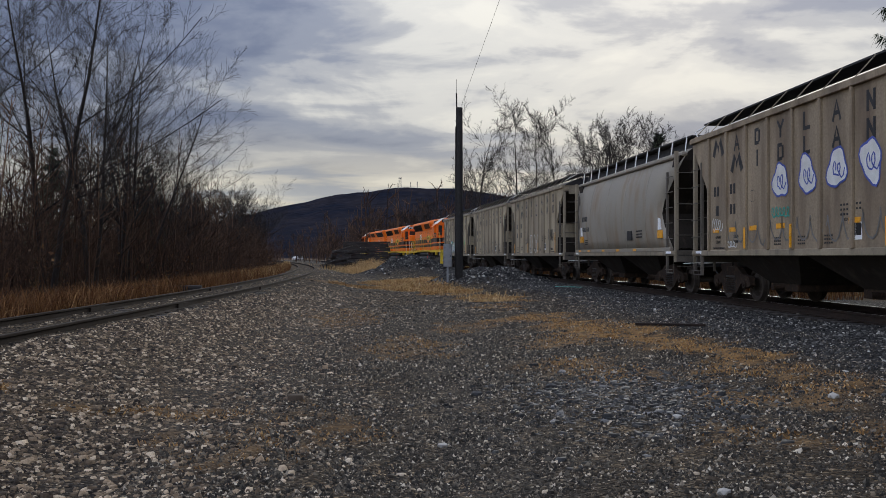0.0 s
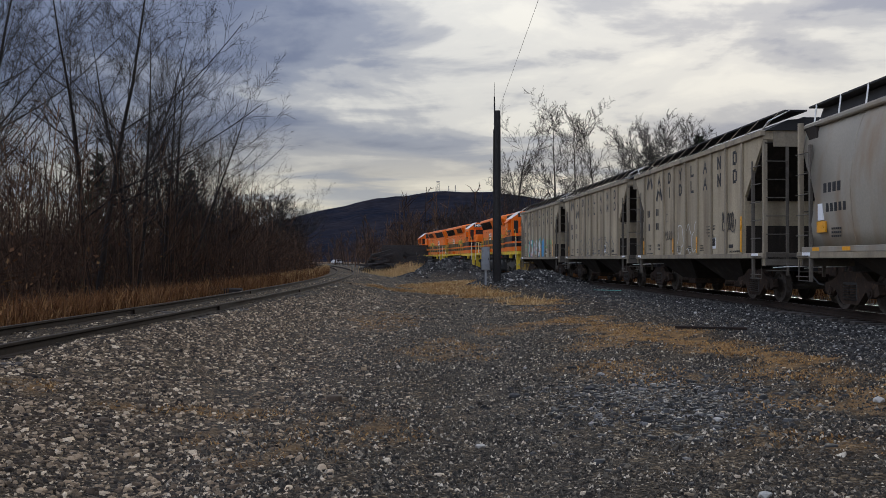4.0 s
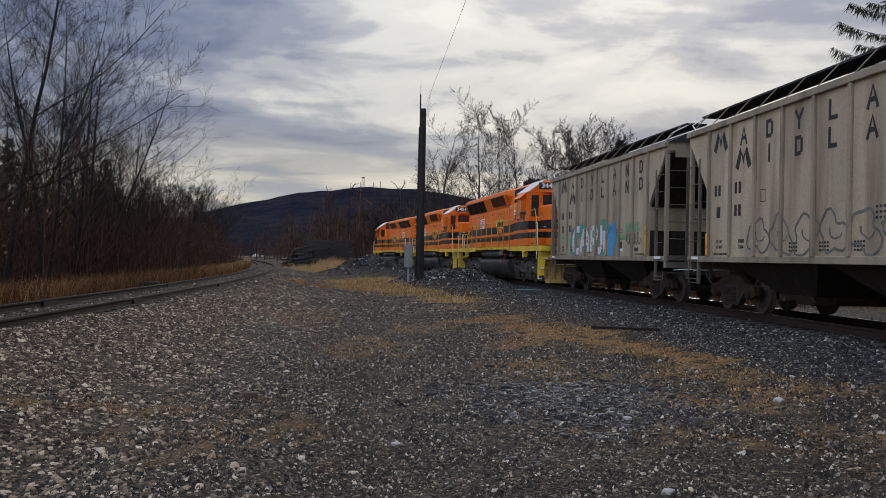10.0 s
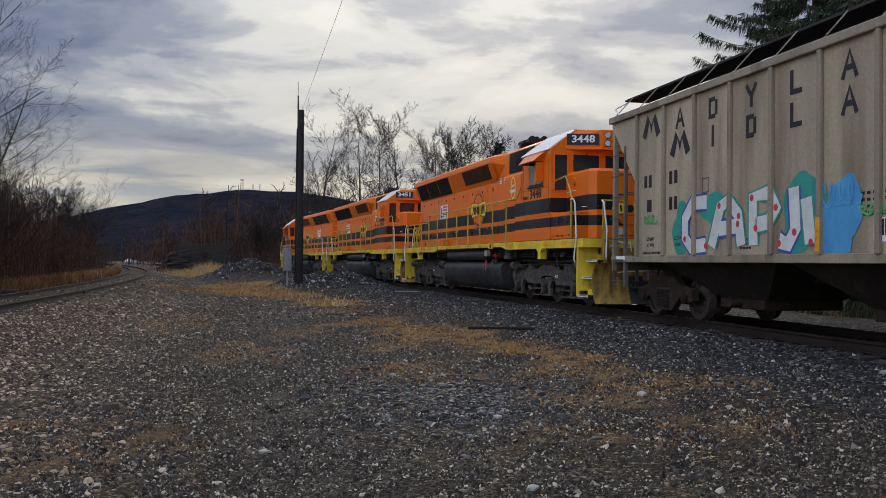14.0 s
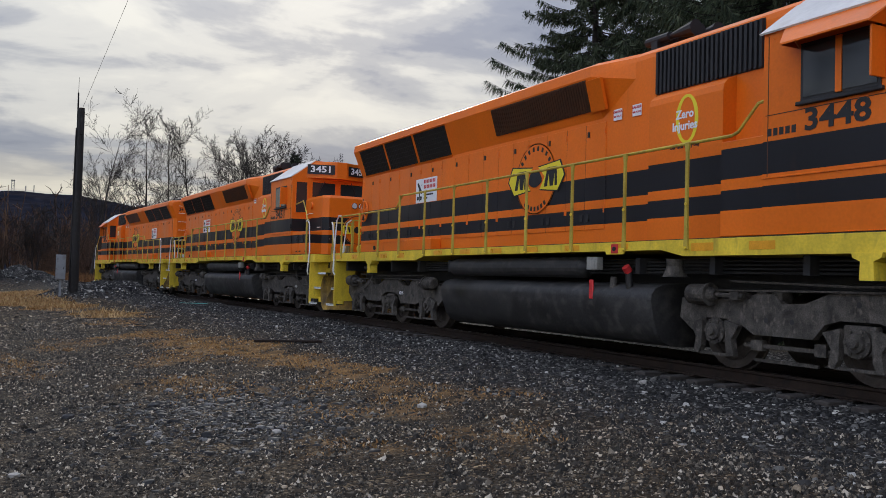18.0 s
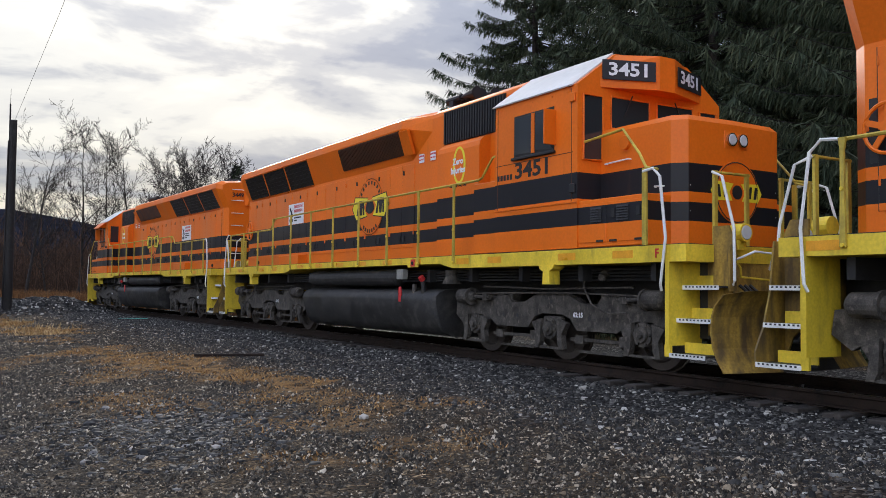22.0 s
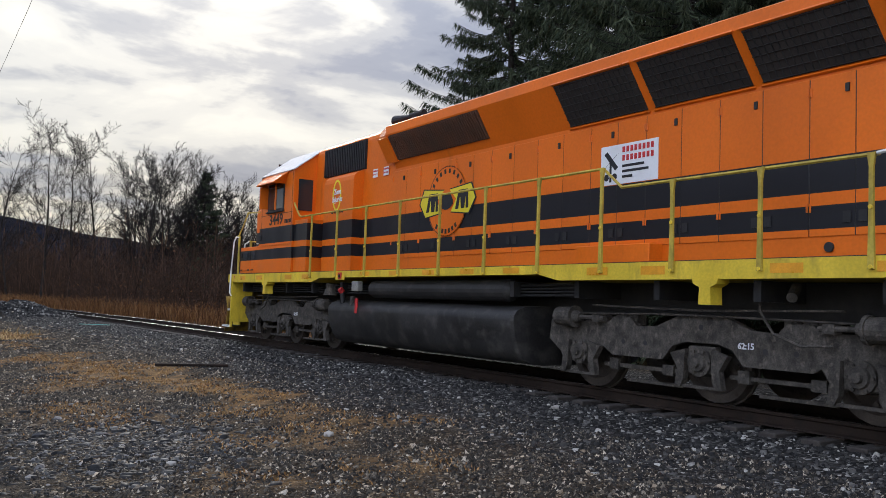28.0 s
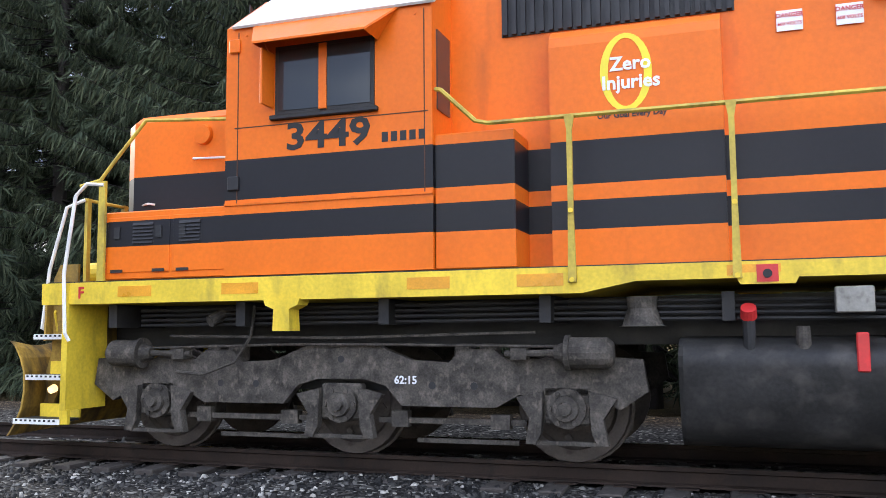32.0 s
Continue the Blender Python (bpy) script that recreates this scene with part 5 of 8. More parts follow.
def car_ends(car, half, ends=LADDER):
    """Sills, end platforms, ladders, couplers, common to all the cars."""
    for sy in (-1, 1):
        part("side_sill", box(-half, half, min(sy * 1.47, sy * 1.57), max(sy * 1.47, sy * 1.57), 1.13, 1.27, 0.01), HOPPER_EDGE, car)
    part("centre_sill", box(-half, half, -0.3, 0.3, 0.8, 1.1), SOOT, car)
    for e in (-1, 1):
        part("end_sill", box(min(e * (half - 0.15), e * half), max(e * (half - 0.15), e * half), -1.5, 1.5, 0.95, 1.27, 0.01), ends, car)
        part("coupler", bx(bx(bmesh.new(), min(e * half, e * 6.75), max(e * half, e * 6.75), -0.15, 0.15, 0.74, 0.98), min(e * 6.68, e * 6.95), max(e * 6.68, e * 6.95), -0.19, 0.19, 0.66, 1.05, 0.04), CAR_TRUCK, car)
        hose = bmesh.new()
        tube(hose, [(e * half, -0.4, 0.95), (e * (half + 0.15), -0.38, 0.7), (e * (half + 0.35), -0.3, 0.5), (e * (half + 0.55), -0.25, 0.48)], 0.022)
        part("air_hose", hose, RUBBER, car)
        part("end_deck", box(min(e * 5.0, e * half), max(e * 5.0, e * half), -1.45, 1.45, 1.12, 1.16), SOOT, car)
        for sy in (-1, 1):
            lad = part("corner_post", box(e * (half - 0.06) - 0.05, e * (half - 0.06) + 0.05, min(sy * 1.44, sy * 1.54), max(sy * 1.44, sy * 1.54), 0.95, 4.22), HOPPER_EDGE, car)
            part("ladder_post", box(e * (half - 0.68) - 0.035, e * (half - 0.68) + 0.035, min(sy * 1.5, sy * 1.57), max(sy * 1.5, sy * 1.57), 0.6, 3.65), ends, lad)
            part("ladder_post", box(e * (half - 0.0) - 0.02, e * (half - 0.0) + 0.02, min(sy * 0.9, sy * 0.97), max(sy * 0.9, sy * 0.97), 0.7, 4.2), ends, lad)
            for k in range(7):
                z = 0.72 + 0.46 * k
                bm = bmesh.new()
                tube(bm, [(e * (half - 0.68), sy * 1.6, z), (e * (half - 0.06), sy * 1.6, z)], 0.013, 5)
                part("rung", bm, ends, lad)
                bm = bmesh.new()
                tube(bm, [(e * (half + 0.04), sy * 1.5, z + 0.1), (e * (half + 0.04), sy * 0.93, z + 0.1)], 0.013, 5)
                part("rung", bm, ends, lad)
            part("stirrup", placed(tube(bmesh.new(), [(e * (half - 0.66), sy * 1.55, 1.1), (e * (half - 0.66), sy * 1.56, 0.62), (e * (half - 0.1), sy * 1.56, 0.62), (e * (half - 0.1), sy * 1.55, 1.1)], 0.014, 5), Matrix()), ends, lad)
            part("corner_plate", box(min(e * (half - 0.72), e * (half - 0.3)), max(e * (half - 0.72), e * (half - 0.3)), min(sy * 1.57, sy * 1.575), max(sy * 1.57, sy * 1.575), 1.17, 1.26), SIGN_WHITE, lad)
        bm = tube(bmesh.new(), [(e * (half + 0.1), -1.35, 0.9), (e * (half + 0.22), -1.1, 0.92), (e * (half + 0.22), -0.3, 0.95)], 0.012, 5)
        part("uncoupling_lever", bm, WHITE_PAINT, car)


def bays(car, mat):
    """Two discharge hoppers with gates below the body."""
    for s in (-1, 1):
        c = s * 2.05
        def ring(z, a, b, y):
            return [(c - a, -y, z), (c + b, -y, z), (c + b, y, z), (c - a, y, z)]
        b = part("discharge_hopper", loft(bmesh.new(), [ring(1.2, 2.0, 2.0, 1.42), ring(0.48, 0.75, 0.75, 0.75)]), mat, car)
        part("outlet_gate", box(c - 0.7, c + 0.7, -0.8, 0.8, 0.30, 0.48, 0.02), CAR_TRUCK, b)
        bm = cyl(bmesh.new(), (c, -1.05, 0.39), (c, -0.8, 0.39), 0.06, 0.06, 8)
        part("gate_spindle", bm, CAR_TRUCK, b)


def ribbed_hopper():
    car = new("covered_hopper")
    o = [(-6.02, 4.35), (6.02, 4.35), (6.02, 4.14), (4.82, 2.76), (4.76, 1.24), (-4.76, 1.24), (-4.82, 2.76), (-6.02, 4.14)]
    body = part("body", slab(bmesh.new(), o, 1, -1.55, 1.55), HOPPER, car, "stained beige-grey ribbed steel body")
    for e in (-1, 1):
        # thin dark sheets over the body's ends carry shade as well as grime
        part("slope_sheet", slab(bmesh.new(), [(e * 4.84, 2.72), (e * 6.0, 4.08), (e * 6.02, 4.04), (e * 4.86, 2.66)], 1, -1.5, 1.5), GRIME_SHADE, body)
        part("bulkhead", box(min(e * 4.765, e * 4.79), max(e * 4.765, e * 4.79), -1.5, 1.5, 1.25, 2.72), GRIME_SHADE, body)
        part("end_cap", box(min(e * 6.02, e * 6.05), max(e * 6.02, e * 6.05), -1.3, 1.3, 3.95, 4.39), HOPPER_EDGE, body)
    for sy in (-1, 1):
        for k in range(9):
            x = -4.72 + 1.18 * k
            part("side_post", box(x - 0.045, x + 0.045, min(sy * 1.55, sy * 1.615), max(sy * 1.55, sy * 1.615), 1.26, 4.24, 0.008), HOPPER_EDGE, body)
        part("top_chord", box(-6.05, 6.05, min(sy * 1.5, sy * 1.63), max(sy * 1.5, sy * 1.63), 4.22, 4.36, 0.012), HOPPER_EDGE, body)
    rp = mirrored([(1.5, 4.355), (0.95, 4.62), (0.25, 4.68)])
    roof = part("roof", loft(bmesh.new(), [[(x, y, z) for y, z in rp] for x in (-6.1, 6.1)]), RUN_BLACK, car, "black roof with running board")
    for sy in (-1, 1):
        part("running_board", box(-6.3, 6.3, min(sy * 0.55, sy * 1.12), max(sy * 0.55, sy * 1.12), 4.80, 4.84), RUN_BLACK, roof)
        for k in range(11):
            x = -5.9 + 1.18 * k
            bm = bmesh.new()
            tube(bm, [(x, sy * 1.55, 4.36), (x, sy * 1.12, 4.82)], 0.014, 4)
            part("bracket", bm, HOPPER_EDGE, roof)
    for e in (-1, 1):
        part("roof_grab", tube(bmesh.new(), [(e * 5.7, -1.5, 4.36), (e * 6.1, -1.45, 4.58), (e * 6.3, -1.0, 4.82)], 0.016, 5), WHITE_PAINT, roof)
    for k in range(10):
        part("hatch", box(-5.6 + 1.18 * k, -4.9 + 1.18 * k, -0.4, 0.4, 4.66, 4.76, 0.02), RUN_BLACK, roof)
    car_ends(car, 6.02)
    # the shade under the car is put into the bays' dark colour
    bays(car, GRIME_SHADE)
    for c in (-4.4, 4.4):
        car_truck(car, c)
    # the owner's name as plain blocks, one to a panel, falling towards one end as painted
    kinds = (("zig", None), ("peak", "zig"), ("ring", "bar"), ("fork", "ring"), ("foot", "foot"), ("peak", "peak"), ("slash", "slash"), ("ring", "ring"))
    for k, pair in enumerate(kinds):
        x = -4.13 + 1.18 * k
        for row, kd in enumerate(pair):
            if kd:
                bm = bmesh.new()
                z = 3.88 - 0.5 * row
                block_mark(bm, x, z, kd, 0.62 if kd == "zig" else 0.29, 0.38, 0.08, FACE - 0.003)
                part("name_block", bm, DARK, body)
    def bars(x, z, n, w, h, gap, mat=DARK):
        bm = bmesh.new()
        for k in range(n):
            bx(bm, x + k * gap, x + k * gap + w, FACE - 0.005, FACE - 0.002, z - h / 2, z + h / 2)
        part("stencil_bar", bm, mat, body)
    bars(-4.42, 2.78, 2, 0.12, 0.25, 0.2)
    bars(-3.36, 2.78, 2, 0.12, 0.25, 0.2)
    bars(-4.3, 2.28, 1, 0.2, 0.25, 0.2)
    bars(-3.36, 2.28, 2, 0.12, 0.25, 0.2)
    for k in range(3):
        bars(1.9, 2.08 - 0.09 * k, 7 - 2 * (k == 2), 0.06, 0.04, 0.11)
    for word, x, z, hh in (("LD LMT", -4.13, 1.60, 0.075), ("LT WT", -4.13, 1.47, 0.075), ("232200", -3.0, 1.60, 0.075), ("53800", -3.0, 1.47, 0.075), ("2 INCH HF COMP SHOES", -4.1, 1.32, 0.05), ("2 INCH HF COMP SHOES", 4.1, 1.32, 0.05), ("CU FT 3000", 2.25, 1.80, 0.06)):
        part("stencil", placed(letters(word, hh, 0.003), pose(x, FACE - 0.003, z)), DARK, body, "black stencilled lettering " + word.lower())
    for x in (-0.9, 0.2, 1.3):
        for k in range(3):
            bars(x, 1.52 - 0.07 * k, 4, 0.06, 0.035, 0.085)
    lab = part("consolidated_stencil", box(2.25, 2.65, FACE - 0.006, FACE - 0.002, 1.42, 1.74), SIGN_WHITE, body)
    bm = bx(bmesh.new(), 2.27, 2.44, FACE - 0.009, FACE - 0.006, 1.50, 1.72)
    bx(bm, 2.46, 2.63, FACE - 0.009, FACE - 0.006, 1.50, 1.72)
    part("panel", bm, DARK, lab)
    bm = bmesh.new()
    for a, b in (((-2.12, 2.65), (-1.9, 2.65)), ((-2.12, 2.40), (-1.9, 2.40)), ((-2.12, 2.40), (-2.12, 2.65)), ((-1.9, 2.40), (-1.9, 2.65))):
        ribbon(bm, [a, b], 0.012, FACE - 0.004)
    part("square_mark", bm, DARK, body)
    part("data_plate", box(3.7, 4.0, FACE - 0.02, FACE, 1.42, 1.52, 0.01), SOOT, body)
    return car


def round_hopper():
    car = new("covered_hopper")
    lv = ((1.36, 5.62, 1.46), (1.7, 5.42, 1.52), (2.05, 5.18, 1.565), (2.42, 5.02, 1.585), (2.8, 5.20, 1.575), (3.2, 5.58, 1.53), (3.6, 5.92, 1.45), (3.95, 6.08, 1.33), (4.2, 6.1, 1.18), (4.34, 6.1, 0.98))
    rings = []
    for z, x, y in lv:
        xs = np.linspace(-x, x, 9)
        rings.append([(q, -y, z) for q in xs] + [(q, y, z) for q in xs[::-1]])
    body = part("body", loft(bmesh.new(), rings), (ROUND_GREY, GRIME_SHADE), car, "smooth rounded grey steel body, ends coloured dark for grime and shade", smooth=False)
    # faces turned to the ends take a dark colour holding grime and shade
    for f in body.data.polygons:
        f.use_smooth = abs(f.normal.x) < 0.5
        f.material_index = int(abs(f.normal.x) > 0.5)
    for sy in (-1, 1):
        part("roof_lip", box(-6.12, 6.12, min(sy * 1.2, sy * 1.36), max(sy * 1.2, sy * 1.36), 4.08, 4.2, 0.03), ROUND_GREY, body)
        part("sill_plate", box(-5.7, 5.7, min(sy * 1.48, sy * 1.58), max(sy * 1.48, sy * 1.58), 1.26, 1.38, 0.01), ROUND_GREY, body)
        for x in (-3.6, -1.5, 0.4, 2.3, -5.0):
            part("reflector", box(x - 0.17, x + 0.17, min(sy * 1.58, sy * 1.584), max(sy * 1.58, sy * 1.584), 1.285, 1.365), AMBER, body)
        seams = bmesh.new()
        for x in (-3.4, -1.1, 1.1, 3.4):
            tube(seams, [(x, sy * (y + 0.001), z) for z, _, y in lv[:-1]], 0.012, 4)
        part("weld_seam", seams, ROUND_GREY, body)
        for e in (-1, 1):
            x = e * 4.75
            part("reflector", slab(bmesh.new(), [(x - 0.2, 1.68), (x + 0.2, 1.68), (x + 0.2, 1.92), (x - 0.2, 1.92)], 1, sy * 1.54, sy * 1.58), AMBER, body)
            part("white_patch", slab(bmesh.new(), [(x - 0.12, 1.94), (x + 0.12, 1.94), (x + 0.08, 2.3), (x - 0.12, 2.3)], 1, sy * 1.555, sy * 1.59), SIGN_WHITE, body)
    rp = mirrored([(1.0, 4.30), (0.9, 4.58), (0.25, 4.62)])
    roof = part("roof", loft(bmesh.new(), [[(x, y, z) for y, z in rp] for x in (-6.1, 6.1)]), RUN_BLACK, car, "black roof with running board")
    for sy in (-1, 1):
        part("running_board", box(-6.3, 6.3, min(sy * 0.7, sy * 1.15), max(sy * 0.7, sy * 1.15), 4.62, 4.66), RUN_BLACK, roof)
        for k in range(11):
            x = -5.9 + 1.18 * k
            part("bracket", tube(bmesh.new(), [(x, sy * 1.2, 4.2), (x, sy * 1.14, 4.66)], 0.022, 4), WHITE_PAINT, roof)
    car_ends(car, 6.02)
    for e in (-1, 1):
        # end slopes and bays below: shade and grime in one dark colour
        part("slope_sheet", slab(bmesh.new(), [(e * 4.6, 1.3), (e * 4.7, 2.5), (e * 6.0, 4.1), (e * 5.5, 4.1), (e * 4.4, 2.5), (e * 4.4, 1.3)], 1, -1.38, 1.38), GRIME_SHADE, body)
    bays(car, GRIME_SHADE)
    for c in (-4.4, 4.4):
        car_truck(car, c)
    def bars(x, z, n, w, h, gap, y):
        bm = bmesh.new()
        for k in range(n):
            bx(bm, x + k * gap, x + k * gap + w, -y - 0.006, -y + 0.003, z - h / 2, z + h / 2)
        part("stencil_bar", bm, DARK, body)
    bars(-4.6, 2.62, 4, 0.13, 0.2, 0.21, 1.583)
    bars(-4.5, 2.2, 5, 0.11, 0.18, 0.19, 1.575)
    for k in range(3):
        bars(2.4, 1.95 - 0.1 * k, 6, 0.06, 0.045, 0.11, 1.56)
        bars(-4.3, 1.75 - 0.08 * k, 5, 0.06, 0.04, 0.09, 1.55)
    part("stencil_panel", box(1.45, 1.95, -1.575, -1.54, 1.66, 1.98), DARK, body)
    return car


def spray(car, name, bm, mat, label=""):
    part(name, bm, mat, car, label)


def tag_first(car):
    """Fat white strokes with red dots, teal behind them and a blue cloud beside."""
    y = FACE - 0.004
    for i, (x, z, rx, rz, m) in enumerate(((-2.9, 1.75, 0.3, 0.5, SPRAY_TEAL), (-1.75, 2.1, 0.35, 0.3, SPRAY_TEAL), (0.75, 1.9, 0.5, 0.6, SPRAY_TEAL), (1.45, 1.6, 0.55, 0.42, SPRAY_BLUE), (1.7, 1.95, 0.36, 0.38, SPRAY_BLUE))):
        spray(car, "paint_patch", flat_shape([(a, max(b, 1.28)) for a, b in blob(x, z, rx, rz, 20 + i)], y - 0.001 * i), m)
    strokes = (((-1.95, 2.22), (-2.45, 2.22), (-2.72, 1.95), (-2.72, 1.6), (-2.5, 1.42), (-1.98, 1.45)), ((-1.78, 1.42), (-1.5, 2.1), (-1.25, 2.2), (-0.95, 1.95), (-0.85, 1.42)), ((-1.55, 1.72), (-1.0, 1.75)),
               ((-0.5, 1.42), (-0.52, 2.2), (-0.05, 2.25), (0.12, 2.0), (-0.1, 1.78), (-0.45, 1.75)), ((0.55, 2.28), (0.6, 1.65), (0.42, 1.42), (0.2, 1.48)), ((0.85, 2.1), (0.95, 1.42)))
    for i, p in enumerate(strokes):
        bm = bmesh.new()
        ribbon(bm, p, 0.34, y - 0.007 - 0.0001 * i)
        spray(car, "paint_line", bm, SPRAY_TEAL if i % 2 else SPRAY_NAVY)
    for i, p in enumerate(strokes):
        bm = bmesh.new()
        ribbon(bm, p, 0.25, y - 0.0085 - 0.0001 * i)
        spray(car, "paint_fill", bm, SPRAY_WHITE, "white graffiti stroke")
        rnd = random.Random(i)
        for a, b in p[1::2]:
            spray(car, "paint_dot", flat_shape(blob(a + rnd.uniform(-0.05, 0.05), b + rnd.uniform(-0.06, 0.04), 0.055, 0.06, i, 10, 0.05), y - 0.0105), SPRAY_RED)
    for a, b, c, d, seed, m, w, mat, say in ((2.9, 4.1, 2.0, 2.3, 3, 6, 0.035, SPRAY_GREEN, "green spray tag"), (2.0, 2.95, 1.78, 1.92, 4, 5, 0.035, SPRAY_GREEN, "green spray tag"), (-4.4, -3.9, 1.9, 2.1, 8, 3, 0.035, SPRAY_GREEN, "green spray tag"),
                                             (3.0, 4.15, 1.6, 2.0, 5, 5, 0.03, DARK, "black spray tag"), (1.2, 1.95, 1.9, 2.3, 6, 4, 0.04, SPRAY_BLUE, "blue spray tag")):
        spray(car, "paint_tag", ribbon(bmesh.new(), loops(a, b, c, d, seed, m), w, y - 0.012), mat, say)


def tag_second(car):
    y = FACE - 0.004
    for i in range(7):
        x = -2.2 + 0.95 * i
        p = blob(x, 1.68, 0.42, 0.36, 60 + i, rough=0.3)
        p = [(a, max(b, 1.285)) for a, b in p]
        bm = bmesh.new()
        ribbon(bm, p + p[:1], 0.05, y - 0.002)
        ribbon(bm, loops(x - 0.2, x + 0.2, 1.55, 1.8, i, 1), 0.035, y - 0.003)
        spray(car, "paint_line", bm, SPRAY_GREY, "grey outlined graffiti")


def tag_third(car):
    y = FACE - 0.004
    spray(car, "paint_tag", ribbon(bmesh.new(), loops(3.2, 4.1, 1.8, 2.5, 11, 6), 0.045, y - 0.002), DARK, "black spray tag")
    spray(car, "paint_tag", ribbon(bmesh.new(), loops(-2.2, -1.2, 1.75, 2.1, 12, 5), 0.03, y - 0.002), DARK, "thin black spray tag")
    for i, x in enumerate((-0.6, 0.2, 0.9)):
        bm = bmesh.new()
        p = [(a, max(b, 1.29)) for a, b in blob(x, 1.75, 0.3, 0.45, 70 + i, rough=0.25)]
        ribbon(bm, p + p[:1], 0.03, y - 0.002)
        spray(car, "paint_line", bm, SPRAY_WHITE, "white outlined graffiti")


def tag_fifth(car):
    y = FACE - 0.004
    for i, x in enumerate((-0.6, 0.6, 1.78, 2.95)):
        z = 2.75 + 0.02 * i
        spray(car, "paint_fill", flat_shape(blob(x, z, 0.33, 0.4, 80 + i, rough=0.2), y - 0.001), SPRAY_WHITE, "white graffiti fill")
        bm = bmesh.new()
        p = blob(x, z, 0.33, 0.4, 80 + i, rough=0.2)
        ribbon(bm, p + p[:1], 0.045, y - 0.004)
        ribbon(bm, loops(x - 0.12, x + 0.2, z - 0.2, z + 0.15, 30 + i, 2), 0.035, y - 0.005)
        spray(car, "paint_line", bm, SPRAY_NAVY, "blue graffiti outline")
    for i in range(6):
        x = -3.2 + 1.25 * i
        bm = bmesh.new()
        ribbon(bm, loops(x - 0.5, x + 0.6, 1.35, 2.0, 50 + i, 2), 0.045, y - 0.002)
        spray(car, "paint_line", bm, SPRAY_GREY, "dark graffiti scrawl")
    bm = bmesh.new()
    ribbon(bm, loops(-1.0, -0.1, 1.95, 2.2, 61, 5), 0.035, y - 0.006)
    spray(car, "paint_tag", bm, SPRAY_TEAL, "teal spray tag")
    spray(car, "paint_tag", ribbon(bmesh.new(), loops(-4.5, -3.9, 1.75, 2.1, 62, 4), 0.03, y - 0.006), SPRAY_WHITE, "white spray tag")
    spray(car, "paint_tag", ribbon(bmesh.new(), loops(-3.5, -3.0, 1.32, 1.5, 63, 3), 0.03, y - 0.006), SPRAY_WHITE, "small white spray tag")
    for x in (-4.3, -3.2, -2.0, -0.6, 2.4):
        spray(car, "reflector", box(x - 0.2, x + 0.2, FACE - 0.006, FACE - 0.001, 1.72, 1.83), AMBER)


cars = []
ribbed = ribbed_hopper()
plainly = [ribbed] + [copy_thing(ribbed, Matrix()) for _ in range(3)]
tag_first(plainly[0])
tag_second(plainly[1])
tag_third(plainly[2])
tag_fifth(plainly[3])
for i, c in enumerate(plainly):
    xs = {0: (1.18, 4.72), 1: (-4.72,), 2: (-4.72, -1.18, 1.18, 4.72), 3: (-2.36, -0.0, 3.54)}[i]
    for x in xs:
        part("amber_strip", box(x - 0.05, x + 0.05, -1.622, -1.616, 1.3, 2.25 if x == 4.72 else 1.8), AMBER, c)
    tagged(c, ("beige ribbed covered hopper car with white and blue graffiti", "beige ribbed covered hopper car with grey outlined graffiti", "beige ribbed covered hopper car with black spray tags", "beige ribbed covered hopper car with blue outlined graffiti")[i], "hopper car", "hopper cars of the train")
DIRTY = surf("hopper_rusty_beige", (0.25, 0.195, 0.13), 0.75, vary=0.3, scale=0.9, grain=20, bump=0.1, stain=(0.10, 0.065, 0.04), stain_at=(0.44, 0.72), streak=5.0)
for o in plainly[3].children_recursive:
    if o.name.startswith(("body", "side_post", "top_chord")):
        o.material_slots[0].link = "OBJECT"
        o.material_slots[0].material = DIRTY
rounded = tagged(round_hopper(), "smooth grey rounded covered hopper car with rust stains", "hopper car", "hopper cars of the train")
for c, along in zip((plainly[0], plainly[1], plainly[2], rounded, plainly[3]), (17.35, 31.0, 44.4, 58.45, 71.95)):
    cars.append((c, along, 4.4, 1))


# ---- the ground ----
def ease(a):
    a = np.clip(a, 0, 1)
    return a * a * (3 - 2 * a)


# straw patches: middle x, y, half length, half width, turn, cover
STRAW = ((-1.5, 45.0, 1.7, 5.0, 14, 1.0), (0.3, 37.6, 1.1, 2.4, 10, 1.0), (1.2, 32.0, 0.7, 1.6, 8, 0.5), (1.6, 26.5, 0.7, 1.8, 10, 0.55), (2.2, 21.6, 1.0, 1.5, 14, 0.9), (3.3, 17.4, 0.9, 3.4, 14, 1.0), (4.2, 13.6, 0.6, 2.2, 10, 1.0),
         (3.9, 11.0, 0.9, 0.9, 15, 0.75), (4.5, 9.7, 0.9, 0.4, 30, 0.7), (5.4, 9.2, 0.7, 0.45, -20, 0.8), (3.3, 9.0, 0.7, 0.6, 0, 0.6), (4.1, 7.3, 0.7, 0.8, 20, 0.55), (-2.9, 8.9, 0.9, 0.35, 12, 0.75), (-4.6, 9.0, 0.4, 0.3, 0, 0.8),
         (-1.3, 8.6, 0.7, 1.3, 0, 0.35), (-0.6, 16.5, 0.9, 2.6, 0, 0.4), (-2.6, 24.5, 1.0, 4.0, 0, 0.35), (2.1, 12.2, 0.8, 1.4, 0, 0.5), (2.3, 16.2, 0.8, 1.3, 0, 0.6), (-1.9, 7.6, 0.7, 0.5, 0, 0.4), (2.7, 7.4, 0.5, 0.35, 0, 0.5), (0.4, 20.5, 0.7, 1.6, 0, 0.45), (-2.2, 55.0, 2.6, 5.0, 8, 1.0), (1.8, 31.5, 0.8, 3.2, 12, 1.0), (-5.2, 47.0, 2.4, 1.6, 0, 0.5), (-7.6, 88.0, 2.0, 5.0, 0, 1.0))
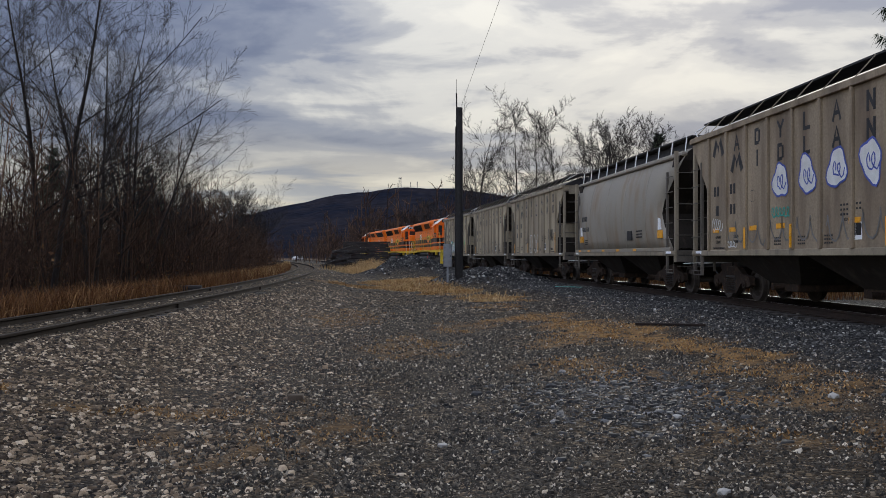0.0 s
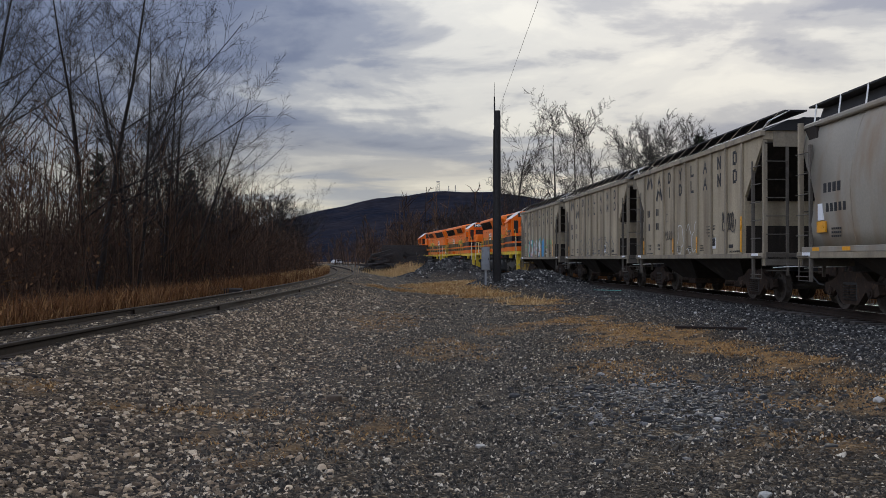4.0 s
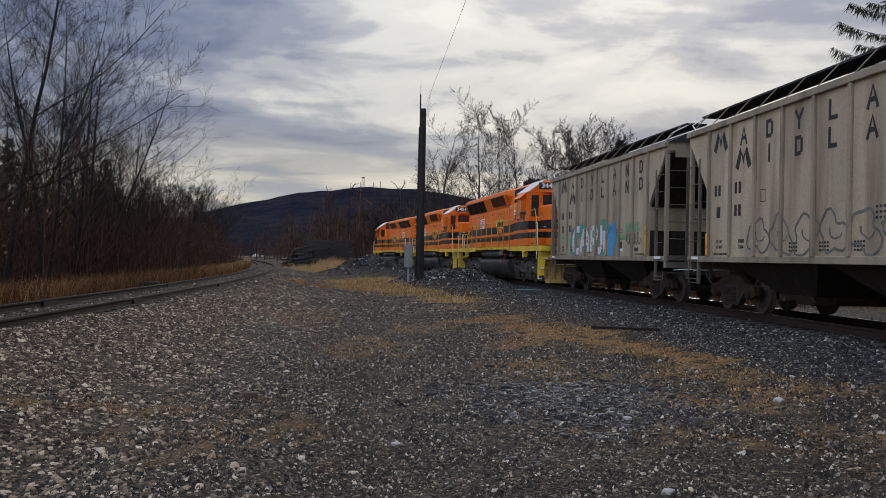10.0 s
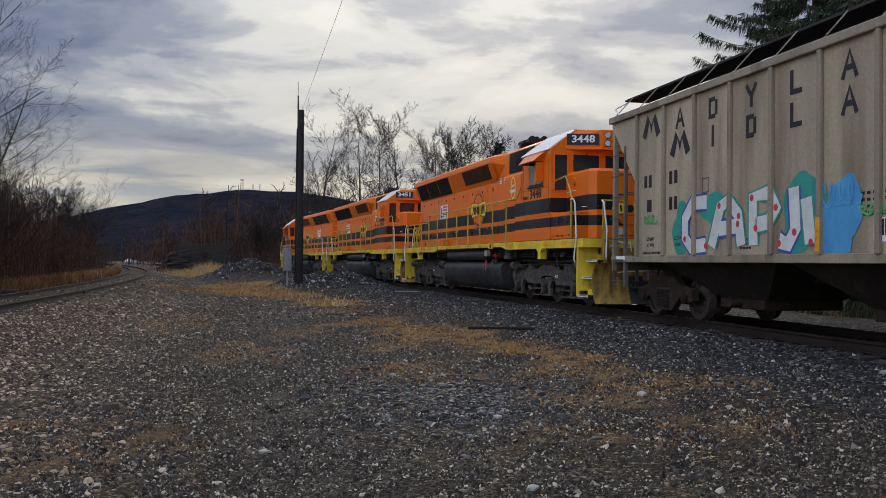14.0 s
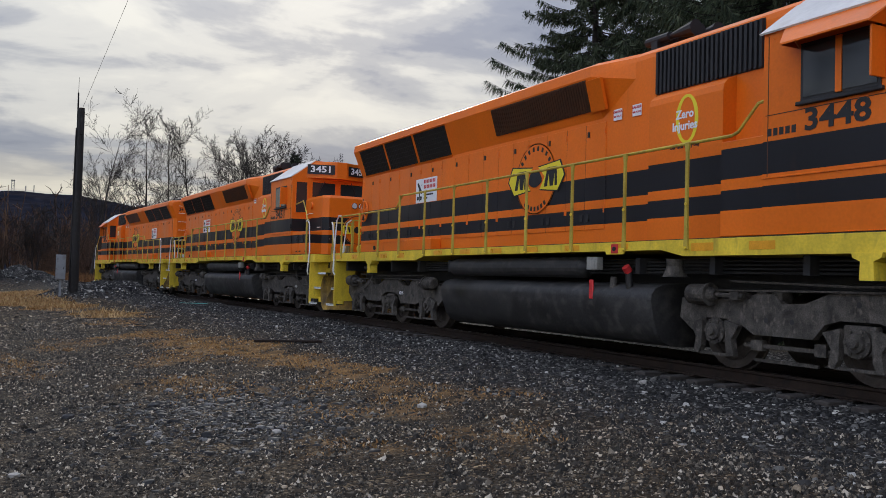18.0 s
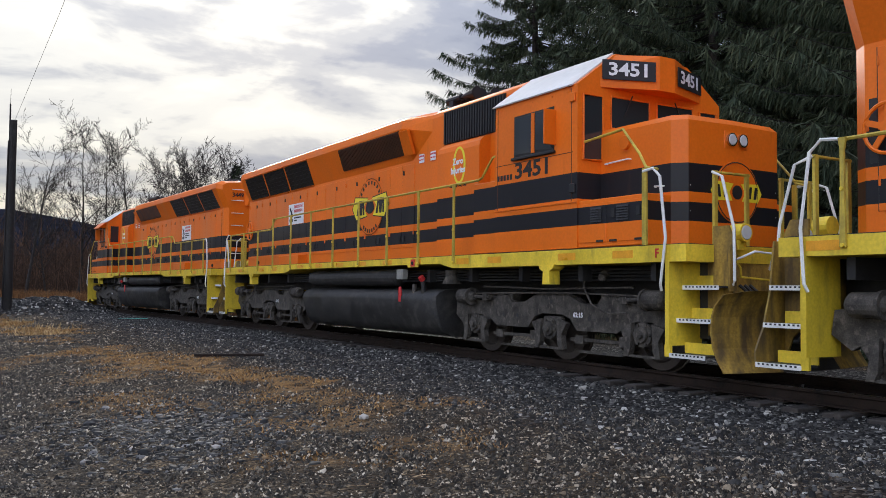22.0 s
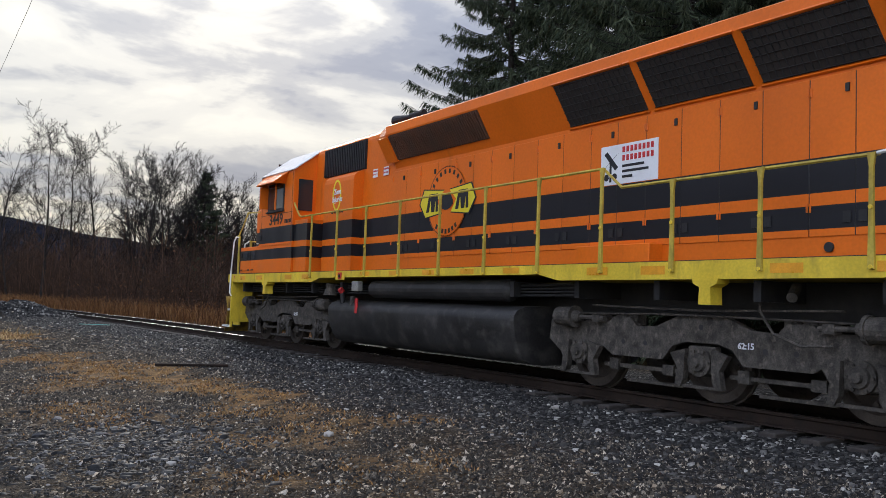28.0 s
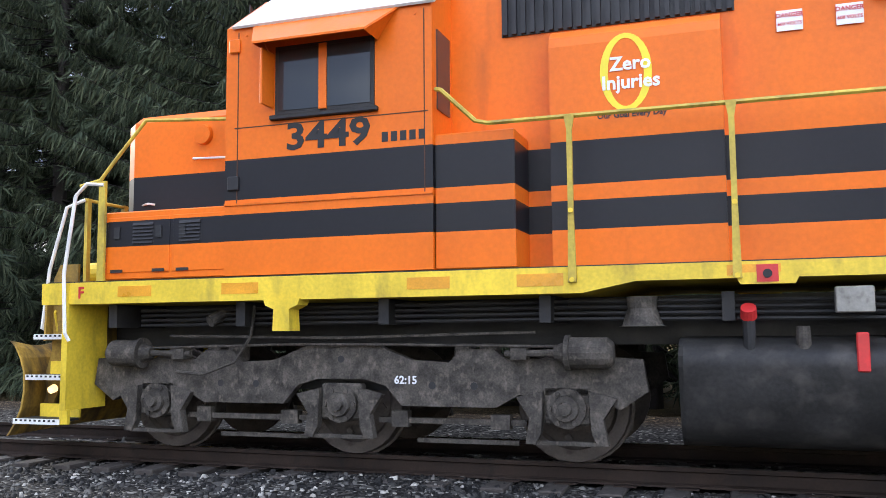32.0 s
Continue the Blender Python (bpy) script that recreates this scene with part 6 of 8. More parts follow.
MOUNDS = ((2.7, 47.0, 2.6, 2.4, 0.78), (-2.9, 73.0, 3.5, 2.8, 1.45), (0.5, 49.5, 1.4, 1.6, 0.35), (-8.0, 94.0, 2.6, 3.4, 0.8))


def straw_at(x, y):
    g = np.zeros_like(x)
    wx = x + 0.22 * np.sin(2.9 * y + 1.1 * x) + 0.13 * np.sin(6.3 * y - 3.7 * x)
    wy = y + 0.35 * np.sin(2.3 * x - 0.9 * y) + 0.15 * np.sin(7.1 * x + 2.2 * y)
    for cx, cy, a, b, turn, cover in STRAW:
        c, s = math.cos(radians(turn)), math.sin(radians(turn))
        u, v = ((wx - cx) * c + (wy - cy) * s) / a, (-(wx - cx) * s + (wy - cy) * c) / b
        g = np.maximum(g, cover * np.clip((1.2 - np.sqrt(u * u + v * v)) * 2.0, 0, 1))
    return g


def ground_z(x, y):
    x, y = np.asarray(x, float), np.asarray(y, float)
    d = (main_x(y) - x)
    near = np.interp(d, [-1e4, -60, -16, -9, -5.0, -1.75, 1.75, 3.0, 5.0, 9.0, 12.0, 1e5], [-2.2, -2.2, -1.4, -0.6, -0.16, -0.19, -0.21, -0.27, -0.33, -0.60, -0.60, -0.60])
    e = np.abs(side_x(y) - x)
    lift = np.interp(e, [0, 1.3, 2.4, 4.0], [0.445, 0.445, 0.30, 0.0]) * ease((y + 30) / 10) * ease((330 - y) / 60)
    z = np.maximum(near, -0.60 + lift * (x < 2))
    left = side_x(y) - x
    z = np.where(left > 2.2, -0.45 - 0.25 * ease((left - 2.2) / 6), z)
    z = z + 0.03 * np.sin(x * 0.9 + 1.0) * np.sin(y * 0.55) + 0.018 * np.sin(x * 2.3 + y * 1.7)
    for cx, cy, a, b, h in MOUNDS:
        q = ((x - cx) / a) ** 2 + ((y - cy) / b) ** 2
        z = z + h * np.exp(-1.4 * q) * (1 + 0.12 * np.sin(3.1 * x + 2.2 * y))
    far = np.hypot(x, y)
    return z - np.clip((far - 400) / 600, 0, 1) * 1.0


def mesh_np(name, verts, faces, mats, kind="", parent=None, label="", category=""):
    """A mesh from arrays; all the faces have as many corners."""
    me = bpy.data.meshes.new(name)
    nv, nf, k = len(verts), len(faces), faces.shape[1]
    me.vertices.add(nv)
    me.vertices.foreach_set("co", np.ascontiguousarray(verts, np.float32).ravel())
    me.loops.add(nf * k)
    me.loops.foreach_set("vertex_index", np.ascontiguousarray(faces, np.int32).ravel())
    me.polygons.add(nf)
    me.polygons.foreach_set("loop_start", np.arange(0, nf * k, k, dtype=np.int32))
    me.update(calc_edges=True)
    for m in (mats if isinstance(mats, (list, tuple)) else (mats,)):
        me.materials.append(m)
    ob = new(name, me)
    ob.parent = parent
    return tagged(ob, label, category, "", kind)


def nodes_of(m):
    m.use_nodes = True
    nt = m.node_tree
    return nt, nt.nodes.new, nt.links.new, nt.nodes["Principled BSDF"]


def ramped(n, l, fac, stops, kind="LINEAR"):
    r = n("ShaderNodeValToRGB")
    r.color_ramp.interpolation = kind
    for i, (p, c) in enumerate(stops):
        e = r.color_ramp.elements[i] if i < 2 else r.color_ramp.elements.new(p)
        e.position, e.color = p, (*c, 1)
    l(fac, r.inputs[0])
    return r.outputs[0]


def ground_material():
    m = bpy.data.materials.new("gravel_ground")
    nt, n, l, bs = nodes_of(m)
    co = n("ShaderNodeTexCoord").outputs["Object"]

    def noise_(s, d=4, sx=1.0):
        mp = n("ShaderNodeMapping")
        mp.inputs["Scale"].default_value = (s * sx, s, s)
        l(co, mp.inputs[0])
        t = n("ShaderNodeTexNoise")
        t.inputs["Scale"].default_value, t.inputs["Detail"].default_value = 1, d
        l(mp.outputs[0], t.inputs["Vector"])
        return t.outputs["Fac"]

    def mixc(f, a, b, kind="MIX"):
        k = n("ShaderNodeMix")
        k.data_type, k.blend_type = "RGBA", kind
        for i, v in ((0, f), (6, a), (7, b)):
            if isinstance(v, (int, float)):
                k.inputs[i].default_value = v
            elif isinstance(v, tuple):
                k.inputs[i].default_value = (*v, 1)
            else:
                l(v, k.inputs[i])
        return k.outputs[2]

    def cells(s):
        v = n("ShaderNodeTexVoronoi")
        v.inputs["Scale"].default_value = s
        l(co, v.inputs["Vector"])
        sep = n("ShaderNodeSeparateColor")
        l(v.outputs["Color"], sep.inputs[0])
        return sep.outputs[0], v.outputs["Distance"]

    c1, d1 = cells(26)
    c2, d2 = cells(60)
    stone = ramped(n, l, c1, ((0.0, (0.007, 0.005, 0.004)), (0.42, (0.030, 0.022, 0.015)), (0.72, (0.080, 0.058, 0.038)), (0.88, (0.19, 0.142, 0.094)), (1.0, (0.48, 0.385, 0.265))))
    grit = ramped(n, l, c2, ((0.0, (0.008, 0.006, 0.005)), (0.5, (0.038, 0.029, 0.020)), (0.82, (0.105, 0.082, 0.058)), (1.0, (0.36, 0.30, 0.22))))
    base = mixc(ramped(n, l, noise_(0.9), ((0.38, (0, 0, 0)), (0.6, (1, 1, 1)))), stone, grit)
    base = mixc(1.0, base, ramped(n, l, noise_(2.3, 5), ((0.34, (0.30, 0.285, 0.26)), (0.66, (0.92, 0.86, 0.76)))), "MULTIPLY")
    base = mixc(1.0, base, ramped(n, l, noise_(9.0, 4), ((0.34, (0.6, 0.6, 0.6)), (0.66, (1.4, 1.36, 1.28)))), "MULTIPLY")
    soil = mixc(noise_(6), (0.020, 0.014, 0.009), (0.060, 0.041, 0.024))
    soil = mixc(1.0, soil, ramped(n, l, c2, ((0.0, (0.35, 0.35, 0.35)), (0.7, (1.0, 1.0, 1.0)), (0.92, (2.2, 2.1, 2.0)), (1.0, (4.0, 3.8, 3.6)))), "MULTIPLY")
    base = mixc(ramped(n, l, noise_(0.45, 6), ((0.50, (0, 0, 0)), (0.68, (0.5, 0.5, 0.5)))), base, soil)
    # worn wheel tracks of fine dark grit along the yard
    fine = ramped(n, l, c2, ((0.0, (0.014, 0.013, 0.012)), (0.6, (0.046, 0.043, 0.038)), (0.9, (0.11, 0.102, 0.09)), (1.0, (0.26, 0.24, 0.21))))
    at = n("ShaderNodeAttribute")
    at.attribute_name = "worn"
    base = mixc(at.outputs["Fac"], base, fine)
    at = n("ShaderNodeAttribute")
    at.attribute_name = "soil"
    base = mixc(at.outputs["Fac"], base, soil)
    crushed = ramped(n, l, c1, ((0.0, (0.004, 0.004, 0.004)), (0.45, (0.018, 0.017, 0.0165)), (0.78, (0.052, 0.050, 0.046)), (0.92, (0.13, 0.124, 0.113)), (1.0, (0.30, 0.29, 0.26))))
    at = n("ShaderNodeAttribute")
    at.attribute_name = "ballast"
    base = mixc(at.outputs["Fac"], base, crushed)
    at = n("ShaderNodeAttribute")
    at.attribute_name = "straw"
    straw = mixc(noise_(18, 5, 1.5), (0.13, 0.070, 0.025), (0.33, 0.185, 0.068))
    edge = n("ShaderNodeMath")
    edge.operation = "MULTIPLY"
    l(at.outputs["Fac"], edge.inputs[0])
    l(ramped(n, l, noise_(3.0, 6), ((0.36, (0.1, 0.1, 0.1)), (0.58, (1, 1, 1)))), edge.inputs[1])
    base = mixc(edge.outputs[0], base, straw)
    at = n("ShaderNodeAttribute")
    at.attribute_name = "litter"
    litter = mixc(noise_(5, 6), (0.05, 0.028, 0.015), (0.17, 0.095, 0.04))
    base = mixc(at.outputs["Fac"], base, litter)
    at = n("ShaderNodeAttribute")
    at.attribute_name = "lawn"
    lawn = mixc(noise_(1.2, 6), (0.055, 0.048, 0.018), (0.15, 0.105, 0.038))
    base = mixc(at.outputs["Fac"], base, lawn)
    l(base, bs.inputs["Base Color"])
    bs.inputs["Roughness"].default_value = 0.9
    bs.inputs["Specular IOR Level"].default_value = 0.12
    b = n("ShaderNodeBump")
    b.inputs["Strength"].default_value, b.inputs["Distance"].default_value = 0.7, 0.03
    l(d1, b.inputs["Height"])
    b.invert = True
    l(b.outputs[0], bs.inputs["Normal"])
    return m


def axis(fine_lo, fine_hi, step, lo, hi, grow=1.12):
    a = list(np.arange(fine_lo, fine_hi + 1e-6, step))
    s = step
    while a[-1] < hi:
        s *= grow
        a.append(min(a[-1] + s, hi))
    s = step
    while a[0] > lo:
        s *= grow
        a.insert(0, max(a[0] - s, lo))
    return np.array(a)


def build_ground():
    xs, ys = axis(-12, 16, 0.22, -3500, 3500), axis(-6, 60, 0.3, -900, 4500)
    X, Y = np.meshgrid(xs, ys, indexing="ij")
    Z = ground_z(X, Y)
    near = np.exp(-((Y - 10) / 60) ** 2)
    Z = Z + near * np.random.RandomState(4).normal(0, 0.007, Z.shape)
    ny = len(ys)
    i, j = np.meshgrid(np.arange(len(xs) - 1), np.arange(ny - 1), indexing="ij")
    a = (i * ny + j).ravel()
    faces = np.stack([a, a + ny, a + ny + 1, a + 1], 1)
    ob = mesh_np("ground", np.stack([X.ravel(), Y.ravel(), Z.ravel()], 1), faces, ground_material(), "structure", None, "dark gravel yard with straw patches and bare soil")
    x, y = X.ravel(), Y.ravel()
    d = main_x(y) - x
    left = side_x(y) - x
    masks = {"straw": straw_at(x, y) * 0.95, "litter": np.maximum(ease((left - 1.3) / 1.6), ease((-d - 2.6) / 1.5) * ease((y - 22) / 20)) * 0.95,
             "lawn": ease((-d - 9) / 4) * (1 - ease((y - 40) / 15)) * 0.9 + ease((-d - 14) / 6) * ease((y - 40) / 15) * 0.8,
             "worn": np.exp(-((x + 1.9 + 0.06 * y) / 0.9) ** 2) * 0.35 * (y > 5) + np.exp(-((x - 0.6 + 0.03 * y) / 0.6) ** 2) * 0.3}
    heaps = sum(np.exp(-1.2 * (((x - cx) / a) ** 2 + ((y - cy) / b) ** 2)) for cx, cy, a, b, h in MOUNDS[:3])
    masks["ballast"] = np.maximum(ease((4.6 - np.abs(d)) / 1.2), np.clip(heaps * 1.6, 0, 1)) * 0.95
    masks["soil"] = np.exp(-((d - 4.7 - 0.5 * np.sin(y * 0.7)) / 0.75) ** 2) * 0.5 * (0.6 + 0.4 * np.sin(1.9 * y + x)) * (y < 30)
    masks["worn"] = np.clip(masks["worn"], 0, 0.8) * (left < -3.0) * (d > 3.5)
    for k, v in masks.items():
        at = ob.data.attributes.new(k, "FLOAT", "POINT")
        at.data.foreach_set("value", np.clip(v, 0, 1).astype(np.float32))
    return ob


build_ground()


def pebble_material(name, stops, rough=0.75):
    m = bpy.data.materials.new(name)
    nt, n, l, bs = nodes_of(m)
    g = n("ShaderNodeNewGeometry")
    col = ramped(n, l, g.outputs["Random Per Island"], stops)
    co = n("ShaderNodeTexCoord").outputs["Object"]
    t = n("ShaderNodeTexNoise")
    t.inputs["Scale"].default_value, t.inputs["Detail"].default_value = 70, 3
    l(co, t.inputs["Vector"])
    k = n("ShaderNodeMix")
    k.data_type, k.blend_type = "RGBA", "MULTIPLY"
    k.inputs[0].default_value = 0.7
    l(col, k.inputs[6])
    l(ramped(n, l, t.outputs["Fac"], ((0.3, (0.6, 0.6, 0.6)), (0.7, (1.25, 1.25, 1.25)))), k.inputs[7])
    l(k.outputs[2], bs.inputs["Base Color"])
    bs.inputs["Roughness"].default_value = rough
    bs.inputs["Specular IOR Level"].default_value = 0.22
    return m


def stones(name, x, y, size, mat, seed, label, flat=0.6):
    """Loose angular stones, each a crooked flat-topped lump half sunk in the ground."""
    rs = np.random.RandomState(seed)
    n = len(x)
    ring = np.array([(1, 0), (0, 1), (-1, 0), (0, -1)], float)
    low = ring[None] * rs.uniform(0.75, 1.2, (n, 4, 1)) + rs.normal(0, 0.16, (n, 4, 2))
    high = low * rs.uniform(0.45, 0.85, (n, 1, 1)) + rs.normal(0, 0.13, (n, 1, 2))
    z0, z1 = np.full((n, 4), -0.35), rs.uniform(0.5, 1.0, (n, 1)) + rs.normal(0, 0.22, (n, 4))
    v = np.concatenate([np.dstack([low, z0]), np.dstack([high, z1])], 1)
    v = v * (np.stack([rs.uniform(0.8, 1.3, n), rs.uniform(0.6, 1.0, n), rs.uniform(flat * 0.6, flat * 1.2, n)], 1) * size[:, None] * 0.5)[:, None]
    a = rs.uniform(0, 6.28, n)
    c, s = np.cos(a)[:, None], np.sin(a)[:, None]
    vx, vy = v[..., 0] * c - v[..., 1] * s, v[..., 0] * s + v[..., 1] * c
    P = np.stack([vx + x[:, None], vy + y[:, None], v[..., 2] + ground_z(x, y)[:, None]], -1)
    f = np.array([(0, 1, 5, 4), (1, 2, 6, 5), (2, 3, 7, 6), (3, 0, 4, 7), (4, 5, 6, 7)])
    faces = (f[None] + 8 * np.arange(n)[:, None, None]).reshape(-1, 4)
    return mesh_np(name, P.reshape(-1, 3), faces, mat, "stuff", None, label, "gravel")


def chips(name, x, y, size, mat, seed, label):
    """Fine grit: each chip a crooked three-sided lump."""
    rs = np.random.RandomState(seed)
    n = len(x)
    a = rs.uniform(0, 6.28, n)[:, None] + np.array([0, 2.1, 4.2]) + rs.normal(0, 0.25, (n, 3))
    r = size[:, None] * rs.uniform(0.45, 0.85, (n, 3))
    z = ground_z(x, y)
    low = np.stack([x[:, None] + np.cos(a) * r, y[:, None] + np.sin(a) * r, np.repeat(z[:, None] - 0.004, 3, 1)], -1)
    top = np.stack([x + rs.normal(0, 0.2, n) * size, y + rs.normal(0, 0.2, n) * size, z + size * rs.uniform(0.3, 0.75, n)], -1)
    P = np.concatenate([low, top[:, None]], 1)
    f = np.array([(0, 1, 3), (1, 2, 3), (2, 0, 3)])
    return mesh_np(name, P.reshape(-1, 3), (f[None] + 4 * np.arange(n)[:, None, None]).reshape(-1, 3), mat, "stuff", None, label, "gravel")


YARD_STONE = pebble_material("yard_stone", ((0.0, (0.011, 0.009, 0.007)), (0.40, (0.036, 0.027, 0.018)), (0.68, (0.090, 0.067, 0.043)), (0.86, (0.23, 0.178, 0.118)), (1.0, (0.58, 0.48, 0.35))))
PALE_STONE = pebble_material("pale_stone", ((0.0, (0.013, 0.010, 0.008)), (0.32, (0.060, 0.041, 0.026)), (0.64, (0.170, 0.119, 0.073)), (0.85, (0.35, 0.255, 0.160)), (1.0, (0.66, 0.53, 0.37))))
BALLAST_STONE = pebble_material("ballast_stone", ((0.0, (0.006, 0.006, 0.006)), (0.5, (0.022, 0.021, 0.020)), (0.8, (0.066, 0.063, 0.058)), (0.93, (0.18, 0.172, 0.155)), (1.0, (0.45, 0.43, 0.38))))
GRIT_STONE = pebble_material("grit_stone", ((0.0, (0.008, 0.007, 0.006)), (0.5, (0.028, 0.024, 0.018)), (0.78, (0.078, 0.065, 0.049)), (0.92, (0.21, 0.175, 0.128)), (1.0, (0.56, 0.49, 0.38))))


def scatter(n, x0, x1, y0, y1, seed, keep):
    rs = np.random.RandomState(seed)
    x, y = rs.uniform(x0, x1, n), y0 * (y1 / y0) ** rs.uniform(0, 1, n)
    k = keep(x, y, rs)
    return x[k], y[k], rs


x, y, rs = scatter(62000, -4.0, 8.0, 4.2, 24, 11, lambda x, y, r: (main_x(y) - x > 3.6) & (r.uniform(0, 1, len(x)) > straw_at(x, y) * 0.85))
stones("loose_gravel", x, y, rs.gamma(2.6, 0.0078, len(x)) + 0.009, YARD_STONE, 12, "loose dark and pale gravel over the yard")
x, y, rs = scatter(230000, -3.5, 9.5, 4.2, 30, 24, lambda x, y, r: (main_x(y) - x > 2.6) & (x > -2.2 - 0.03 * y) & (r.uniform(0, 1, len(x)) > straw_at(x, y) * 0.8))
chips("fine_grit", x, y, rs.gamma(2.6, 0.0052, len(x)) + 0.008 + 0.0003 * y, GRIT_STONE, 25, "fine dark grit with pale chips over the yard")
x, y, rs = scatter(62000, -6.0, -0.8, 4.6, 40, 13, lambda x, y, r: (x - side_x(y) > 0.9) & (x < -1.5 - 0.05 * y + r.normal(0, 0.8, len(x))) & (r.uniform(0, 1, len(x)) > straw_at(x, y) * 0.8))
stones("pale_gravel", x, y, rs.gamma(3.0, 0.010, len(x)) + 0.016, PALE_STONE, 14, "pale angular gravel beside the disused track")
x, y, rs = scatter(16000, -9.0, 5.0, 24, 80, 18, lambda x, y, r: (main_x(y) - x > 3.0) & (x - side_x(y) > 1.0) & (r.uniform(0, 1, len(x)) > straw_at(x, y) * 0.9))
stones("loose_gravel", x, y, rs.gamma(3.2, 0.013, len(x)) + 0.025, YARD_STONE, 19, "loose dark and pale gravel farther down the yard")
x, y, rs = scatter(22000, -16.0, -4.0, 7.0, 60, 20, lambda x, y, r: np.abs(x - side_x(y) + 0.6) < 1.9)
stones("loose_gravel", x, y, rs.gamma(3.5, 0.010, len(x)) + 0.02, YARD_STONE, 21, "dark gravel between the rails of the disused track")
rs = np.random.RandomState(15)
s = -6 - 70 * rs.uniform(0, 1, 42000) ** 1.5 + rs.uniform(0, 14, 42000)
side = 0.85 + rs.beta(1.1, 1.3, len(s)) * 3.6
x = np.interp(s, MAIN[0], MAIN[1]) + np.sin(np.interp(s, MAIN[0], MAIN[3])) * side
y = np.interp(s, MAIN[0], MAIN[2]) - np.cos(np.interp(s, MAIN[0], MAIN[3])) * side
stones("ballast", x, y, rs.gamma(4, 0.008, len(x)) + 0.018, BALLAST_STONE, 16, "grey crushed stone ballast along the track", 0.75)
s = rs.uniform(-60, 10, 9000)
side = rs.uniform(-2.2, 0.6, len(s))
x = np.interp(s, MAIN[0], MAIN[1]) + np.sin(np.interp(s, MAIN[0], MAIN[3])) * side
y = np.interp(s, MAIN[0], MAIN[2]) - np.cos(np.interp(s, MAIN[0], MAIN[3])) * side
stones("ballast", x, y, rs.gamma(5, 0.008, len(x)) + 0.02, BALLAST_STONE, 17, "grey crushed stone between the rails", 0.75)
SLATE = pebble_material("slate_stone", ((0.0, (0.010, 0.010, 0.010)), (0.5, (0.026, 0.026, 0.026)), (0.9, (0.065, 0.064, 0.062)), (1.0, (0.22, 0.21, 0.20))), 0.65)
x, y = rs.normal(2.1, 0.7, 2600), rs.normal(9.9, 1.1, 2600)
stones("slate_chips", x, y, rs.gamma(4, 0.012, len(x)) + 0.022, SLATE, 23, "dark blue-grey slate chips scattered over the yard", 0.45)
for k, (cx, cy, a, b, h) in enumerate(MOUNDS[:2]):
    x, y = rs.normal(cx, a * 0.55, 5000), rs.normal(cy, b * 0.5, 5000)
    stones("gravel_heap", x, y, rs.gamma(4, 0.022, 5000) + 0.04, BALLAST_STONE, 20 + k, "heap of grey crushed stone", 0.75)
STONES = ((0.0, 7.85, 0.11, 0), (2.28, 8.5, 0.12, 0), (0.42, 10.7, 0.16, 1), (4.0, 8.95, 0.13, 0), (7.45, 9.6, 0.13, 0), (1.35, 10.9, 0.14, 1), (1.9, 5.9, 0.1, 0))
LONE = (surf("white_stone", (0.36, 0.34, 0.30), 0.8, vary=0.2, scale=8, grain=60, bump=0.3), surf("dark_stone", (0.03, 0.03, 0.032), 0.8, vary=0.3, scale=8, grain=60, bump=0.3))
for k, (x, y, size, dark) in enumerate(STONES):
    bm = bmesh.new()
    bmesh.ops.create_icosphere(bm, subdivisions=1, radius=size / 2)
    rnd = random.Random(k)
    for v in bm.verts:
        v.co = (v.co.x * rnd.uniform(0.8, 1.25), v.co.y * rnd.uniform(0.7, 1.1), v.co.z * rnd.uniform(0.4, 0.7))
    st = part("stone", bm, LONE[dark])
    st.location = (x, y, float(ground_z(x, y)) + size * 0.15)
    tagged(st, "dark angular stone on the gravel" if dark else "pale angular stone on the gravel", "stone", "larger loose stones")


# ---- straw and weeds ----
def blade_material(name, a, b, c):
    return pebble_material(name, ((0.0, a), (0.5, b), (1.0, c)), 0.8)


STRAW_MAT = blade_material("straw_blades", (0.16, 0.080, 0.028), (0.34, 0.182, 0.064), (0.55, 0.34, 0.135))
RUST_GRASS = blade_material("tall_dry_grass", (0.07, 0.027, 0.010), (0.17, 0.070, 0.022), (0.34, 0.185, 0.07))
PALE_GRASS = blade_material("pale_dry_grass", (0.30, 0.185, 0.075), (0.52, 0.34, 0.15), (0.70, 0.50, 0.25))


def blades(name, x, y, h, w, lean, mat, seed, label):
    rs = np.random.RandomState(seed)
    n = len(x)
    z = ground_z(x, y) - 0.01
    a, b = rs.uniform(0, 6.28, n), rs.uniform(0, 6.28, n)
    dx, dy = np.cos(a) * w / 2, np.sin(a) * w / 2
    lx, ly = np.cos(b) * lean * h, np.sin(b) * lean * h
    top = h * np.sqrt(np.clip(1 - lean * lean * 0.7, 0.05, 1))
    mx, my, mz = x + lx * 0.38, y + ly * 0.38, z + top * 0.62
    P = np.stack([np.stack([x - dx, y - dy, z], 1), np.stack([x + dx, y + dy, z], 1), np.stack([mx - dx * 0.8, my - dy * 0.8, mz], 1),
                  np.stack([mx + dx * 0.8, my + dy * 0.8, mz], 1), np.stack([x + lx, y + ly, z + top], 1)], 1)
    f = np.array([(0, 1, 3), (0, 3, 2), (2, 3, 4)])
    return mesh_np(name, P.reshape(-1, 3), (f[None] + 5 * np.arange(n)[:, None, None]).reshape(-1, 3), mat, "stuff", None, label, "grass")


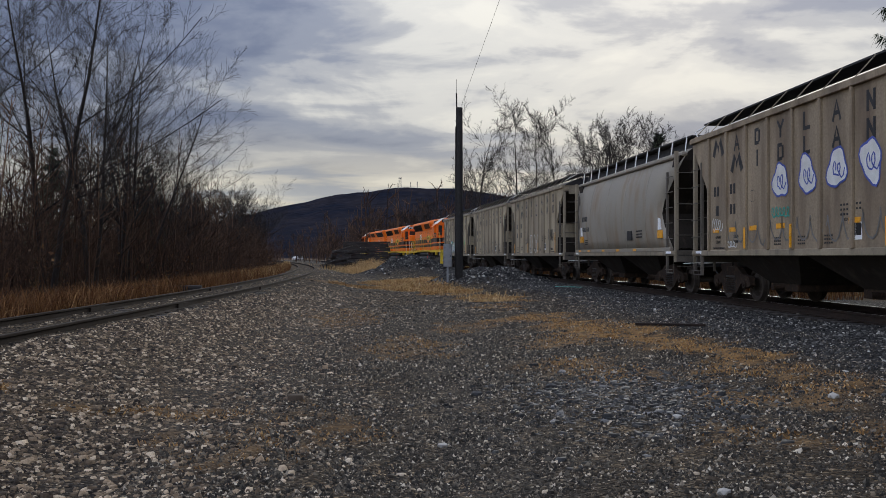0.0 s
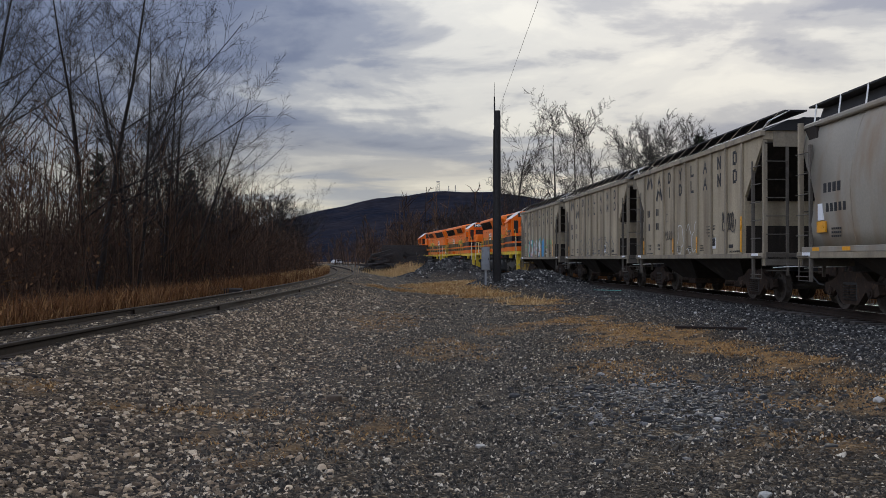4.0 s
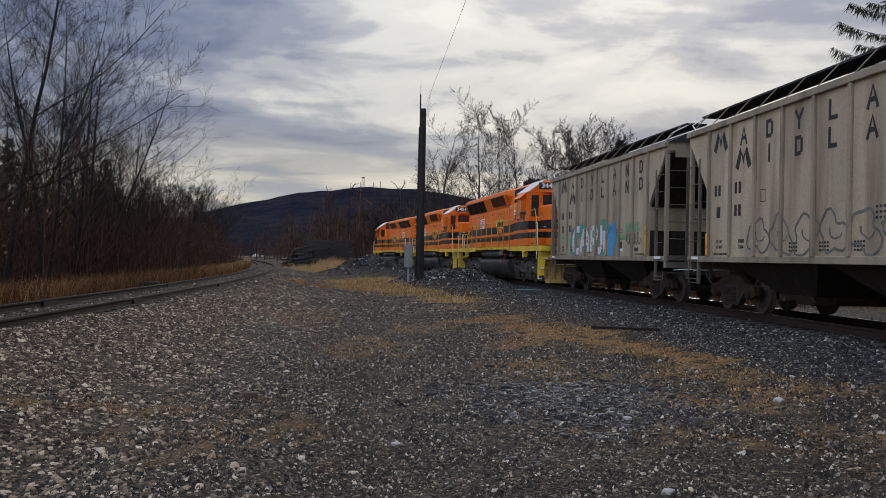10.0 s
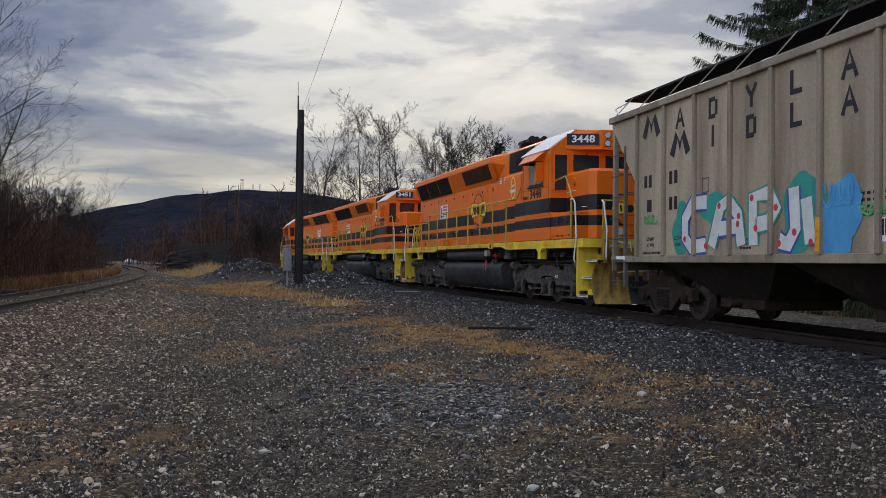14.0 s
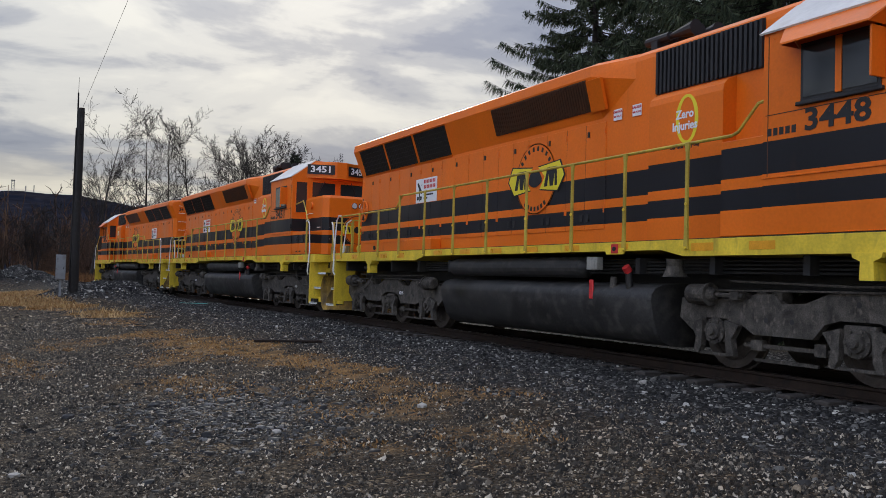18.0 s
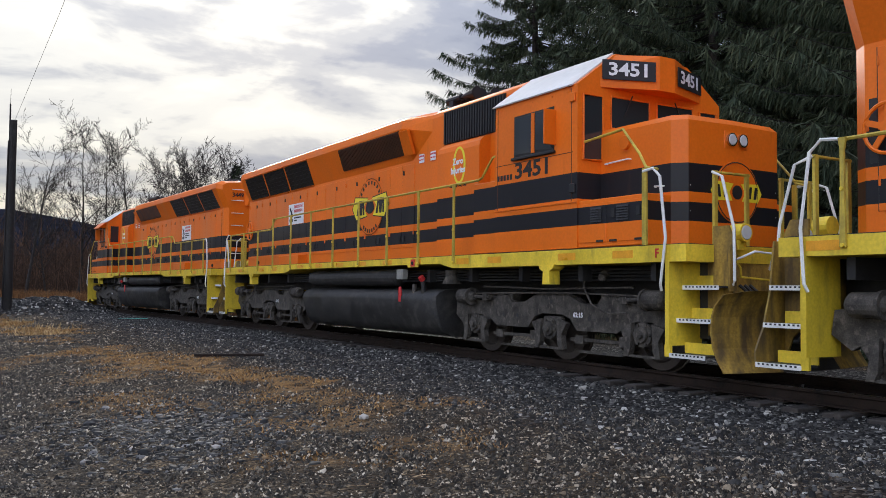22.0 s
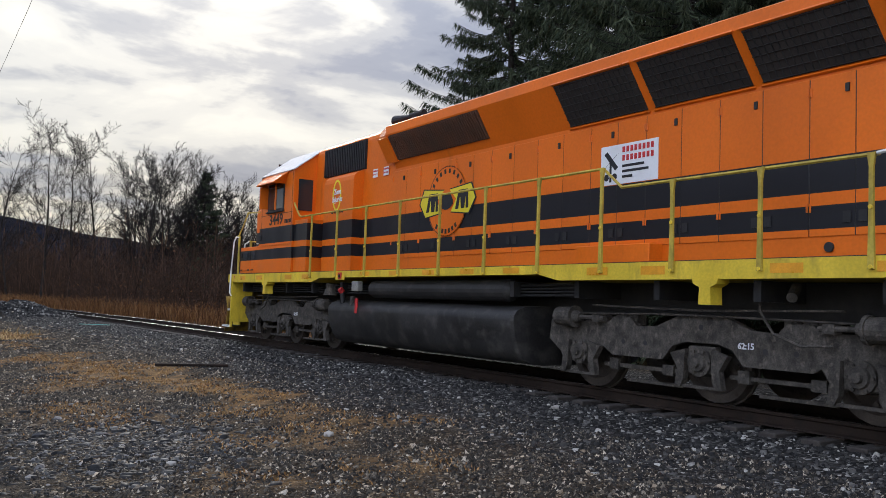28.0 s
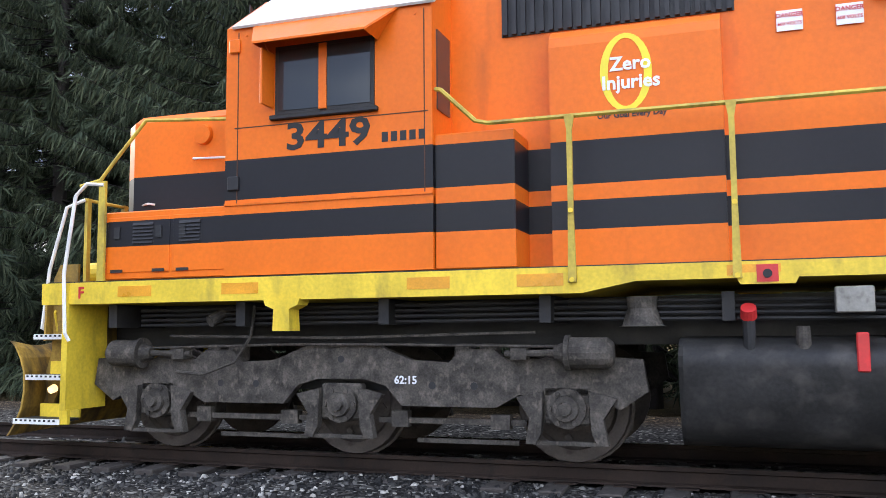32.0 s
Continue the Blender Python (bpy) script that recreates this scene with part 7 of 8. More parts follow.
rs = np.random.RandomState(31)
n = 600000
px, py = rs.uniform(-6, 7, n), 5.0 * 18 ** rs.uniform(0, 1, n)
tuft = 0.5 + 0.28 * np.sin(px * 5.1 + 1.3 * py) + 0.28 * np.sin(py * 4.3 - 2.1 * px) + 0.2 * np.sin(11 * px + 7 * py)
clump = rs.uniform(0, 1, n) < np.clip(straw_at(px, py) * 1.8 * tuft, 0, 1) * np.clip(py / 22, 0.35, 1)
px, py = px[clump], py[clump]
blades("straw", px, py, rs.uniform(0.02, 0.06, len(px)) * (1 + 1.5 * (py > 36)), rs.uniform(0.008, 0.016, len(px)) * (1 + py / 25), rs.uniform(0.4, 1.6, len(px)), STRAW_MAT, 32, "flattened straw-coloured dead grass in patches")
n = 30000
px, py = rs.uniform(-6, 5, n), rs.uniform(29, 66, n)
k = rs.uniform(0, 1, n) < straw_at(px, py) * (0.4 + 0.6 * (np.sin(px * 2.1 + py) > -0.3))
px, py = px[k], py[k]
blades("straw", px, py, rs.uniform(0.06, 0.24, len(px)), rs.uniform(0.02, 0.04, len(px)), rs.uniform(0.3, 1.3, len(px)), PALE_GRASS, 37, "pale dead grass on the bank by the pole")
n = 52000
yy = 9 + 75 * rs.uniform(0, 1, n) ** 1.4
xx = side_x(yy) - 1.5 - rs.gamma(1.8, 0.9, n)
blades("tall_grass", xx, yy, rs.uniform(0.10, 0.85, n), rs.uniform(0.006, 0.014, n) * (1 + yy / 60), rs.uniform(0.1, 0.9, n), RUST_GRASS, 33, "tall rust-coloured dead grass along the disused track")
n = 7000
yy = 45 + 75 * rs.uniform(0, 1, n)
xx = side_x(yy) - 1.6 - rs.gamma(1.5, 0.8, n)
blades("tall_grass", xx, yy, rs.uniform(0.3, 0.8, n), rs.uniform(0.015, 0.035, n), rs.uniform(0.05, 0.5, n), PALE_GRASS, 34, "pale dead grass along the disused track")
n = 15000
ss = rs.uniform(-125, -32, n)
off = -(2.6 + rs.gamma(1.6, 0.9, n))
xx = np.interp(ss, MAIN[0], MAIN[1]) + np.sin(np.interp(ss, MAIN[0], MAIN[3])) * off
yy = np.interp(ss, MAIN[0], MAIN[2]) - np.cos(np.interp(ss, MAIN[0], MAIN[3])) * off
blades("tall_grass", xx, yy, rs.uniform(0.3, 1.1, n), rs.uniform(0.012, 0.03, n), rs.uniform(0.1, 0.7, n), RUST_GRASS, 35, "tangled rust-coloured weeds beyond the main track")
n = 4000
xx, yy = rs.normal(-7.6, 1.7, n), rs.normal(89.5, 2.8, n)
blades("tall_grass", xx, yy, rs.uniform(0.3, 0.8, n), rs.uniform(0.015, 0.03, n), rs.uniform(0.1, 0.6, n), PALE_GRASS, 36, "pale dead grass in front of the stone heap")


# ---- tracks ----
RAIL_BROWN = surf("rail_rust", (0.026, 0.018, 0.014), 0.8, vary=0.3, scale=3, grain=50, bump=0.2, stain=(0.014, 0.012, 0.011), spec=0.15)
RAIL_TOP = surf("rail_head", (0.36, 0.35, 0.34), 0.3, 1.0, vary=0.15, scale=6, grain=60, bump=0.04)
RAIL_DULL = surf("rail_head_dull", (0.034, 0.026, 0.021), 0.75, 0.0, vary=0.25, scale=6, grain=60, bump=0.1, spec=0.15)
SLEEPER = surf("creosoted_wood", (0.035, 0.029, 0.025), 0.85, vary=0.4, scale=4, grain=30, bump=0.5, stain=(0.08, 0.07, 0.06))


def rail_mesh(line, side, lo, hi, parent, top):
    prof = [(-0.075, -0.172), (-0.07, -0.155), (-0.012, -0.14), (-0.010, -0.05), (-0.036, -0.038), (-0.036, -0.006), (-0.028, 0.0), (0.028, 0.0), (0.036, -0.006), (0.036, -0.038), (0.010, -0.05), (0.012, -0.14), (0.07, -0.155), (0.075, -0.172)]
    S, X, Y, T = line
    pick = [i for i in range(len(S)) if lo <= S[i] <= hi and (i % (2 if abs(S[i]) < 60 else 6) == 0)]
    rings = []
    for i in pick:
        nx, ny = math.sin(T[i]), -math.cos(T[i])
        rings.append([(X[i] + nx * (side + w), Y[i] + ny * (side + w), z) for w, z in prof])
    bm = loft(bmesh.new(), rings)
    for f in bm.faces:
        if f.normal.z > 0.9 and f.calc_center_median().z > -0.004:
            f.material_index = 1
    return part("rail", bm, (RAIL_BROWN, top), parent)


def track(name, line, lo, hi, ties, top, label):
    tr = tagged(new(name), label, "railway track", kind="structure")
    for side in (-0.7525, 0.7525):
        rail_mesh(line, side, lo, hi, tr, top)
    tie = None
    S, X, Y, T = line
    rnd = random.Random(8)
    for s in np.arange(ties[0], ties[1], 0.52):
        x, y, th = (interp(s, S, a) for a in (X, Y, T))
        m = pose(x, y, -0.175, 0, 0, math.degrees(th) + rnd.uniform(-1.2, 1.2))
        if tie is None:
            tie = part("sleeper", box(-0.11, 0.11, -1.28, 1.28, -0.16, 0.0, 0.012), SLEEPER, tr)
            tie.matrix_basis = m
        else:
            share("sleeper", tie, m, tr)
    plate = None
    for s in np.arange(max(ties[0], -45), min(ties[1], 45), 0.52):
        for side in (-0.7525, 0.7525):
            x, y, th = (interp(s, S, a) for a in (X, Y, T))
            m = pose(x + math.sin(th) * side, y - math.cos(th) * side, -0.174, 0, 0, math.degrees(th))
            if plate is None:
                plate = part("tie_plate", bx(box(-0.1, 0.1, -0.17, 0.17, 0.0, 0.012), -0.02, 0.02, 0.085, 0.105, 0.0, 0.035), RAIL_BROWN, tr)
                plate.matrix_basis = m
            else:
                share("tie_plate", plate, m, tr)
    return tr


main_line = track("main_track", MAIN, -235, 100, (-95, 24), RAIL_TOP, "main railway track with polished rail heads")
old_line = track("disused_track", SIDE, -30, 310, (2, 90), RAIL_DULL, "rusty disused railway track sunk in gravel")
for s in (20.5, 9.0, 32.0):
    for side in (-0.7525, 0.7525):
        x, y, th = (interp(s + side, SIDE[0], a) for a in SIDE[1:])
        m = pose(x + math.sin(th) * side, y - math.cos(th) * side, -0.09, 0, 0, math.degrees(th))
        o = part("joint_bar", bx(box(-0.45, 0.45, -0.055, -0.015, -0.055, 0.045), -0.45, 0.45, 0.015, 0.055, -0.055, 0.045), RAIL_BROWN, old_line)
        o.matrix_basis = m


# ---- trees ----
BARK = surf("grey_bark", (0.022, 0.017, 0.014), 0.9, vary=0.3, scale=3, grain=20, bump=0.6, stain=(0.06, 0.053, 0.046))
TWIG = surf("brown_twigs", (0.012, 0.0085, 0.007), 0.9, vary=0.3, scale=1.0, grain=10, bump=0.0)
THICKET = pebble_material("thicket_stems", ((0.0, (0.021, 0.0115, 0.008)), (0.5, (0.053, 0.029, 0.018)), (1.0, (0.125, 0.070, 0.041))), 0.9)
LEAVES = pebble_material("dead_leaves", ((0.0, (0.07, 0.03, 0.012)), (0.5, (0.13, 0.06, 0.025)), (1.0, (0.22, 0.12, 0.05))), 0.85)
NEEDLES = pebble_material("spruce_needles", ((0.0, (0.022, 0.033, 0.018)), (0.5, (0.046, 0.062, 0.033)), (1.0, (0.095, 0.11, 0.060))), 0.8)


def limb_mesh(name, segs, sides, mat, parent):
    P0, P1 = np.array([s[0] for s in segs]), np.array([s[1] for s in segs])
    r0, r1 = np.array([s[2] for s in segs]), np.array([s[3] for s in segs])
    d = P1 - P0
    d /= np.linalg.norm(d, axis=1, keepdims=True) + 1e-9
    u = np.cross(d, np.array([0.31, 0.52, 0.79]))
    u /= np.linalg.norm(u, axis=1, keepdims=True) + 1e-9
    w = np.cross(d, u)
    a = np.arange(sides) * 2 * math.pi / sides
    ring = u[:, None] * np.cos(a)[None, :, None] + w[:, None] * np.sin(a)[None, :, None]
    V = np.concatenate([P0[:, None] + ring * r0[:, None, None], P1[:, None] + ring * r1[:, None, None]], 1)
    f = np.array([(i, (i + 1) % sides, sides + (i + 1) % sides, sides + i) for i in range(sides)])
    F = (f[None] + 2 * sides * np.arange(len(segs))[:, None, None]).reshape(-1, 4)
    return mesh_np(name, V.reshape(-1, 3), F, mat, "", parent)


def spreading(seed, height, trunk_r, stems=3):
    """Segments of a bare tree that forks low into several stems, with long rising branches and many fine twigs."""
    rnd = random.Random(seed)
    out = []

    def shoot(p, d, length, r, lv, n):
        trunk = r
        for i in range(n):
            w = (0.035, 0.07, 0.09, 0.11, 0.1)[lv]
            d = (d + Vector((rnd.gauss(0, w), rnd.gauss(0, w), (0.02, 0.075, 0.08, 0.06, 0.0)[lv]))).normalized()
            q = p + d * length / n
            r2 = max(r * (1 - 0.8 / n) if lv else trunk * (1 - 0.93 * (i + 1) / n), 0.003)
            out.append((p, q, r, r2, min(lv, 1)))
            if lv < 4 and (i > 1 or lv > 0):
                for _ in range((3, 2, 2, 1)[lv] - (rnd.random() < 0.35)):
                    a, t = rnd.uniform(0, 6.283), rnd.uniform(0.45, 0.85) if lv else rnd.uniform(0.6, 1.1)
                    u = d.orthogonal().normalized()
                    e = d * math.cos(t) + (u * math.cos(a) + d.cross(u) * math.sin(a)) * math.sin(t)
                    reach = (0.46, 0.44, 0.46, 0.6)[lv] * rnd.uniform(0.6, 1.25) * (1 - (0.55, 0.4, 0.4, 0.3)[lv] * i / n)
                    shoot(p.lerp(q, rnd.uniform(0.1, 1.0)), e.normalized(), length * reach, r2 * rnd.uniform(0.35, 0.55), lv + 1, (0, 6, 4, 2, 1)[lv + 1])
            p, r = q, r2

    for k in range(stems):
        a = 6.283 * (k + rnd.random() * 0.6) / stems
        t = rnd.uniform(0.06, 0.24)
        shoot(Vector((math.cos(a) * 0.15, math.sin(a) * 0.15, -0.3)), Vector((math.cos(a) * t, math.sin(a) * t, 1)).normalized(), height * rnd.uniform(0.8, 1.0), trunk_r * rnd.uniform(0.7, 1.0), 0, 8)
    return out


def wood_tree(seed, height, trunk_r, label, stems=3, twig=0.0050):
    segs = spreading(seed, height, trunk_r, stems)
    k = height / max(s[1].z for s in segs)
    segs = [(s[0] * k, s[1] * k, s[2], s[3], s[4]) for s in segs]
    t = tagged(new("tree"), label, "tree")
    limb_mesh("trunk", [s for s in segs if s[4] == 0], 7, BARK, t)
    limb_mesh("crown", [(s[0], s[1], max(s[2], twig), max(s[3], twig * 0.72), s[4]) for s in segs if s[4] > 0], 3, TWIG, t)
    return t


def thicket(seed, r, h, n, label, leafy=0.3):
    """A tangle of thin stems with a few dead leaves."""
    rs = np.random.RandomState(seed)
    a, q = rs.uniform(0, 6.28, n), np.sqrt(rs.uniform(0, 1, n)) * r
    p = np.stack([q * np.cos(a), q * np.sin(a), np.full(n, -0.2)], 1)
    segs = []
    for i in range(n):
        hh = h * rs.uniform(0.45, 1.0)
        d = np.array([rs.normal(0, 0.22), rs.normal(0, 0.22), 1.0])
        b = p[i]
        r0 = rs.uniform(0.006, 0.016)
        for k in range(4):
            d = d + rs.normal(0, 0.16, 3) * np.array([1, 1, 0.5])
            e = b + d / np.linalg.norm(d) * hh / 4
            segs.append((b, e, r0 * (1 - 0.2 * k), r0 * (0.8 - 0.2 * k)))
            for _ in range(2):
                o = rs.normal(0, 1, 3)
                o[2] = abs(o[2]) * 0.9
                t = b + (e - b) * rs.uniform(0, 1)
                m = t + o / np.linalg.norm(o) * hh * rs.uniform(0.08, 0.2)
                segs.append((t, m, r0 * 0.5, r0 * 0.3))
                o2 = o + rs.normal(0, 0.6, 3)
                segs.append((m, m + o2 / np.linalg.norm(o2) * hh * rs.uniform(0.05, 0.13), r0 * 0.4, r0 * 0.2))
            b = e
    t = tagged(new("thicket"), label, "bush")
    limb_mesh("stem_tangle", segs, 3, THICKET, t)
    m = int(n * 9 * leafy)
    if m:
        c = np.array([segs[i][1] for i in rs.randint(0, len(segs), m)]) + rs.normal(0, 0.05, (m, 3))
        c[:, 2] = np.abs(c[:, 2]) * rs.uniform(0.2, 1, m)
        u, v = rs.normal(0, 0.035, (m, 3)), rs.normal(0, 0.035, (m, 3))
        V = np.stack([c - u, c + v, c + u, c - v], 1).reshape(-1, 3)
        mesh_np("dead_foliage", V, np.arange(4 * m).reshape(-1, 4), LEAVES, "", t)
    return t


def spruce(seed, height, label, base_r=4.2, droop=0.35):
    """A Norway spruce: trunk, whorls of sweeping boughs hung with needle sprays."""
    rs = np.random.RandomState(seed)
    t = tagged(new("spruce"), label, "tree")
    limb_mesh("trunk", [(np.array([0, 0, -0.5 + height * k / 8]), np.array([0, 0, -0.5 + height * (k + 1) / 8]), 0.34 * (1 - k / 8.3), 0.34 * (1 - (k + 1) / 8.3)) for k in range(8)], 7, BARK, t)
    segs, V = [], []
    z = 1.0
    while z < height * 0.985:
        f = z / height
        reach = base_r * (1 - f) ** 0.9 + 0.25
        for _ in range(rs.randint(5, 8)):
            a = rs.uniform(0, 6.28)
            L = reach * rs.uniform(0.55, 1.25)
            o = np.array([math.cos(a), math.sin(a)])
            dr = droop * rs.uniform(0.5, 1.5)
            z0 = z + rs.normal(0, 0.15)
            pts = []
            n = 7
            for k in range(n + 1):
                q = k / n
                sag = -dr * L * (1.25 * q - 0.75 * q * q) * (1 - 0.5 * f) + 0.16 * L * q ** 3
                pts.append(np.array([o[0] * L * q, o[1] * L * q, z0 + sag]))
            for k in range(n):
                segs.append((pts[k], pts[k + 1], 0.03 * (1 - k / n) + 0.007, 0.03 * (1 - (k + 1) / n) + 0.005))
            m = int(78 * L + 14)
            q = rs.uniform(0.1, 1.0, m) ** 0.75
            P = np.array(pts)
            base = np.stack([np.interp(q * n, np.arange(n + 1), P[:, i]) for i in range(3)], 1)
            side = np.array([-o[1], o[0], 0])
            hang = rs.uniform(0, 1, m)
            sp = rs.normal(0, 0.75, m)[:, None] * side[None] * (1.2 - hang)[:, None] + np.array([o[0], o[1], 0])[None] * rs.uniform(0.1, 0.9, m)[:, None] + np.stack([np.zeros(m), np.zeros(m), -0.15 - 1.9 * hang], 1)
            ln = rs.uniform(0.2, 0.65, m) * (0.6 + 0.08 * L)
            tip = base + sp / np.linalg.norm(sp, axis=1, keepdims=True) * ln[:, None]
            wd = rs.normal(0, 1, (m, 3))
            wd = wd / np.linalg.norm(wd, axis=1, keepdims=True) * rs.uniform(0.012, 0.036, m)[:, None]
            mid = base + (tip - base) * 0.4
            V.append(np.stack([base, mid + wd, tip, mid - wd], 1))
        z += rs.uniform(0.2, 0.42) * (1.15 - 0.4 * f)
    limb_mesh("bough_tier", segs, 3, TWIG, t)
    V = np.concatenate(V).reshape(-1, 3)
    mesh_np("foliage", V, np.arange(len(V)).reshape(-1, 4), NEEDLES, "", t)
    return t


def woods(name, x, y, h, twig, seed, mat, label, branches=9):
    """A belt of bare stems too many to count: each a stem with rising branches and twigs."""
    rs = np.random.RandomState(seed)
    n, b = len(x), branches
    z = ground_z(x, y)
    foot = np.stack([x, y, z - 0.2], 1)
    top = foot + np.stack([rs.normal(0, 0.09, n) * h, rs.normal(0, 0.09, n) * h, h], 1)
    mid = (foot + top) / 2 + rs.normal(0, 0.035, (n, 3)) * h[:, None]
    r = twig * (1.2 + 0.12 * h)
    A, B, R0, R1 = [foot, mid], [mid, top], [r, r * 0.7], [r * 0.7, r * 0.3]
    f = rs.uniform(0.15, 0.95, (n, b))
    q = np.where(f[..., None] < 0.5, foot[:, None] + (mid - foot)[:, None] * f[..., None] * 2, mid[:, None] + (top - mid)[:, None] * (f[..., None] * 2 - 1))
    a = rs.uniform(0, 6.28, (n, b))
    d = np.stack([np.cos(a) * 0.7, np.sin(a) * 0.7, rs.uniform(0.3, 1.2, (n, b))], -1)
    ln = h[:, None] * (0.30 * (1 - f) + 0.08) * rs.uniform(0.6, 1.3, (n, b))
    e = q + d * ln[..., None]
    A.append(q.reshape(-1, 3)), B.append(e.reshape(-1, 3))
    R0.append(np.repeat(r * 0.55, b)), R1.append(np.repeat(r * 0.25, b))
    for _ in range(3):
        g = rs.uniform(0.25, 1.0, (n, b, 1))
        p = q + (e - q) * g
        t = p + (d + rs.normal(0, 0.55, d.shape)) * (ln * rs.uniform(0.2, 0.5, ln.shape))[..., None]
        A.append(p.reshape(-1, 3)), B.append(t.reshape(-1, 3))
        R0.append(np.repeat(r * 0.32, b)), R1.append(np.repeat(r * 0.15, b))
    segs = [(p, q, s, t) for p, q, s, t in zip(np.concatenate(A), np.concatenate(B), np.concatenate(R0), np.concatenate(R1))]
    return tagged(limb_mesh(name, segs, 3, mat, None), label, "woods", kind="stuff")


def stand(kind, x, y, turn=0.0, k=1.0, sink=0.0):
    """Plant a copy of a tree on the ground."""
    o = copy_thing(kind, pose(x, y, float(ground_z(x, y)) - sink, 0, 0, turn) @ Matrix.Scale(k, 4))
    o.scale = (k, k, k)
    return o


def first_at(kind, x, y, turn=0.0):
    kind.matrix_basis = pose(x, y, float(ground_z(x, y)), 0, 0, turn)


rnd = random.Random(77)
WOOD = "bare grey-brown tree at the edge of the wood"
wood = [wood_tree(100 + i, 14.5 + 1.0 * i, 0.13 + 0.01 * i, WOOD, (2, 2, 3, 3, 2)[i]) for i in range(5)]
FIELD = "tall bare tree with open crown beyond the track"
tall = [wood_tree(200 + i, 17.0, 0.21, FIELD, 1, 0.012) for i in range(4)]
ROUND = "bare tree with dense rounded crown of fine twigs"
full = [wood_tree(230 + i, 14.5, 0.17, ROUND, 4, 0.012) for i in range(2)]
HEDGE = "brown leafless thicket of thin stems"
hedge = [thicket(300 + i, 1.9, 4.6 + 0.5 * i, 42, HEDGE) for i in range(3)]
LOWBRUSH = "low red-brown brush beside the track"
low = [thicket(320 + i, 1.3, 1.5, 55, LOWBRUSH, 0.8) for i in range(2)]
# the wood on the far side of the disused track
for i, (x, y, k) in enumerate(((-13.2, 29.0, 1.0), (-13.3, 33.0, 0.86), (-16.5, 27.0, 1.05), (-13.5, 37.0, 0.74), (-14.4, 41.5, 0.70), (-15.0, 46.0, 0.66), (-16.0, 51.0, 0.60), (-17.5, 57.0, 0.54), (-19.0, 64.0, 0.46),
                               (-18.5, 42.0, 0.9), (-20.5, 52.0, 0.75), (-22.5, 60.0, 0.62), (-25.0, 68.0, 0.6))):
    stand(wood[i % 5], x, y, 70 * i, k)
stand(full[0], -19.6, 82.0, 20, 0.6)
for i in range(9):
    y = 84 + 45 * rnd.random()
    x = float(side_x(y)) - 6.5 - 9 * rnd.random()
    stand(full[i % 2], x, y, rnd.uniform(0, 360), rnd.uniform(0.5, 0.72))
for i in range(12):
    y = 84 + 50 * rnd.random()
    x = float(side_x(y)) - 4.5 - 12 * rnd.random()
    stand(wood[i % 5], x, y, rnd.uniform(0, 360), rnd.uniform(0.45, 0.66))
for i in range(62):
    y = 17 + 90 * rnd.random() ** 1.4
    x = float(side_x(y)) - 4.0 - 9 * rnd.random() ** 1.3
    stand(hedge[i % 3], x, y, rnd.uniform(0, 360), rnd.uniform(0.55, 1.05))
rs = np.random.RandomState(60)
n = 1900
y = 16 + 130 * rs.uniform(0, 1, n) ** 1.3
x = side_x(y) - 4.5 - 30 * rs.uniform(0, 1, n) ** 1.3
woods("wood_interior", x, y, rs.uniform(3.2, 8.4, n) * np.interp(y, [20, 50, 80], [0.85, 1.0, 0.62]), 0.017, 61, THICKET, "leafless undergrowth and saplings inside the wood")
n = 90
y = 24 + 62 * rs.uniform(0, 1, n)
x = side_x(y) - 8.5 - 0.09 * np.maximum(y - 38, 0) - 26 * rs.uniform(0, 1, n)
woods("wood_interior", x, y, rs.uniform(4.5, 9.5, n) * np.interp(y, [38, 80], [1.0, 0.66]), 0.0115, 64, TWIG, "slender bare trees crowding inside the wood", 14)
# the tree line beyond the main track
for i, (x, y, k) in enumerate(((2.7, 92.0, 1.08), (7.6, 95.0, 1.2), (10.6, 97.0, 1.12), (13.6, 96.0, 1.18), (5.4, 104.0, 0.84), (0.3, 112.0, 0.6), (35.0, 112.0, 0.9))):
    stand(tall[i % 4], x, y, 40 * i, k)
for i, (x, y, k) in enumerate(((18.0, 100.0, 1.28), (21.8, 103.0, 1.3), (25.6, 106.0, 1.34), (29.5, 108.0, 1.2), (34.0, 110.0, 1.1), (-3.0, 128.0, 0.7))):
    stand(full[i % 2], x, y, 55 * i, k)
for i in range(28):
    s = -58 - 80 * rnd.random()
    x, y, th = on_main(s, -(6.0 + 7 * rnd.random()))
    stand(hedge[i % 3], x, y, rnd.uniform(0, 360), rnd.uniform(0.8, 1.3))
for i in range(34):
    s = -36 - 85 * rnd.random()
    x, y, th = on_main(s, -(4.4 + 1.6 * rnd.random()))
    stand(low[i % 2], x, y, rnd.uniform(0, 360), rnd.uniform(0.6, 1.1))
n = 800
s = rs.uniform(-150, -52, n)
off = -(7.0 + 26 * rs.uniform(0, 1, n))
x = np.interp(s, MAIN[0], MAIN[1]) + np.sin(np.interp(s, MAIN[0], MAIN[3])) * off
y = np.interp(s, MAIN[0], MAIN[2]) - np.cos(np.interp(s, MAIN[0], MAIN[3])) * off
k = (y > 52) & ~((x / y > 0.31) & (x / y < 0.50) & (y < 112))
woods("brown_thicket", x[k], y[k], rs.uniform(3.5, 8.0, k.sum()), 0.022, 62, THICKET, "brown leafless thicket behind the main track")
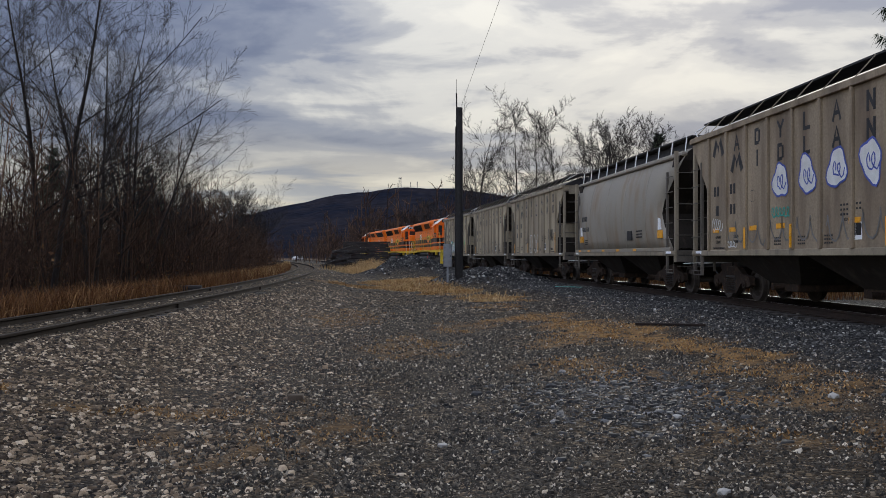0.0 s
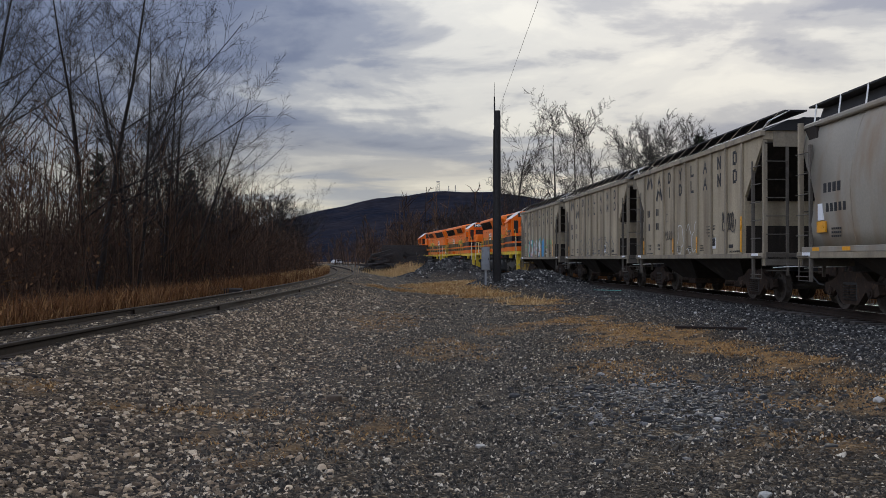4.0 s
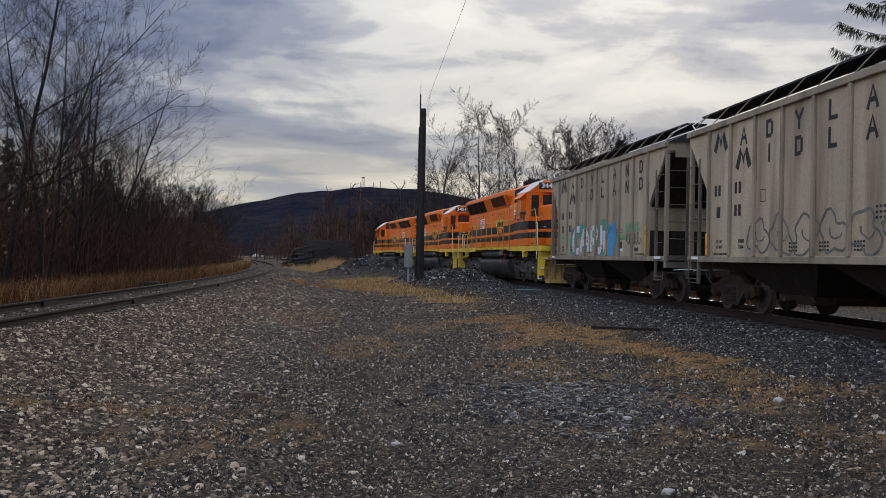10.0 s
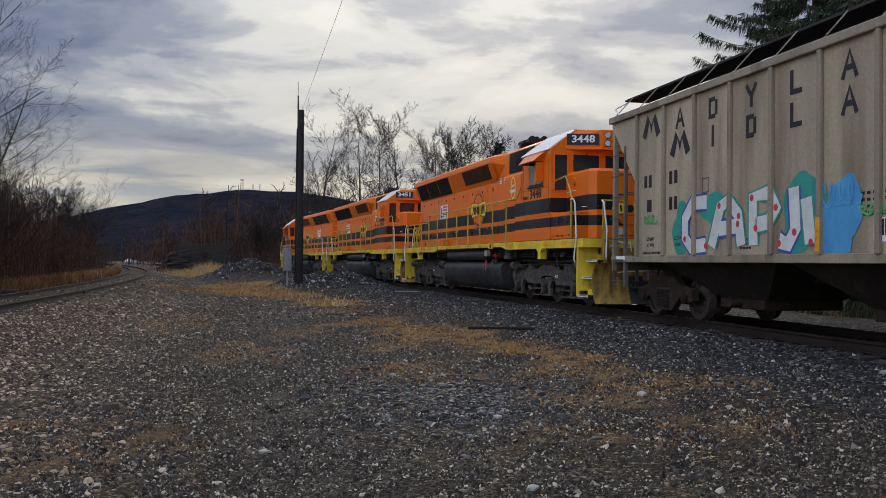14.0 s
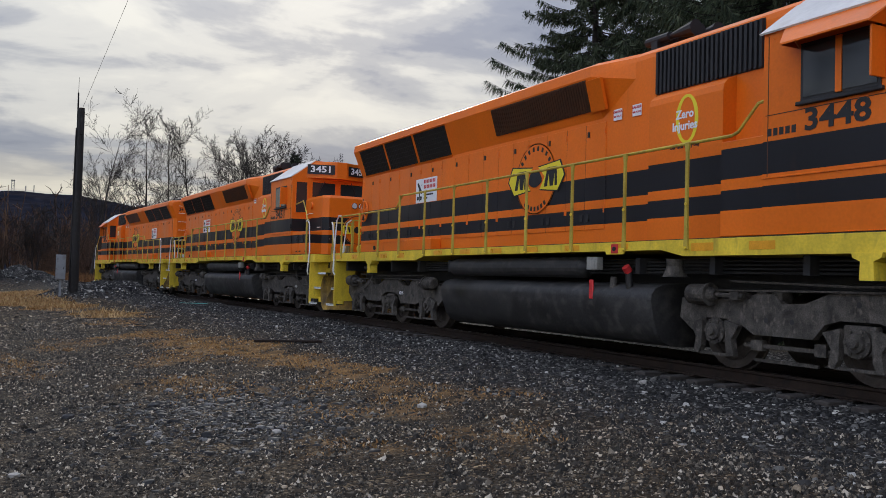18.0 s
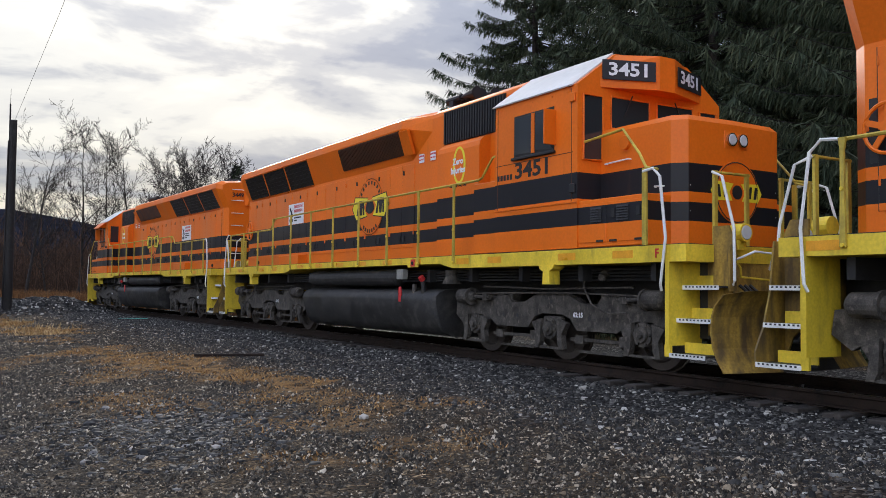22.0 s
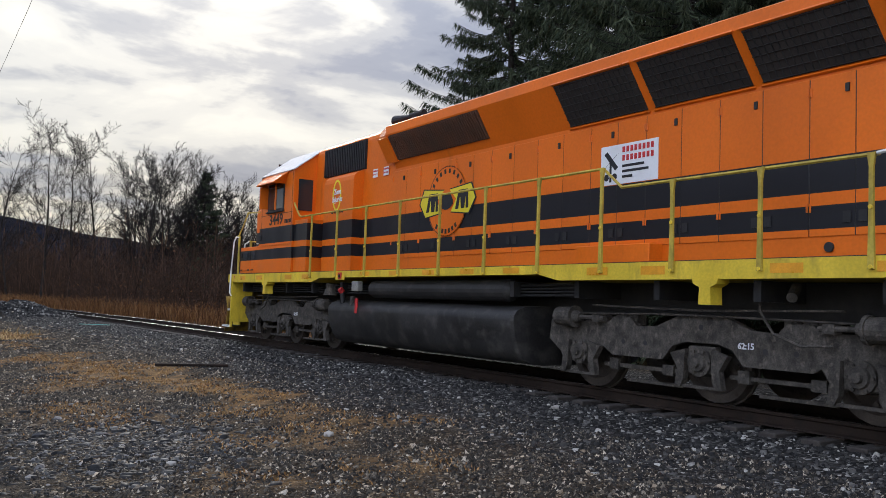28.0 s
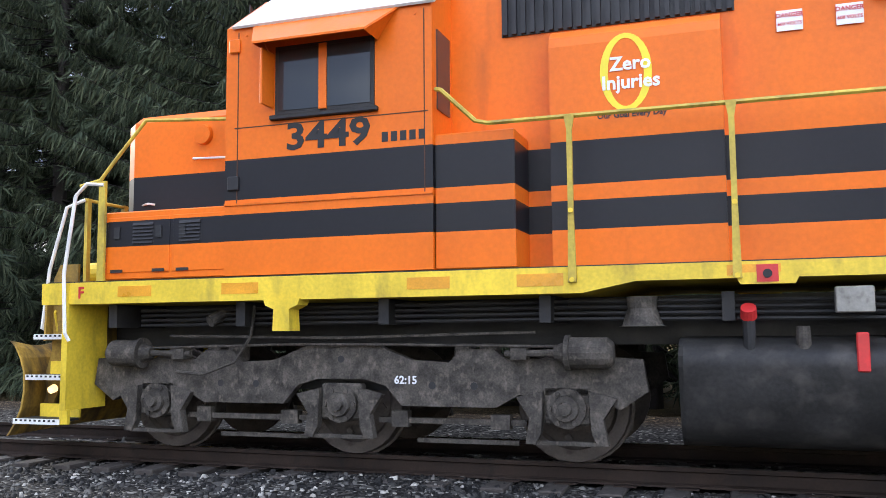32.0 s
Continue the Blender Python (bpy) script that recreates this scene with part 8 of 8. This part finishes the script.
# far woods at the foot of the hill
n = 1700
y = 135 + 330 * rs.uniform(0, 1, n) ** 1.3
x = rs.uniform(-0.30, 0.62, n) * y - 6
k = (np.abs(x - side_x(np.minimum(y, 300))) > 4.5) & (x < main_x(np.minimum(y, 200)) + 400)
x, y = x[k], y[k]
woods("far_woods", x, y, rs.uniform(6.5, 12.5, len(x)) * np.interp(x / y, [-0.3, -0.15, -0.06, 0.1], [0.75, 0.7, 1.15, 1.1]), 0.06, 63, THICKET, "brown bare woods at the foot of the ridge", 8)
# spruces
SPR = "tall dark green spruce with drooping boughs"
firs = [spruce(400, 27.0, SPR, 7.2, 0.33), spruce(401, 25.0, SPR, 7.0, 0.38)]
for i, (x, y, k) in enumerate(((24.5, 37.0, 1.0), (26.4, 32.6, 1.05), (25.5, 27.5, 1.06), (22.5, 22.5, 0.95), (26.0, 18.0, 1.05), (21.8, 13.0, 0.96), (25.0, 8.0, 1.0), (21.5, 3.5, 1.0), (25.5, -1.5, 1.05), (22.5, -6.5, 1.0))):
    stand(firs[i % 2], x, y, 47 * i, k)
small_fir = spruce(402, 16.8, "lone dark conifer among bare trees", 4.6, 0.2)
first_at(small_fir, 25.6, 104.0)
for x, y, k in ((-20.6, 46.0, 0.46), (-18.6, 55.0, 0.46)):
    stand(small_fir, x, y, 60 * k, k)
# the first of each kind stand in the woods too
for i, o in enumerate(wood):
    first_at(o, -22 - 3.5 * i, 24 + 9 * i)
for i, o in enumerate(tall):
    first_at(o, 36 + 6 * i, 112 + 5 * i)
for i, o in enumerate(full):
    first_at(o, 37 + 5 * i, 104 + 6 * i)
for i, o in enumerate(hedge):
    first_at(o, -16 - 2 * i, 33 + 12 * i)
for i, o in enumerate(low):
    x, y, th = on_main(-50 - 14 * i, -5.2)
    first_at(o, x, y)
first_at(firs[0], 28.5, 22.5)
first_at(firs[1], 24.0, -11.0)


# ---- the hill with its masts ----
def hill():
    m = bpy.data.materials.new("wooded_hill_haze_tint")
    nt, n, l, bs = nodes_of(m)
    co = n("ShaderNodeTexCoord").outputs["Object"]
    t = n("ShaderNodeTexNoise")
    t.inputs["Scale"].default_value, t.inputs["Detail"].default_value = 0.012, 8
    l(co, t.inputs["Vector"])
    t2 = n("ShaderNodeTexNoise")
    t2.inputs["Scale"].default_value, t2.inputs["Detail"].default_value = 0.05, 9
    l(co, t2.inputs["Vector"])
    k = n("ShaderNodeMix")
    k.data_type, k.blend_type = "RGBA", "MULTIPLY"
    k.inputs[0].default_value = 1.0
    # distance haze is put into the base colour as a blue-grey tint
    l(ramped(n, l, t.outputs["Fac"], ((0.35, (0.012, 0.015, 0.024)), (0.65, (0.026, 0.024, 0.029)))), k.inputs[6])
    l(ramped(n, l, t2.outputs["Fac"], ((0.3, (0.6, 0.6, 0.6)), (0.7, (1.3, 1.3, 1.3)))), k.inputs[7])
    l(k.outputs[2], bs.inputs["Base Color"])
    bs.inputs["Roughness"].default_value = 1.0
    bs.inputs["Specular IOR Level"].default_value = 0.0
    az = np.radians(np.linspace(-75, 80, 240))
    el = np.interp(np.degrees(az), [-75, -40, -20, -15, -11, -8.5, -6.5, -3.0, -0.8, 2.5, 6.0, 11.5, 20.0, 35.0, 55.0, 80.0], [0.02, 0.02, 0.026, 0.036, 0.053, 0.064, 0.0705, 0.078, 0.079, 0.074, 0.063, 0.052, 0.050, 0.052, 0.045, 0.03])
    rs = np.random.RandomState(5)
    el = el + 0.0006 * np.sin(az * 90) + rs.normal(0, 0.0003, len(az))
    V = []
    for f in np.linspace(0, 1, 14):
        r = 900 + 1200 * f
        h = (el * 2100 + 4) * (f ** 1.35) - 3 + 6 * np.sin(az * 37 + f * 9) * f * (1 - f)
        V.append(np.stack([np.sin(az) * r, np.cos(az) * r, h], 1))
    V.append(np.stack([np.sin(az) * 2500, np.cos(az) * 2500, np.full(len(az), -5.0)], 1))
    V = np.array(V)
    k, c = V.shape[:2]
    i, j = np.meshgrid(np.arange(k - 1), np.arange(c - 1), indexing="ij")
    a = (i * c + j).ravel()
    return mesh_np("backdrop", V.reshape(-1, 3), np.stack([a, a + 1, a + c + 1, a + c], 1), m, "structure", None, "dark wooded ridge in the distance")


hill()
MAST = surf("mast_steel", (0.25, 0.25, 0.26), 0.6, 0.5, vary=0.1, bump=0.0)


def mast(x, y, z, h, w):
    t = tagged(new("radio_mast"), "steel lattice radio mast on the ridge", "mast", "masts on the ridge")
    t.location = (x, y, z)
    for sx in (-1, 1):
        for sy in (-1, 1):
            part("leg", tube(bmesh.new(), [(sx * w, sy * w, -6), (sx * w * 0.8, sy * w * 0.8, h)], 0.35, 4), MAST, t)
    for k in range(5):
        q = h * k / 5
        bm = tube(bmesh.new(), [(-w, -w, q), (w, -w, q + h / 5)], 0.25, 4)
        tube(bm, [(w, -w, q), (-w, -w, q + h / 5)], 0.25, 4)
        part("brace", bm, MAST, t)
    part("platform", box(-w * 1.2, w * 1.2, -w * 1.2, w * 1.2, h - 1, h + 0.6), MAST, t)


mast(-103, 2085, 162, 26, 3.2)
mast(-78, 2090, 163, 14, 1.0)
mast(-62, 2090, 163, 16, 0.8)


# ---- pole, meter box, wire ----
POLE = surf("tarred_pole", (0.016, 0.014, 0.013), 0.85, vary=0.35, scale=3, grain=25, bump=0.4, stain=(0.04, 0.035, 0.03))
BOXGREY = surf("meter_box_grey", (0.22, 0.23, 0.24), 0.5, 0.2, vary=0.12, scale=4, grain=40, bump=0.05, stain=(0.12, 0.11, 0.1))
PX, PY = 0.86, 46.0
pz = float(ground_z(PX, PY))
pole = tagged(new("utility_pole"), "dark tarred wooden pole with a thin mast", "utility pole")
pole.location = (PX, PY, pz)
top = 8.95 - pz
part("shaft", placed(cyl(bmesh.new(), (0, 0, -0.5), (0, 0, top), 0.21, 0.16, 14), Matrix()), POLE, pole)
part("cap_fitting", box(-0.05, 0.12, -0.2, -0.1, top - 1.3, top - 0.05, 0.01), POLE, pole)
part("mast_tube", cyl(bmesh.new(), (-0.14, 0, top - 1.0), (-0.16, 0, top + 0.75), 0.045, 0.035, 8), POLE, pole)
part("mast_tip", cyl(bmesh.new(), (-0.16, 0, top + 0.75), (-0.155, 0, top + 1.5), 0.012, 0.008, 6), POLE, pole)
part("conduit", cyl(bmesh.new(), (-0.22, -0.06, -0.3), (-0.19, -0.06, top - 1.0), 0.035, 0.035, 8), POLE, pole)
meter = tagged(new("meter_box"), "grey steel meter cabinet standing by the pole", "electric box")
meter.location = (0.24, 45.6, float(ground_z(0.24, 45.6)))
mz = 0.55 - meter.location.z
part("cabinet", box(-0.22, 0.22, -0.14, 0.14, mz, mz + 1.2, 0.02), BOXGREY, meter)
part("cabinet_door", box(-0.19, 0.19, -0.155, -0.14, mz + 0.05, mz + 1.15, 0.006), BOXGREY, meter)
part("handle", box(0.12, 0.15, -0.175, -0.155, mz + 0.5, mz + 0.62), POLE, meter)
part("stand", box(-0.05, 0.05, -0.05, 0.05, -0.3, mz), BOXGREY, meter)
wire = tube(bmesh.new(), [(PX, PY, 8.8), (1.87, 30, 9.75), (2.9, 14, 11.2), (3.8, -2, 13.2), (4.7, -18, 15.5)], 0.007, 5)
tagged(part("overhead_wire", wire, POLE), "thin dark overhead wire running from the pole", "wire")


# ---- stack of old sleepers ----
stack = tagged(new("sleeper_stack"), "stack of dark old railway sleepers", "timber stack")
stack.matrix_basis = pose(-8.7, 109.0, float(ground_z(-8.7, 109.0)), 0, 0, 4)
tie = None
rnd = random.Random(3)
for layer in range(13):
    for k in range(2):
        for row in range(3):
            m = pose(-2.2 + 2.75 * k + rnd.uniform(-0.3, 0.3), -0.5 + 0.45 * row, 0.13 + 0.245 * layer, rnd.uniform(-1, 1), rnd.uniform(-2, 2), rnd.uniform(-3, 3))
            if tie is None:
                tie = part("sleeper", box(-1.3, 1.3, -0.11, 0.11, -0.11, 0.11, 0.012), SLEEPER, stack)
                tie.matrix_basis = m
            else:
                share("sleeper", tie, m, stack)
heap = tagged(new("sleeper_heap"), "tumbled heap of dark old sleepers", "timber stack")
heap.matrix_basis = pose(-12.7, 107.0, float(ground_z(-12.7, 107.0)), 0, 0, 20)
for k in range(60):
    q = rnd.random()
    share("sleeper", tie, pose(-0.9 + 1.9 * q + rnd.gauss(0, 0.3), rnd.gauss(0, 0.6), 0.12 + (0.6 + 2.0 * q) * rnd.random(), rnd.uniform(-12, 12), rnd.uniform(-18, 18), rnd.uniform(-50, 50)), heap)
log = tagged(part("log", cyl(bmesh.new(), (-1.1, 0, 0), (1.0, 0.1, 0.03), 0.17, 0.13, 10), BARK), "fallen log lying beside the disused track", "log")
log.location = (-9.6, 31.0, float(ground_z(-9.6, 31.0)) + 0.14)


# ---- teal spray mark and iron bar on the ballast ----
bm = bmesh.new()
for k, (a, b) in enumerate(((-0.6, 0.6), (-0.2, 0.5))):
    bx(bm, a, b, 0.12 * k - 0.035, 0.12 * k + 0.035, 0.0, 0.012)
mark = tagged(part("paint_mark", bm, surf("teal_spray", (0.10, 0.42, 0.36), 0.7, vary=0.3, scale=8, grain=30, bump=0.2)), "teal sprayed marking stick on the ballast", "marking")
mark.matrix_basis = pose(5.28, 36.7, float(ground_z(5.28, 36.7)) + 0.07, 0, 0, -30)
bar = tagged(part("iron_bar", bx(box(-0.62, 0.62, -0.05, 0.05, 0, 0.05, 0.01), -0.75, -0.6, -0.08, 0.08, 0, 0.05), RAIL_BROWN), "rusty iron bar lying at the foot of the ballast", "scrap iron")
bar.matrix_basis = pose(4.65, 17.6, float(ground_z(4.65, 17.6)) + 0.01, 0, 0, -14)


# ---- house beyond the spruces, and far vehicle ----
SIDING = surf("grey_siding", (0.36, 0.38, 0.38), 0.7, vary=0.1, scale=1.0, grain=20, bump=0.1)
SHINGLE = surf("grey_shingle", (0.06, 0.058, 0.055), 0.85, vary=0.25, scale=2, grain=12, bump=0.4)
BRICK_RED = surf("brown_brick", (0.14, 0.06, 0.04), 0.85, vary=0.25, scale=3, grain=25, bump=0.3)
house = tagged(new("house"), "low pale grey bungalow with shallow shingled roof", "house")
house.matrix_basis = pose(39.0, 100.0, -2.1, 0, 0, -18)
part("wall", box(-7, 1.6, -3, 3, -0.3, 2.9), SIDING, house)
part("roof", slab(bmesh.new(), [(-3.6, 2.82), (0.0, 4.4), (3.6, 2.82), (3.6, 2.96), (0.0, 4.54), (-3.6, 2.96)], 0, -7.5, 2.0), SHINGLE, house)
part("gable", slab(bmesh.new(), [(-3.0, 2.85), (0.0, 4.3), (3.0, 2.85)], 0, -6.98, 1.58), SIDING, house)
for x in (-5.2, -1.2):
    w = part("window", box(x - 0.6, x + 0.6, -3.04, -3.0, 1.15, 2.3), WHITE_PAINT, house)
    part("pane", box(x - 0.52, x + 0.52, -3.06, -3.04, 1.23, 1.7), GLASS, w)
    part("pane", box(x - 0.52, x + 0.52, -3.06, -3.04, 1.76, 2.22), GLASS, w)
part("annex", box(1.6, 5.0, -3.4, 2.4, -0.3, 2.6), BRICK_RED, house)
part("annex_roof", slab(bmesh.new(), [(-3.9, 2.5), (-0.5, 3.9), (2.9, 2.5), (2.9, 2.64), (-0.5, 4.04), (-3.9, 2.64)], 0, 1.5, 5.3), SHINGLE, house)
w = part("window", box(2.6, 3.6, -3.44, -3.4, 1.1, 2.1), WHITE_PAINT, house)
part("pane", box(2.68, 3.52, -3.46, -3.44, 1.18, 2.02), GLASS, w)
stand(small_fir, 45.6, 90.0, 30, 0.36)
stand(small_fir, 47.4, 86.0, 120, 0.3)
rnd = random.Random(12)
for k in range(14):
    y = rnd.uniform(70, 88)
    stand(low[k % 2], rnd.uniform(0.19, 0.33) * y, y, rnd.uniform(0, 360), rnd.uniform(1.3, 2.1))
VAN = surf("van_white", (0.55, 0.55, 0.54), 0.4, vary=0.06, scale=1, grain=20, bump=0.0)


def parked(name, x, y, z, turn, mat, label, k=1.0):
    v = tagged(new(name), label, "car")
    v.matrix_basis = pose(x, y, z, 0, 0, turn) @ Matrix.Scale(k, 4)
    prof = [(-2.3, 0.35), (2.3, 0.35), (2.35, 0.85), (1.3, 0.98), (0.7, 1.5), (-1.5, 1.52), (-2.2, 1.0), (-2.35, 0.9)]
    part("body", slab(bmesh.new(), prof, 1, -0.88, 0.88), mat, v)
    for sy in (-1, 1):
        part("side_window", slab(bmesh.new(), [(-1.7, 1.02), (1.05, 1.02), (0.62, 1.42), (-1.4, 1.44)], 1, sy * 0.88, sy * 0.89), GLASS, v)
    part("windscreen", slab(bmesh.new(), [(1.27, 1.0), (0.72, 1.46), (0.74, 1.48), (1.3, 1.02)], 1, -0.75, 0.75), GLASS, v)
    for wx in (-1.45, 1.45):
        for sy in (-1, 1):
            wl = part("wheel", cyl(bmesh.new(), (wx, sy * 0.7, 0.32), (wx, sy * 0.9, 0.32), 0.32, 0.32, 16), RUBBER, v)
            part("rim", cyl(bmesh.new(), (wx, sy * 0.9, 0.32), (wx, sy * 0.91, 0.32), 0.2, 0.2, 12), CHROME, wl)
    return v


parked("parked_car", 38.5, 94.0, -2.2, 10, VAN, "white car parked beside the house")
parked("parked_van", -49.6, 300.0, float(ground_z(-49.6, 300.0)), 60, VAN, "white van standing far down the disused track")
parked("parked_car", -33.0, 38.0, float(ground_z(-33.0, 38.0)), 20, surf("car_blue", (0.05, 0.09, 0.2), 0.4, vary=0.06, bump=0.0), "blue car parked behind the wood")
parked("parked_car", -38.0, 60.0, float(ground_z(-38.0, 60.0)), 0, VAN, "white car parked behind the wood")


# ---- what moves: the train rolls back along the curve ----
def motions():
    times = np.arange(0, 32.01, 0.5)
    for thing, along, b, turn in locos + cars:
        rows = []
        for t in times:
            c = chainage(t) + along
            x0, y0, _ = on_main(c - b)
            x1, y1, _ = on_main(c + b)
            a = math.degrees(math.atan2(y1 - y0, x1 - x0)) + (0 if turn > 0 else 180)
            rows.append((t, pose((x0 + x1) / 2, (y0 + y1) / 2, 0, 0, 0, a)))
        walk(thing, rows)
        for ax in [o for o in thing.children_recursive if o.name.startswith("wheelset")]:
            r = ax.matrix_basis.translation.z
            x = ax.matrix_basis.translation.x
            walk(ax, [(t, Matrix.Translation((x, 0, r)) @ Matrix.Rotation(turn * (chainage(t) - chainage(0)) / r, 4, "Y")) for t in np.arange(0, 32.01, 32 / 192)])


motions()
